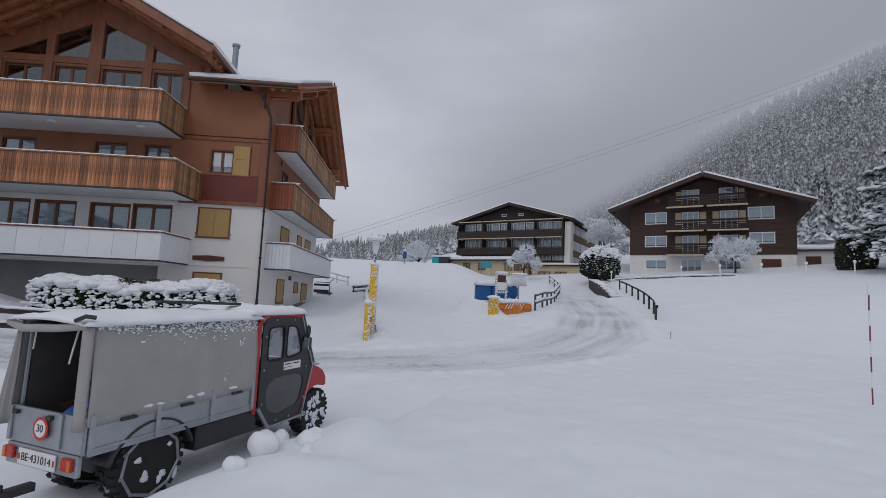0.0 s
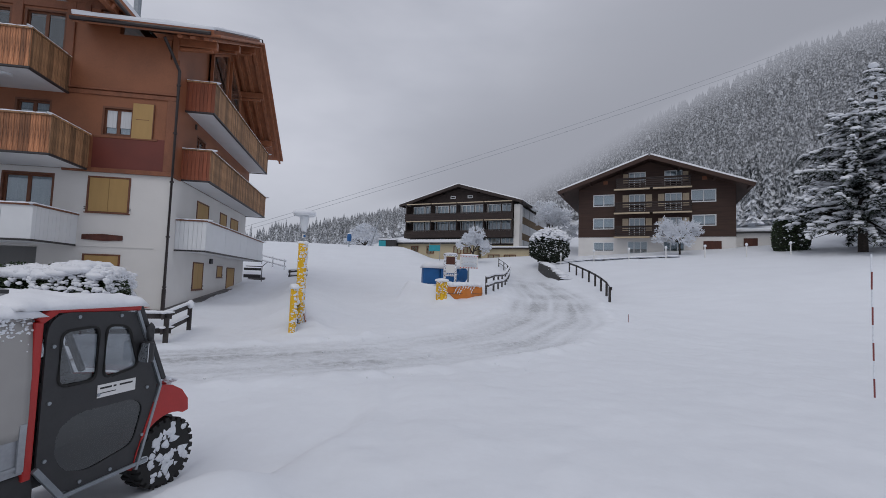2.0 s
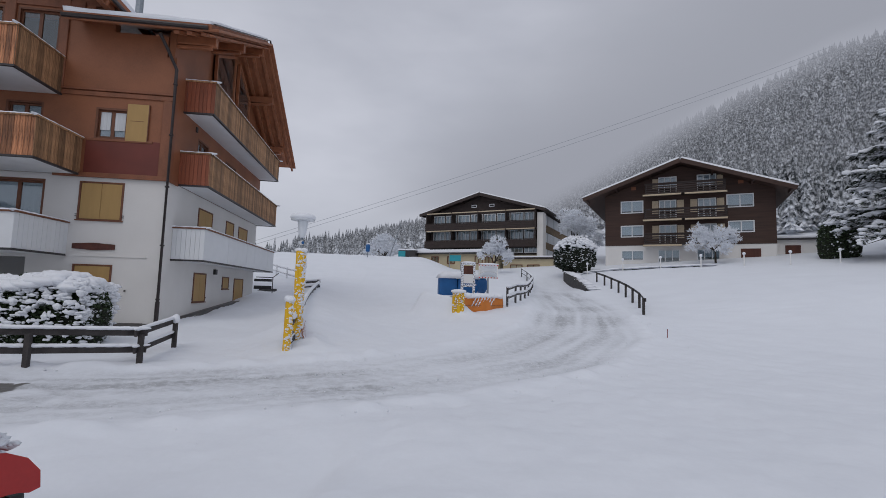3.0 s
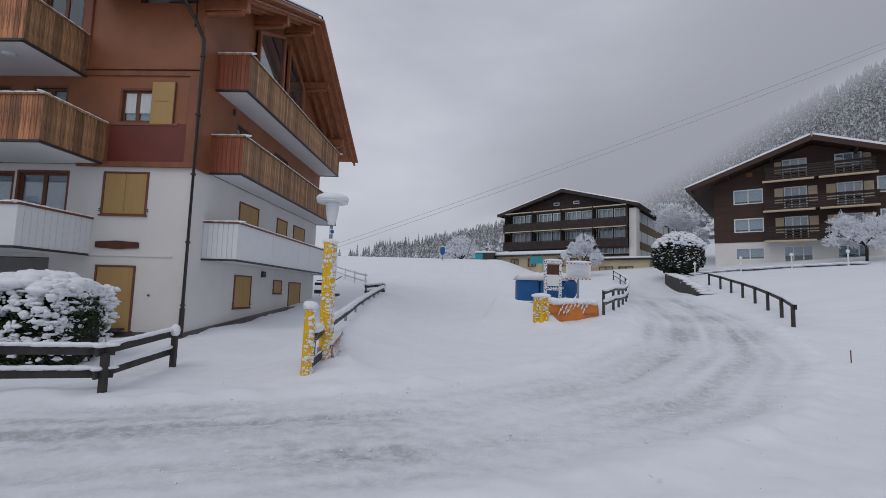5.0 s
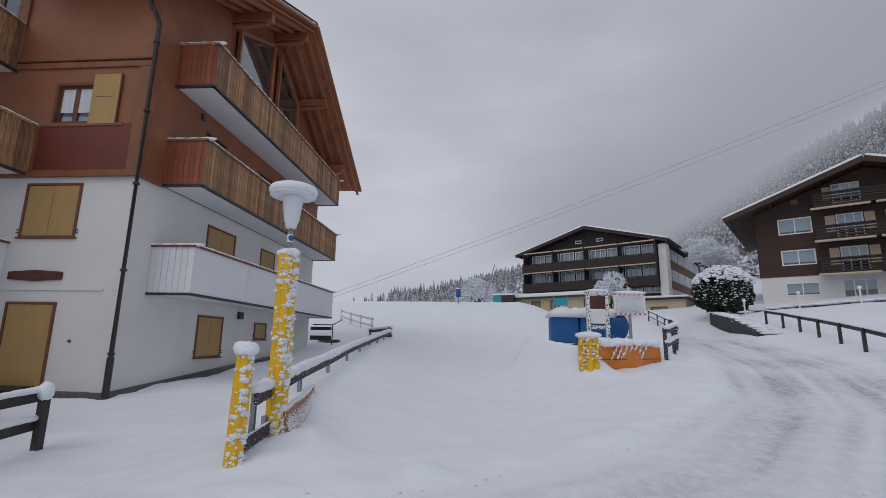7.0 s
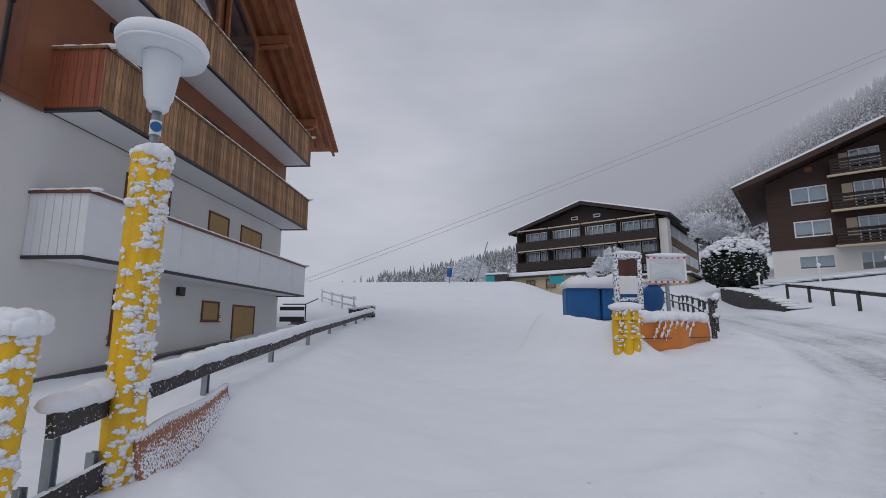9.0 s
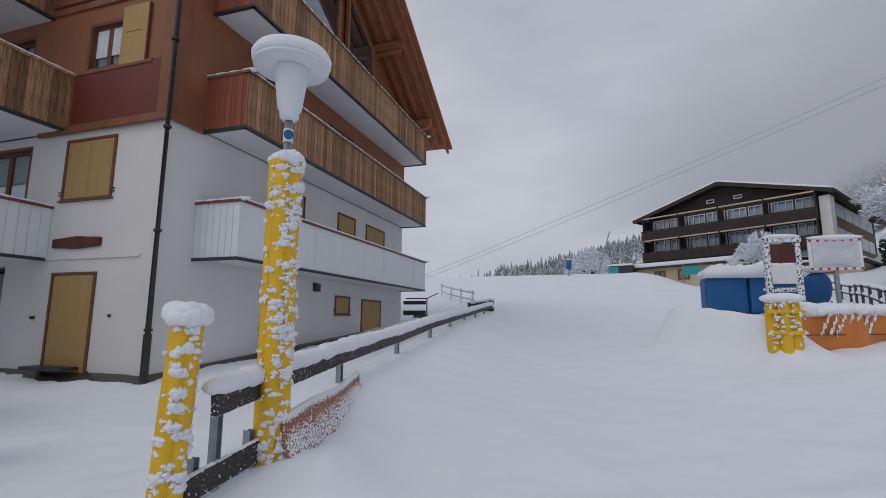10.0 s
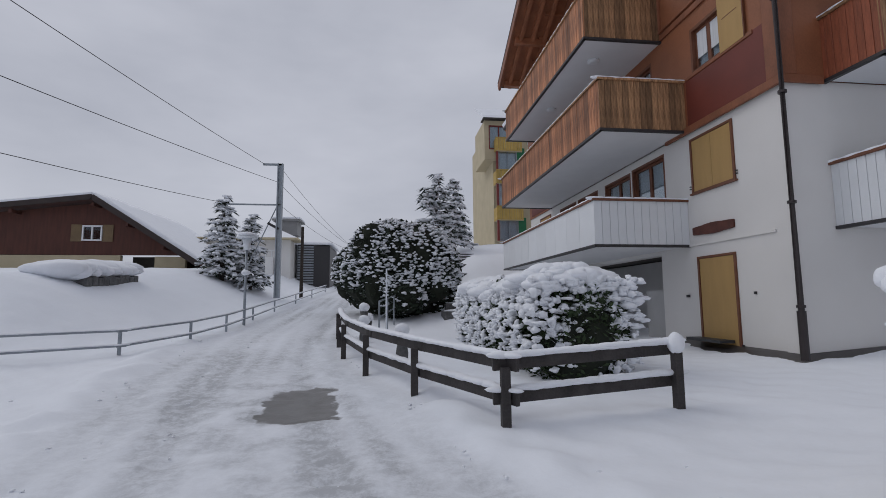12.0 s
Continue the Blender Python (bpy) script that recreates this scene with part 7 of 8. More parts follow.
def wheel(x, y, side, name, rad=0.33, wd=0.2, chain=False):
    wh = part(name, Soup().lathe([(rad * 0.62, -wd / 2), (rad * 0.93, -wd / 2), (rad, -wd / 3), (rad, wd / 3), (rad * 0.93, wd / 2), (rad * 0.62, wd / 2)], (0, 0, 0), 28), M_RUBBER, tk, "black lugged tyre")
    wh.matrix_basis = pose(x, y, rad + 0.0, 0, 90, 0)
    lug = Soup()
    for i in range(26):
        a = 6.283 * i / 26
        for sx in (-1, 1):
            c, d = math.cos(a + sx * 0.05), math.sin(a + sx * 0.05)
            lug.beam((rad * 0.97 * c, rad * 0.97 * d, sx * wd * 0.1), (rad * 0.985 * c, rad * 0.985 * d, sx * wd * 0.52), 0.04, 0.035, (c, d, 0))
    part("tread", lug, M_RUBBER, wh, kind="stuff")
    part("rim", Soup().lathe([(rad * 0.62, -wd * 0.3), (rad * 0.62, wd * 0.3), (rad * 0.3, wd * 0.2), (rad * 0.12, wd * 0.32)], (0, 0, 0), 20), M_STEEL, wh, "grey steel rim", smooth=True)
    if chain:
        ch = Soup()
        for i in range(9):
            a0, a1 = 6.283 * i / 9, 6.283 * (i + 0.5) / 9
            for p, q in (((a0, wd * 0.56), (a1, 0.0)), ((a1, 0.0), (a0, -wd * 0.56)), ((a0, wd * 0.56), (a0 + 0.698, wd * 0.56))):
                k0, k1 = (1.04 if abs(p[1]) < 0.01 else 0.85), (1.04 if abs(q[1]) < 0.01 else 0.85)
                ch.cyl((rad * k0 * math.cos(p[0]), rad * k0 * math.sin(p[0]), p[1]), (rad * k1 * math.cos(q[0]), rad * k1 * math.sin(q[0]), q[1]), 0.014, 0.014, 6)
        part("snow_chain", ch, M_STEEL, wh, "snow chain")
    sw = Soup()
    r4 = random.Random(int(100 * y))
    for i in range(9 if chain else 26):
        a = r4.uniform(0, 6.28)
        q = rad * r4.uniform(0.2, 0.95)
        sw.blob((q * math.cos(a), q * math.sin(a), side * wd * 0.5), r4.uniform(0.02, 0.05), r4.uniform(0.02, 0.045), 0.014, 0.4)
    for i in range(0 if chain else 26):
        a, q = r4.uniform(0, 6.28), rad * 0.62 * math.sqrt(r4.random())
        sw.blob((q * math.cos(a), q * math.sin(a), side * wd * 0.36), r4.uniform(0.05, 0.08), r4.uniform(0.05, 0.08), 0.03, 0.35)
    part("wheel_snow", sw, M_SNOW_WET, wh, "snow packed on the wheel", smooth=True, kind="stuff")
    return wh


wheel(-0.14, 0.62, 1, "wheel", 0.34, 0.22, True)
wheel(-W + 0.14, 0.62, -1, "wheel", 0.34, 0.22, True)
wheel(-0.1, BED + 1.23, 1, "wheel", 0.3, 0.2)
wheel(-W + 0.1, BED + 1.23, -1, "wheel", 0.3, 0.2)
s = cloth(lambda u, t: (0.01 - 0.24 * t, 0.62 + 0.42 * math.cos(math.pi * (0.08 + 0.84 * u)), 0.32 + 0.40 * math.sin(math.pi * (0.08 + 0.84 * u))), 18, 3)
fd = part("rear_mudguard", s, M_BLACK, tk, "black plastic mudguard", smooth=True)
fd.modifiers.new("solid", "SOLIDIFY").thickness = 0.02
# cab: y from BED+0.03 to about BED+1.35
C0 = BED + 0.05
s = Soup()
ring = [(C0 - 0.02, 0.5), (C0 - 0.02, 1.58), (C0 + 0.1, 1.665), (C0 + 0.8, 1.65), (C0 + 1.1, 0.98)]
for (ya, za), (yb, zb) in zip(ring[:-2], ring[1:-1]):
    for x in (-0.025, -W + 0.025):
        s.beam((x, ya, za), (x, yb, zb), 0.06, 0.06, (1, 0, 0))
each("cab_pillar", s, M_RED, tk, "red cab frame", bevel=0.012)
part("cab_back", Soup().box(-W + 0.02, C0 - 0.05, 0.62, -0.02, C0 - 0.01, 1.05), M_RED, tk)
for x in (-0.025, -W + 0.025):
    part("front_pillar", Soup().beam((x, ring[-2][0], ring[-2][1]), (x, ring[-1][0], ring[-1][1]), 0.05, 0.05, (1, 0, 0)), M_BLACK, tk, bevel=0.01)
part("cab_roof", cloth(lambda u, t: (-W * t + (0.03 if t < 0.5 else -0.03) * (1 - abs(2 * t - 1)), C0 - 0.05 + 0.95 * u, 1.665 + 0.03 * math.sin(math.pi * t) - 0.03 * u), 8, 8), M_RED, tk, "red cab roof", smooth=True)
s = Soup().sheet(-W - 0.03, 0.035, C0 - 0.2, C0 + 0.86, 1.665, 0.1, 30, 26, 7.7)
part("roof_snow", s, M_SNOW, tk, "snow on the cab roof", smooth=True)
def rounded(pts, rad, n=4):
    """An outline with its corners rounded off."""
    out = []
    for k, p in enumerate(pts):
        p, a, b = Vector(p), Vector(pts[k - 1]), Vector(pts[(k + 1) % len(pts)])
        ra, rb = min(rad, 0.45 * (a - p).length), min(rad, 0.45 * (b - p).length)
        p0, p1 = p + (a - p).normalized() * ra, p + (b - p).normalized() * rb
        for i in range(n + 1):
            t = i / n
            out.append(tuple(p0 * (1 - t) ** 2 + p * 2 * t * (1 - t) + p1 * t * t))
    return out


for side, x in ((1, 0.0), (-1, -W)):
    o = [(x, C0 + 0.03, 0.5), (x, C0 + 0.03, 1.55), (x, C0 + 0.12, 1.64), (x, C0 + 0.72, 1.62), (x, C0 + 0.8, 1.56), (x, C0 + 1.02, 0.95), (x, C0 + 0.91, 0.5), (x, C0 + 0.83, 0.3), (x, C0 + 0.22, 0.32)]
    win1 = [(x, C0 + 0.13, 1.1), (x, C0 + 0.13, 1.5), (x, C0 + 0.42, 1.52), (x, C0 + 0.42, 1.1)]
    win2 = [(x, C0 + 0.48, 1.1), (x, C0 + 0.48, 1.52), (x, C0 + 0.68, 1.5), (x, C0 + 0.8, 1.15)]
    win3 = [(x, C0 + 0.14, 0.62), (x, C0 + 0.16, 0.8), (x, C0 + 0.3, 0.88), (x, C0 + 0.78, 0.88), (x, C0 + 0.88, 0.8), (x, C0 + 0.8, 0.5), (x, C0 + 0.4, 0.42), (x, C0 + 0.22, 0.48)]
    o, win1, win2, win3 = rounded(o, 0.09), rounded(win1, 0.07), rounded(win2, 0.07), rounded(win3, 0.08)
    bm2 = bmesh.new()
    loops = []
    for pts in (o, win1, win2, win3):
        vs = [bm2.verts.new(p) for p in pts]
        loops += [bm2.edges.new((vs[i], vs[(i + 1) % len(vs)])) for i in range(len(vs))]
    bmesh.ops.triangle_fill(bm2, use_beauty=True, use_dissolve=False, edges=loops)
    keep = Soup()
    bm2.verts.index_update()
    keep.add([tuple(q.co) for q in bm2.verts], [tuple(q.index for q in fc.verts) for fc in bm2.faces])
    bm2.free()
    dr = part("cab_door", keep, M_BLACK, tk, "black soft cab door with clear plastic windows")
    sd_ = dr.modifiers.new("solid", "SOLIDIFY")
    sd_.thickness, sd_.offset = 0.02, 0
    for pts in (win1, win2, win3):
        part("door_window", Soup().prism(pts, (-0.006, 0, 0)), M_PLEXI if pts is not win3 else M_PLEXI_DARK, dr, "scratched clear plastic window")
    for pts in (win1, win2):
        rim = Soup().tube([(p[0] + side * 0.012, p[1], p[2]) for p in pts + pts[:1]], 0.011, 6)
        part("window_seal", rim, M_RUBBER, dr, smooth=True)
    rv = Soup()
    for y, z in ((C0 + 0.08, 0.6), (C0 + 0.08, 1.0), (C0 + 0.08, 1.4), (C0 + 0.25, 1.6), (C0 + 0.6, 1.59), (C0 + 0.9, 0.95), (C0 + 0.88, 0.55), (C0 + 0.6, 0.36), (C0 + 0.35, 0.36), (C0 + 0.45, 0.98)):
        rv.cyl((x + side * 0.01, y, z), (x + side * 0.02, y, z), 0.014, 0.014, 8)
    each("rivet", rv, M_STEEL, dr)
    part("door_sill", Soup().beam((x + side * 0.01, C0 + 0.22, 0.3), (x + side * 0.01, C0 + 0.95, 0.32), 0.03, 0.03).beam((x + side * 0.01, C0 + 0.02, 0.56), (x + side * 0.01, C0 + 0.22, 0.3), 0.03, 0.04), M_STEEL, dr)
    part("door_edge", Soup().beam((x + side * 0.012, C0 + 0.75, 1.62), (x + side * 0.012, C0 + 1.04, 0.95), 0.025, 0.03, (1, 0, 0)).beam((x + side * 0.012, C0 + 1.04, 0.95), (x + side * 0.012, C0 + 0.84, 0.27), 0.025, 0.03, (1, 0, 0)), M_STEEL, dr)
    mi = part("wing_mirror", Soup().box(x + side * 0.02, C0 + 0.78, 1.18, x + side * 0.14, C0 + 0.84, 1.36), M_BLACK, tk, "black wing mirror", bevel=0.025)
    part("mirror_arm", Soup().tube([(x, C0 + 0.86, 1.28), (x + side * 0.12, C0 + 0.82, 1.27)], 0.014, 8).blob((x + side * 0.04, C0 + 0.87, 1.42), 0.03, 0.035, 0.09, 0.2), M_BLACK, mi)
    part("mirror_glass", Soup().box(x + side * 0.03, C0 + 0.772, 1.19, x + side * 0.13, C0 + 0.78, 1.35), M_MIRROR, mi)
lb = part("door_sticker", Soup().box(0.011, C0 + 0.44, 0.955, 0.014, C0 + 0.78, 1.055), M_SIGNW, tk, "white company sticker on the door")
s = Soup()
for u0, u1, z in ((0.46, 0.56, 1.02), (0.575, 0.6, 1.02), (0.63, 0.75, 1.02), (0.46, 0.6, 0.985)):
    s.box(0.014, C0 + u0, z, 0.0155, C0 + u1, z + (0.014 if z > 1 else 0.007))
each("sticker_bar", s, M_INK, lb)
# dash, seat, wheel seen through the windows
part("seat", Soup().box(-W + 0.12, C0 + 0.08, 0.6, -0.12, C0 + 0.5, 0.8).box(-W + 0.12, C0 + 0.06, 0.8, -0.12, C0 + 0.18, 1.12), M_BLACK, tk, bevel=0.05)
part("dash", Soup().box(-W + 0.06, C0 + 0.78, 0.6, -0.06, C0 + 1.0, 0.98), M_BLACK, tk, bevel=0.03)
ws = part("windscreen", Soup().prism([(-0.06, C0 + 0.79, 1.66), (-W + 0.06, C0 + 0.79, 1.66), (-W + 0.06, C0 + 1.07, 1.02), (-0.06, C0 + 1.07, 1.02)], (0, 0.006, 0.002)), M_PLEXI, tk, "windscreen")
# red bonnet and wing
bon = cloth(lambda u, t: (-0.04 - (W - 0.08) * t, C0 + 1.0 + 0.3 * u, 0.98 - 0.16 * u ** 2 + 0.03 * math.sin(math.pi * t)), 8, 10)
bo = part("bonnet", bon, M_RED, tk, "short red bonnet", smooth=True)
bo.modifiers.new("solid", "SOLIDIFY").thickness = 0.02
for x0, x1 in ((-0.24, 0.02), (-W - 0.02, -W + 0.24)):
    pw = [(x0, C0 + 1.05, 0.94), (x0, C0 + 1.18, 0.915), (x0, C0 + 1.3, 0.85), (x0, C0 + 1.38, 0.75), (x0, C0 + 1.39, 0.64)]
    for k in range(12):
        a = radians(66 + 112 * k / 11)
        pw.append((x0, C0 + 1.18 + 0.36 * math.cos(a), 0.3 + 0.36 * math.sin(a)))
    pw += [(x0, C0 + 0.8, 0.27), (x0, C0 + 0.87, 0.5), (x0, C0 + 0.99, 0.82)]
    part("front_wing", Soup().prism(pw, (x1 - x0, 0, 0)), M_RED, tk, "red front wing", bevel=0.015)
part("grille", Soup().box(-W + 0.3, C0 + 1.1, 0.45, -0.3, C0 + 1.28, 0.85), M_BLACK, tk, bevel=0.04)
s = Soup()
for i in range(30):
    s.blob((-0.02 - r3.random() * 0.25, C0 + 1.0 + r3.random() * 0.3, 0.99 - 0.1 * r3.random()), r3.uniform(0.02, 0.07), r3.uniform(0.02, 0.06), 0.02, 0.35)
part("wing_snow", s, M_SNOW_WET, tk, "wet snow on the bonnet", smooth=True, kind="stuff")
# tumbled snow beside it
s = Soup()
m_t = pose(TRUCK_X, TRUCK_Y, 0, 0, 0, TH)
for x, y, q in ((0.67, 1.32, 0.165), (0.5, 1.75, 0.12), (0.62, 2.15, 0.1), (0.85, 2.3, 0.1), (0.9, 1.75, 0.12), (1.1, 1.45, 0.11), (0.8, 2.0, 0.09), (0.75, 0.85, 0.1)):
    p = m_t @ Vector((x, y, 0))
    s.blob((p.x, p.y, gz(p.x, p.y) + q * 0.45), q, q * 0.9, q * 0.85, 0.2, True)
lone("snow_clods", s, M_SNOW, "rounded clods of cleared snow beside the transporter", "snow", smooth=True, kind="stuff")

# crumbs of broken snow along the wheel tracks
s, r5 = Soup(), random.Random(91)
for _ in range(800):
    k = r5.randrange(3, len(ROAD) - 7)
    t = r5.random()
    ax, ay, bx, by = *ROAD[k], *ROAD[k + 1]
    w = math.hypot(bx - ax, by - ay)
    o = r5.choice((-1, 1)) * abs(r5.gauss(1.5, 0.9))
    x, y = ax + (bx - ax) * t - (by - ay) / w * o, ay + (by - ay) * t + (bx - ax) / w * o
    q = r5.uniform(0.005, 0.017)
    if abs(x + 6.0) < 1.4 and abs(y - 12.75) < 1.0:
        continue
    s.blob((x, y, gz(x, y) - (0.07 if abs(o) < 1.7 else 0.0) + q * 0.3), q * r5.uniform(1, 1.7), q * r5.uniform(0.8, 1.4), q * 0.8, 0.6, False, r5.uniform(0, 3))
lone("snow_crumbs", s, M_SNOW, "crumbs of broken snow along the wheel tracks", "snow", smooth=True, kind="stuff")

# ---- along the street ----
def street_lamp(x, y, h, label):
    l2 = thing("street_lamp", on(x, y), label, "street lamp")
    part("pole", Soup().cyl((0, 0, -0.4), (0, 0, h - 0.5), 0.05, 0.04, 12), M_STEEL, l2, smooth=True)
    part("shade_body", Soup().lathe([(0.07, 0), (0.1, 0.05), (0.17, 0.42)], (0, 0, h - 0.55), 20), M_LAMP, l2, smooth=True)
    part("shade_disc", Soup().lathe([(0.17, 0), (0.36, 0.0), (0.36, 0.05), (0.1, 0.1)], (0, 0, h - 0.13), 24), M_LAMP, l2, smooth=True)
    part("shade_snow", Soup().blob((0, 0, h + 0.0), 0.36, 0.36, 0.1, 0.08, True), M_SNOW, l2, smooth=True)
    part("bracket_snow", Soup().blob((0, 0, h * 0.58), 0.2, 0.14, 0.11, 0.2), M_SNOW, l2, smooth=True)
    return l2


street_lamp(-16.7, 8.95, 3.2, "street lamp with a round shade under snow")
# utility pole with wires
up = thing("utility_pole", on(-24.6, 8.3, 0, 0.9), "steel utility pole with overhead wires", "utility pole")
pz = gz(-24.6, 8.6)
part("mast", Soup().box(-0.13, -0.14, -0.5, 0.13, -0.08, 6.6).box(-0.13, 0.08, -0.5, 0.13, 0.14, 6.6).box(-0.05, -0.08, -0.5, 0.05, 0.08, 6.6), M_STEEL, up, "grey lattice mast")
each("crossarm", Soup().box(-0.05, -0.9, 6.5, 0.05, 0.1, 6.6).box(-0.05, -2.6, 4.35, 0.05, 0.1, 4.42), M_STEEL, up)
part("brace", Soup().tube([(0.3, -1.9, 0.0), (0.0, 0.0, 4.6)], 0.03, 6), M_STEEL, up)
part("switch_box", Soup().box(0.1, -0.55, 0.7, 0.4, -0.15, 1.6), M_SIGNW, up, "snowy switch box", bevel=0.04)
part("bracket", Soup().beam((0.0, 0.0, 3.1), (0.1, -0.55, 3.4), 0.12, 0.12), M_DARK, up)
for i, (y0, z0, ex, ey, ez) in enumerate(((-0.8, 6.55, 34.0, -8.0, 8.0), (-0.1, 5.6, 34.0, -9.5, 4.6), (-2.5, 4.4, 34.0, -9.0, 2.4))):
    pts = []
    for k in range(15):
        t = k / 14
        pts.append((ex * t, y0 + (ey - y0) * t, z0 + (ez - z0) * t - 1.6 * t * (1 - t)))
    part("wire", Soup().tube(pts, 0.012, 5), M_DARK, up, "black overhead wire")
for i, (z0, ey, ez) in enumerate(((6.4, 2.4, 3.2), (5.5, 2.6, 3.0), (4.4, 2.2, 2.8))):
    pts = [(-16.0 * k / 10, ey * k / 10, z0 + (ez + 1.0 - z0) * k / 10 - 1.0 * (k / 10) * (1 - k / 10)) for k in range(11)]
    part("wire", Soup().tube(pts, 0.01, 5), M_DARK, up)
u2 = thing("wooden_pole", on(-30.5, 8.5), "plain wooden pole carrying wires", "utility pole")
part("shaft", Soup().cyl((0, 0, -0.4), (0, 0, 4.6), 0.12, 0.09, 10), M_BARK, u2)
# red-brown barn house on the bank
HD = pose(-32.0, -11.3, 0.25, 0, 0, 90)


hD = thing("barn_house", HD, "red-brown boarded house under a snowy roof", "house")
gable = [(-2.5, 4.6), (-2.5, 6.9), (6.7, 8.0), (12.0, 4.6)]
part("upper_wall", Soup().prism([(u, 0.0, z) for u, z in gable], (0, 0.3, 0)), M_BARN, hD, "red-brown boarded gable")
part("base_wall", Soup().box(-2.5, 0.03, 1.5, 8.1, 0.33, 4.58), M_CREAM, hD, "cream plastered base")
part("base_wall", Soup().prism([(10.2, 0.03, 1.5), (12.1, 0.03, 1.5), (12.1, 0.03, 4.5), (10.2, 0.03, 4.5)], (0, 0.3, 0)), M_CREAM, hD, "cream plastered corner")
# porch shade is painted: back wall in the dark room colour
part("porch_back", Soup().box(8.1, 1.6, 1.5, 10.2, 1.7, 4.6), M_ROOM, hD, "porch back wall with the shade in its colour")
part("side_wall", Soup().box(11.8, 0.33, 1.5, 12.1, 11.0, 4.5), M_BARN, hD)
local_window(hD, 5.76, 6.96, 5.5, 6.5, -0.06, M_WFRAME, 1, 0.3)
for u in (5.1, 7.0):
    part("shutter", Soup().box(u, -0.06, 5.45, u + 0.62, -0.01, 6.55), M_SIDEBOARD, hD, "brown shutter folded open")
for lo, hi in (((13.3, 3.85), (6.7, 8.15)), ((-3.4, 6.95), (6.7, 8.15))):
    wp = [tuple(HD @ Vector(p)) for p in ((lo[0], -0.9, lo[1]), (lo[0], 12.0, lo[1]), (hi[0], 12.0, hi[1]), (hi[0], -0.9, hi[1]))]
    roof_slab(hD, *(wp if lo[0] > 5 else (wp[1], wp[0], wp[3], wp[2])), 0.2, 0.22, M_BARN)
    part("bargeboard", Soup().beam((lo[0], -0.95, lo[1] + 0.05), (hi[0], -0.95, hi[1] + 0.05), 0.07, 0.34), M_CHALET_B, hD)
for u, z in ((11.0, 5.0), (8.8, 6.45), (6.7, 7.75), (2.0, 7.25)):
    part("purlin", Soup().beam((u, -0.85, z), (u, 0.0, z), 0.18, 0.2), M_BARN, hD)
# pale villa and louvred building far along the street
HF = pose(-42.0, -2.0, 1.1, 0, 0, 90)
hF = thing("pale_villa", HF, "pale villa with a snowy hipped roof behind the spruces", "house")
part("wall", Soup().box(0, 0, 1.5, 7.5, 8, 6.2), M_PLASTER, hF)
part("roof", Soup().add([(-0.7, -0.7, 6.2), (8.2, -0.7, 6.2), (8.2, 8.7, 6.2), (-0.7, 8.7, 6.2), (2.6, 3.2, 7.9), (4.9, 3.2, 7.9), (4.9, 4.8, 7.9), (2.6, 4.8, 7.9)], [(0, 1, 5, 4), (1, 2, 6, 5), (2, 3, 7, 6), (3, 0, 4, 7), (4, 5, 6, 7), (3, 2, 1, 0)]), M_SNOW, hF, "snow-covered hipped roof")
part("eave", Soup().box(-0.75, -0.75, 6.05, 8.25, 8.75, 6.195), M_CREAM, hF)
for u in (0.9, 5.4):
    local_window(hF, u, u + 1.1, 3.6, 5.2, -0.05, M_WFRAME, 1, 0.3)
part("roof_hut", Soup().box(5.6, 2.6, 6.9, 7.6, 4.6, 8.2).box(5.3, 2.3, 8.2, 7.9, 4.9, 8.35), M_CONCRETE, hF)
part("roof_snow", Soup().box(5.32, 2.32, 8.354, 7.88, 4.88, 8.55), M_SNOW, hF, bevel=0.06)
hG = thing("louvred_building", pose(-44.0, 5.75, 0, 0, 0, 90), "dark building with a louvred screen", "building")
part("wall", Soup().box(1.5, 0, 1.0, 2.95, 6, 6.9), M_DARK, hG, bevel=0.01)
part("roof", Soup().box(-0.3, -0.2, 7.0, 3.2, 6.2, 7.2), M_SNOW, hG, bevel=0.04)
for k in range(22):
    part("louvre", Soup().box(0.0, 0, 1.7 + 0.24 * k, 1.48, 0.08, 1.83 + 0.24 * k), M_STEEL, hG)
part("screen_frame", Soup().box(0, 0.1, 1.0, 1.5, 0.3, 7.0), M_DARK, hG)
# yellow apartment house with green shutters up the steps
HE = pose(-36.5, 22.0, 2.2, 0, 0, 90)
hE = thing("yellow_apartment_house", HE, "cream apartment house with ochre balconies and green shutters", "house")
part("wall", Soup().box(0.72, 0.6, 0.5, 9, 10, 14.4), M_CREAM, hE)
part("oriel", Soup().wall("x", -0.12, 2.7, 11.35, 14.4, [(0.25, 1.95, 11.95, 14.0)], 0.0, 0.25).box(-0.12, 0.25, 11.35, 0.1, 4, 14.4).box(2.5, 0.25, 11.35, 2.7, 0.6, 14.4).box(-0.12, 0.0, 11.1, 2.7, 4, 11.35), M_CREAM, hE, "cream projecting oriel")
local_window(hE, 0.25, 1.95, 11.95, 14.0, 0.02, M_OXFRAME, 1, 0.9)
part("roof", Soup().prism([(-0.3, -0.5, 14.5), (2.75, -0.5, 14.5), (2.75, 3.0, 16.5), (-0.3, 3.0, 16.5)], (0, 0.2, 0.25)), M_SNOW, hE, "snowy roof slope")
part("roof", Soup().prism([(2.78, 0.3, 14.5), (9.3, 0.3, 14.5), (9.3, 4.0, 16.7), (2.78, 4.0, 16.7)], (0, 0.2, 0.25)), M_SNOW, hE, "snowy main roof")
part("eave", Soup().box(-0.3, -0.5, 14.41, 2.74, 0.6, 14.49), M_DARK, hE)
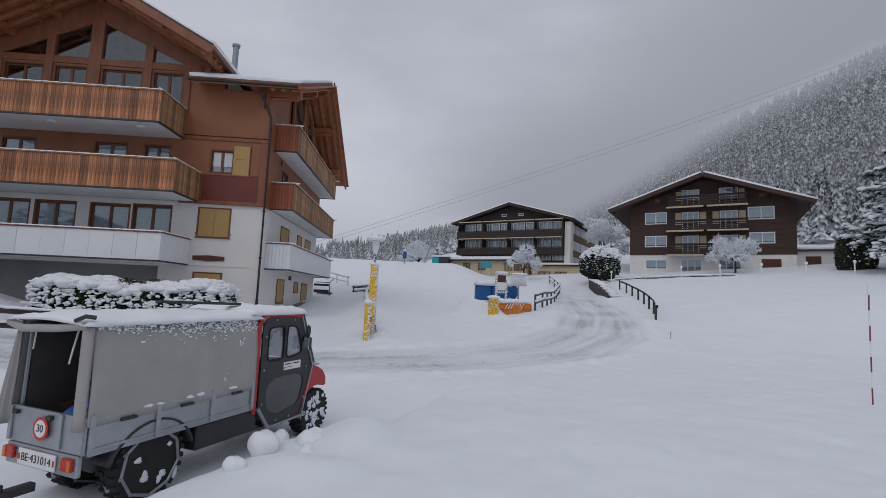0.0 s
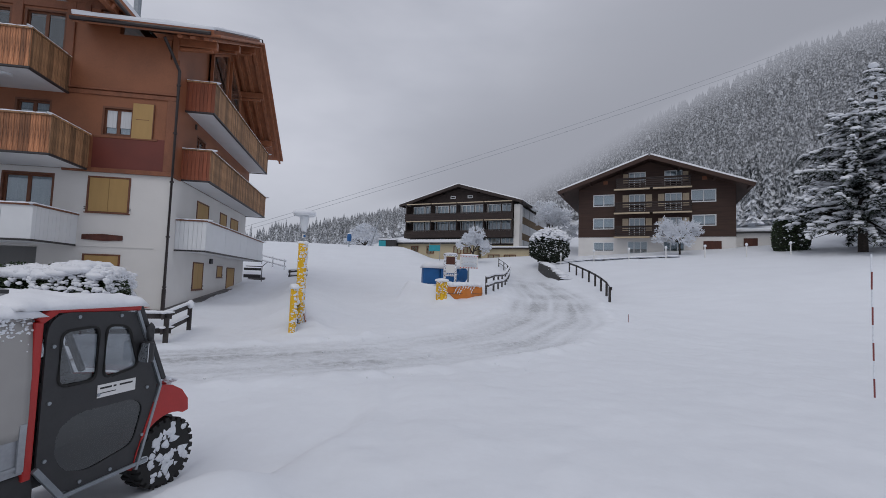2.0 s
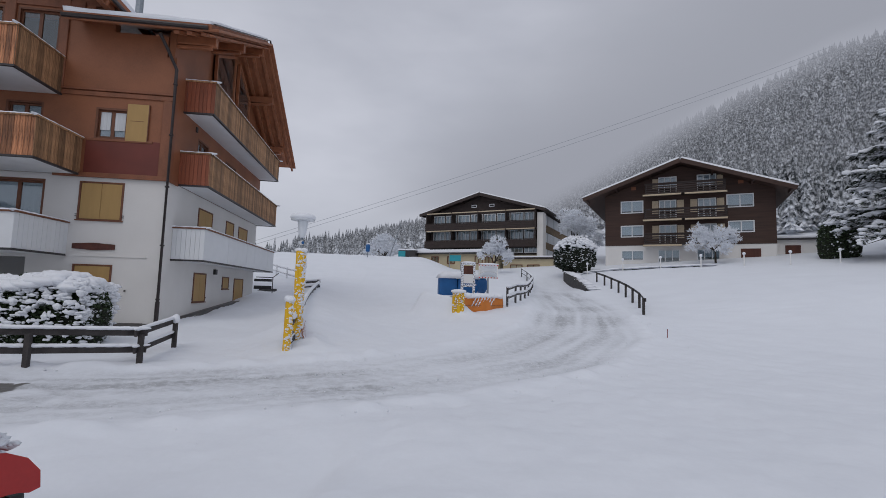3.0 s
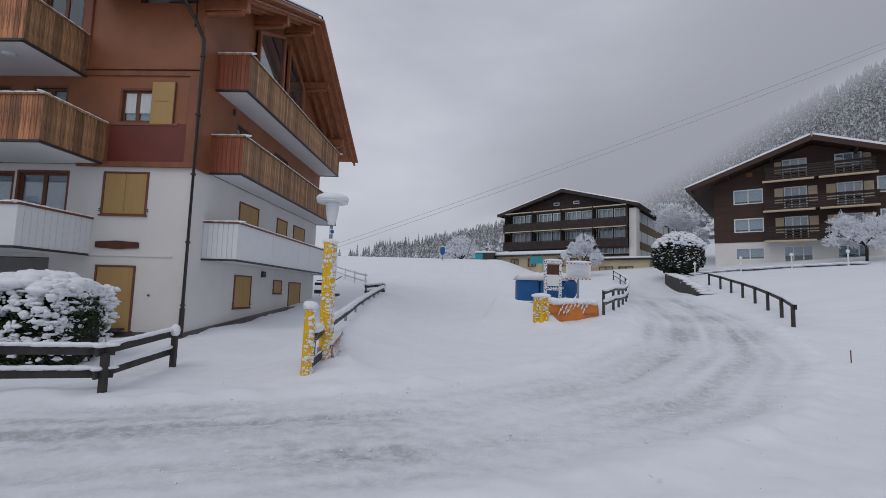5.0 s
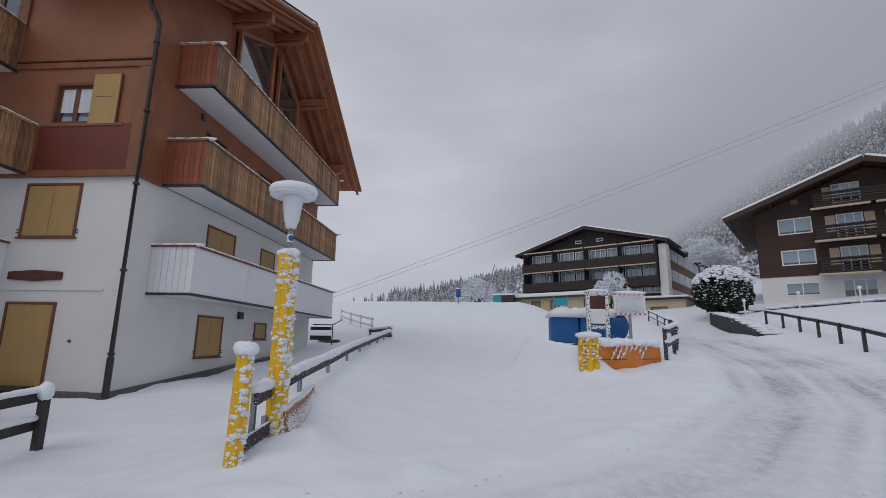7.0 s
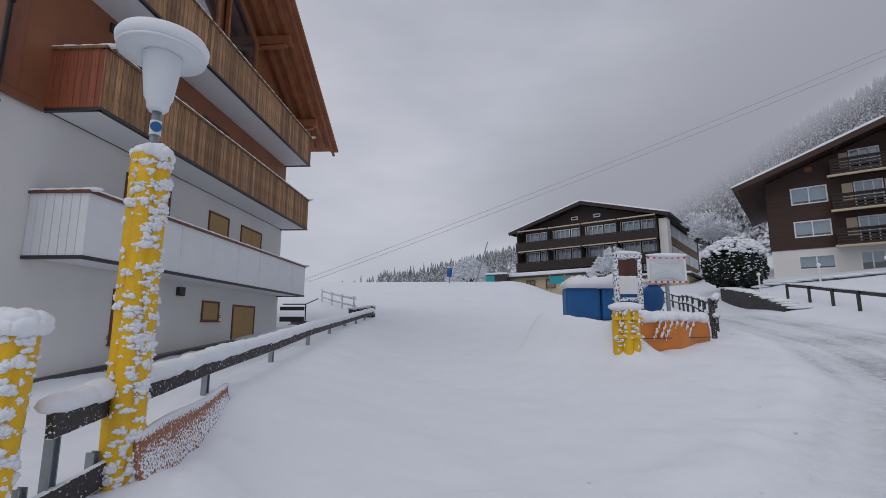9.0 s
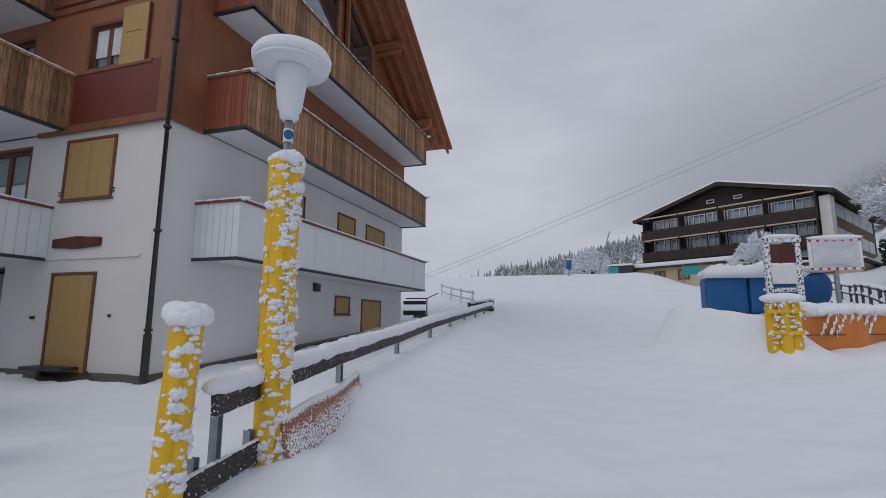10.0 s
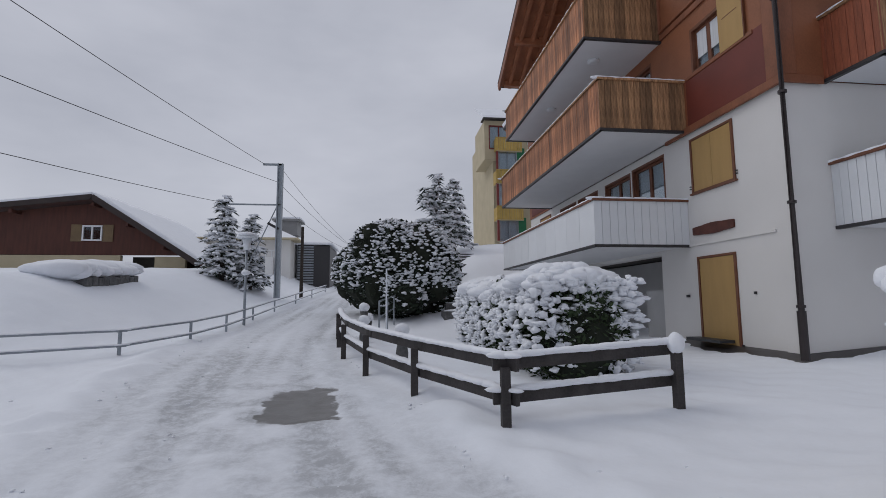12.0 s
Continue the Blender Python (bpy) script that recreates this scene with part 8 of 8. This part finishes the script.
for z in (6.0, 9.0, 11.7):
    bal = part("balcony", Soup().box(0.75, -0.55, z - 0.05, 2.9, 0.6, z + 0.05), M_CREAM, hE, "ochre boarded balcony with slits")
    for i in range(11):
        part("plank", Soup().box(0.75 + i * 0.195, -0.6, z, 0.915 + i * 0.195, -0.55, z + 1.05), M_OCHRE, bal)
    for i in range(6):
        part("plank", Soup().box(0.7, -0.55 + i * 0.19, z, 0.75, -0.385 + i * 0.19, z + 1.05), M_OCHRE, bal)
    part("handrail", Soup().box(0.68, -0.64, z + 1.05, 2.92, -0.5, z + 1.12), M_OCHRE, bal)
for z in (4.3, 7.1, 10.1):
    local_window(hE, 0.95, 2.5, z, z + 1.85, -0.3, M_STEEL, 1, 0.95)
    part("red_post", Soup().box(0.74, -0.5, z, 0.9, -0.3, z + 1.9), M_OXFRAME, hE, "oxblood corner post")
    part("green_shutter", Soup().box(2.52, -0.35, z - 0.1, 3.15, -0.28, z + 1.9), M_GREEN, hE, "dark green shutter")
for z in (7.1, 10.1, 12.6):
    part("green_shutter", Soup().box(5.0, 0.5, z - 0.1, 5.6, 0.57, z + 1.6), M_GREEN, hE, "dark green shutter")
    local_window(hE, 3.7, 4.95, z, z + 1.5, 0.5, M_WFRAME, 1, 0.4)
# garden steps with a pipe railing
st = thing("garden_steps", on(-14.6, 14.6), "snowy garden steps between stone edges", "steps")
for k in range(9):
    x, y = -16.5 - 1.2 * k, 16.6 + 0.2 * k
    z = gz(x, y)
    part("tread", Soup().box(x - 0.95, y - 0.6, z - 0.2, x + 0.1, y + 0.7, z + 0.16), M_STONE, st, at_world=True, bevel=0.02)
    part("tread_snow", Soup().blob((x - 0.4, y, z + 0.18), 0.5, 0.6, 0.06, 0.1), M_SNOW, st, smooth=True, at_world=True)
s = Soup()
for k in range(8):
    x, y = -13.0 - 1.75 * k, 13.7 + 0.24 * k
    z = gz(x, y)
    s.cyl((x, y, z - 0.3), (x, y, z + 1.0), 0.025, 0.025, 8)
    if k:
        xo, yo = x + 1.75, y - 0.24
        zo = gz(xo, yo)
        s.tube([(xo, yo, zo + 1.0), (x, y, z + 1.0)], 0.022, 8).tube([(xo, yo, zo + 0.55), (x, y, z + 0.55)], 0.018, 8)
lone("pipe_railing", s, M_STEEL, "thin grey pipe railing beside the steps", "railing")
for x, y, q in ((-11.4, 13.35, 0.5), (-12.4, 13.3, 0.75), (-8.4, 14.2, 0.55), (-12.9, 13.4, 0.45)):
    g = thing("garden_post", on(x, y), "short stone garden post with a ball of snow", "post", "garden posts")
    part("shaft", Soup().lathe([(0.1, -0.3), (0.12, q * 0.4), (0.09, q * 0.75), (0.11, q)], (0, 0, 0), 12), M_STONE, g, smooth=True)
    part("cap_snow", Soup().blob((0, 0, q + 0.1), 0.14, 0.14, 0.13, 0.08, True), M_SNOW, g, smooth=True)
s = Soup().cyl((-11.9, 13.9, gz(-11.9, 13.9) - 0.2), (-11.9, 13.9, gz(-11.9, 13.9) + 1.9), 0.02, 0.02, 8)
lone("rimed_stake", s, M_FROST, "thin stake white with rime", "stake")
# stone edging showing through the bank
s = Soup()
for i in range(10):
    x = -15.6 - 0.32 * i
    s.box(x, 3.9, gz(x, 3.9) - 0.2, x - 0.31, 4.4, gz(x, 4.2) + 0.22 + 0.04 * math.sin(i * 2.1))
lone("bank_wall", s, M_STONE, "low dark stone edging showing through the snow bank", "wall", bevel=0.03)
s = Soup()
for i in range(18):
    x = -15.3 - 0.21 * i
    s.blob((x, 3.55, gz(x, 3.55) + 0.2), 0.34, 0.95, 0.3, 0.2, True)
lone("bank_snow", s, M_SNOW, "overhanging snow on the stone edging", "snow", smooth=True, kind="stuff")

# ---- steps at the far corner of the large chalet ----
fs = thing("side_steps", pose(-6.3, 33.4, 1.4), "dark steps with a thin rail at the chalet's far corner", "steps")
for k in range(5):
    part("tread", Soup().box(-6.6, 33.1 + 0.3 * k, 1.2, -5.6, 33.4 + 0.3 * k, 1.55 + 0.12 * k), M_STONE, fs, at_world=True)
part("rail", Soup().tube([(-5.55, 33.1, 1.6), (-5.55, 33.1, 2.7), (-5.55, 34.6, 3.0)], 0.025, 8).tube([(-6.5, 33.1, 2.7), (-5.55, 33.1, 2.7)], 0.025, 8).box(-6.6, 33.08, 2.0, -5.6, 33.12, 2.2).box(-6.6, 33.08, 2.45, -5.6, 33.12, 2.6), M_DARK, fs, at_world=True)
# retaining wall by the road
WALL_A, WALL_B = (17.8, 47.1), (15.7, 37.4)
za, zb = 3.25, gz(*WALL_B)
s = Soup().prism([(*WALL_A, za - 0.6), (*WALL_B, zb - 0.6), (*WALL_B, zb + 0.18), (16.75, 42.25, (za + zb) / 2 + 0.82), (*WALL_A, za + 1.1)], (0.6, -0.15, 0))
lone("retaining_wall", s, M_WALL, "dark stone retaining wall beside the road", "wall", bevel=0.04)
s = Soup()
for i in range(18):
    t = i / 17
    x, y = WALL_A[0] + (WALL_B[0] - WALL_A[0]) * t, WALL_A[1] + (WALL_B[1] - WALL_A[1]) * t
    s.blob((x + 0.55, y, za + (zb - za) * t + 1.08 - 0.9 * t ** 1.5), 0.42, 0.62, 0.1, 0.2, True)
lone("wall_snow", s, M_SNOW, "snow on the retaining wall", "snow", smooth=True, kind="stuff")
# lamps in front of the brown chalet
for i in range(7):
    x, y = 19.5 + 2.55 * i, 45.6 - 1.7 * i
    bl = thing("garden_bollard", on(x, y), "short white garden lamp with a snow cap", "lamp", "garden lamps")
    part("post", Soup().cyl((0, 0, -0.3), (0, 0, 0.95), 0.05, 0.05, 10), M_SIGNW, bl)
    part("cap_snow", Soup().blob((0, 0, 1.02), 0.12, 0.12, 0.13, 0.05), M_SNOW, bl, smooth=True)
s = Soup()
for i in range(7):
    x, y = 19.0 + 1.35 * i, 46.6 - 0.9 * i
    z = gz(x, y)
    s.box(x, y, z - 0.3, x + 1.36, y + 0.3, z + 0.14)
lone("garden_wall", s, M_STONE, "low dark garden wall", "wall", bevel=0.03)
s = Soup()
for i in range(14):
    x, y = 19.0 + 0.68 * i, 46.75 - 0.45 * i
    s.blob((x + 0.3, y, gz(x, y) + 0.16), 0.7, 0.45, 0.1, 0.1, True)
lone("garden_wall_snow", s, M_SNOW, "snow on the garden wall", "snow", smooth=True, kind="stuff")
# lane marker stakes
for x, y, h in ((8.95, 9.1, 2.4), (11.0, 19.9, 0.35)):
    sk = thing("marker_stake", on(x, y), "thin red and white snow stake", "stake")
    k = max(1, int(h / 0.3))
    for i in range(k):
        part("band", Soup().cyl((0, 0, h * i / k - (0.3 if i == 0 else 0)), (0.015 * i / k, 0, h * (i + 1) / k), 0.013, 0.013, 8), M_STAKE if i % 2 == 0 else M_FROST, sk)
# huts, signs and a snow gun near the crest
hut = thing("lift_hut", on(4.0, 68.5, -20), "small dark lift hut with a teal panel", "hut")
part("wall", Soup().box(-1.2, 0, -0.5, 1.2, 1.6, 1.3), M_DARK, hut)
part("panel", Soup().box(-1.2, -0.06, 0.1, -0.2, 0.0, 1.2), M_TEAL, hut, "teal panel")
part("roof_snow", Soup().box(-1.3, -0.1, 1.3, 1.3, 1.7, 1.5), M_SNOW, hut, bevel=0.07)
sg = thing("snow_gun", on(-1.0, 60.5), "blue snow gun on the crest", "snow gun")
part("barrel", Soup().lathe([(0.16, -0.45), (0.24, -0.4), (0.27, 0.1), (0.22, 0.42), (0.17, 0.44)], (0, 0, 1.1), 16), M_BLUE, sg, smooth=True)
part("stand", Soup().cyl((0, 0, -0.3), (0, 0, 0.75), 0.06, 0.06, 8), M_STEEL, sg)
part("cap_snow", Soup().blob((0.0, 0.0, 1.56), 0.24, 0.24, 0.1, 0.1), M_SNOW, sg, smooth=True)
ln = thing("snow_lance", on(1.6, 64.0), "slanting lance for making snow", "snow lance")
part("lance", Soup().cyl((0, 0, -0.2), (1.3, 0, 4.2), 0.07, 0.05, 8), M_STEEL, ln)
for x, y, h in ((9.6, 61.5, 2.0),):
    lp = thing("sign_stand", on(x, y, -20), "small teal sign on two posts", "sign")
    for dx in (-0.7, 0.7):
        part("post", Soup().cyl((dx, 0, -0.3), (dx, 0, h), 0.04, 0.04, 8), M_STEEL, lp)
    part("board", Soup().box(-0.7, -0.04, h - 1.0, 0.7, 0.0, h - 0.25), M_TEAL if x < 12 else M_SIGNW, lp)
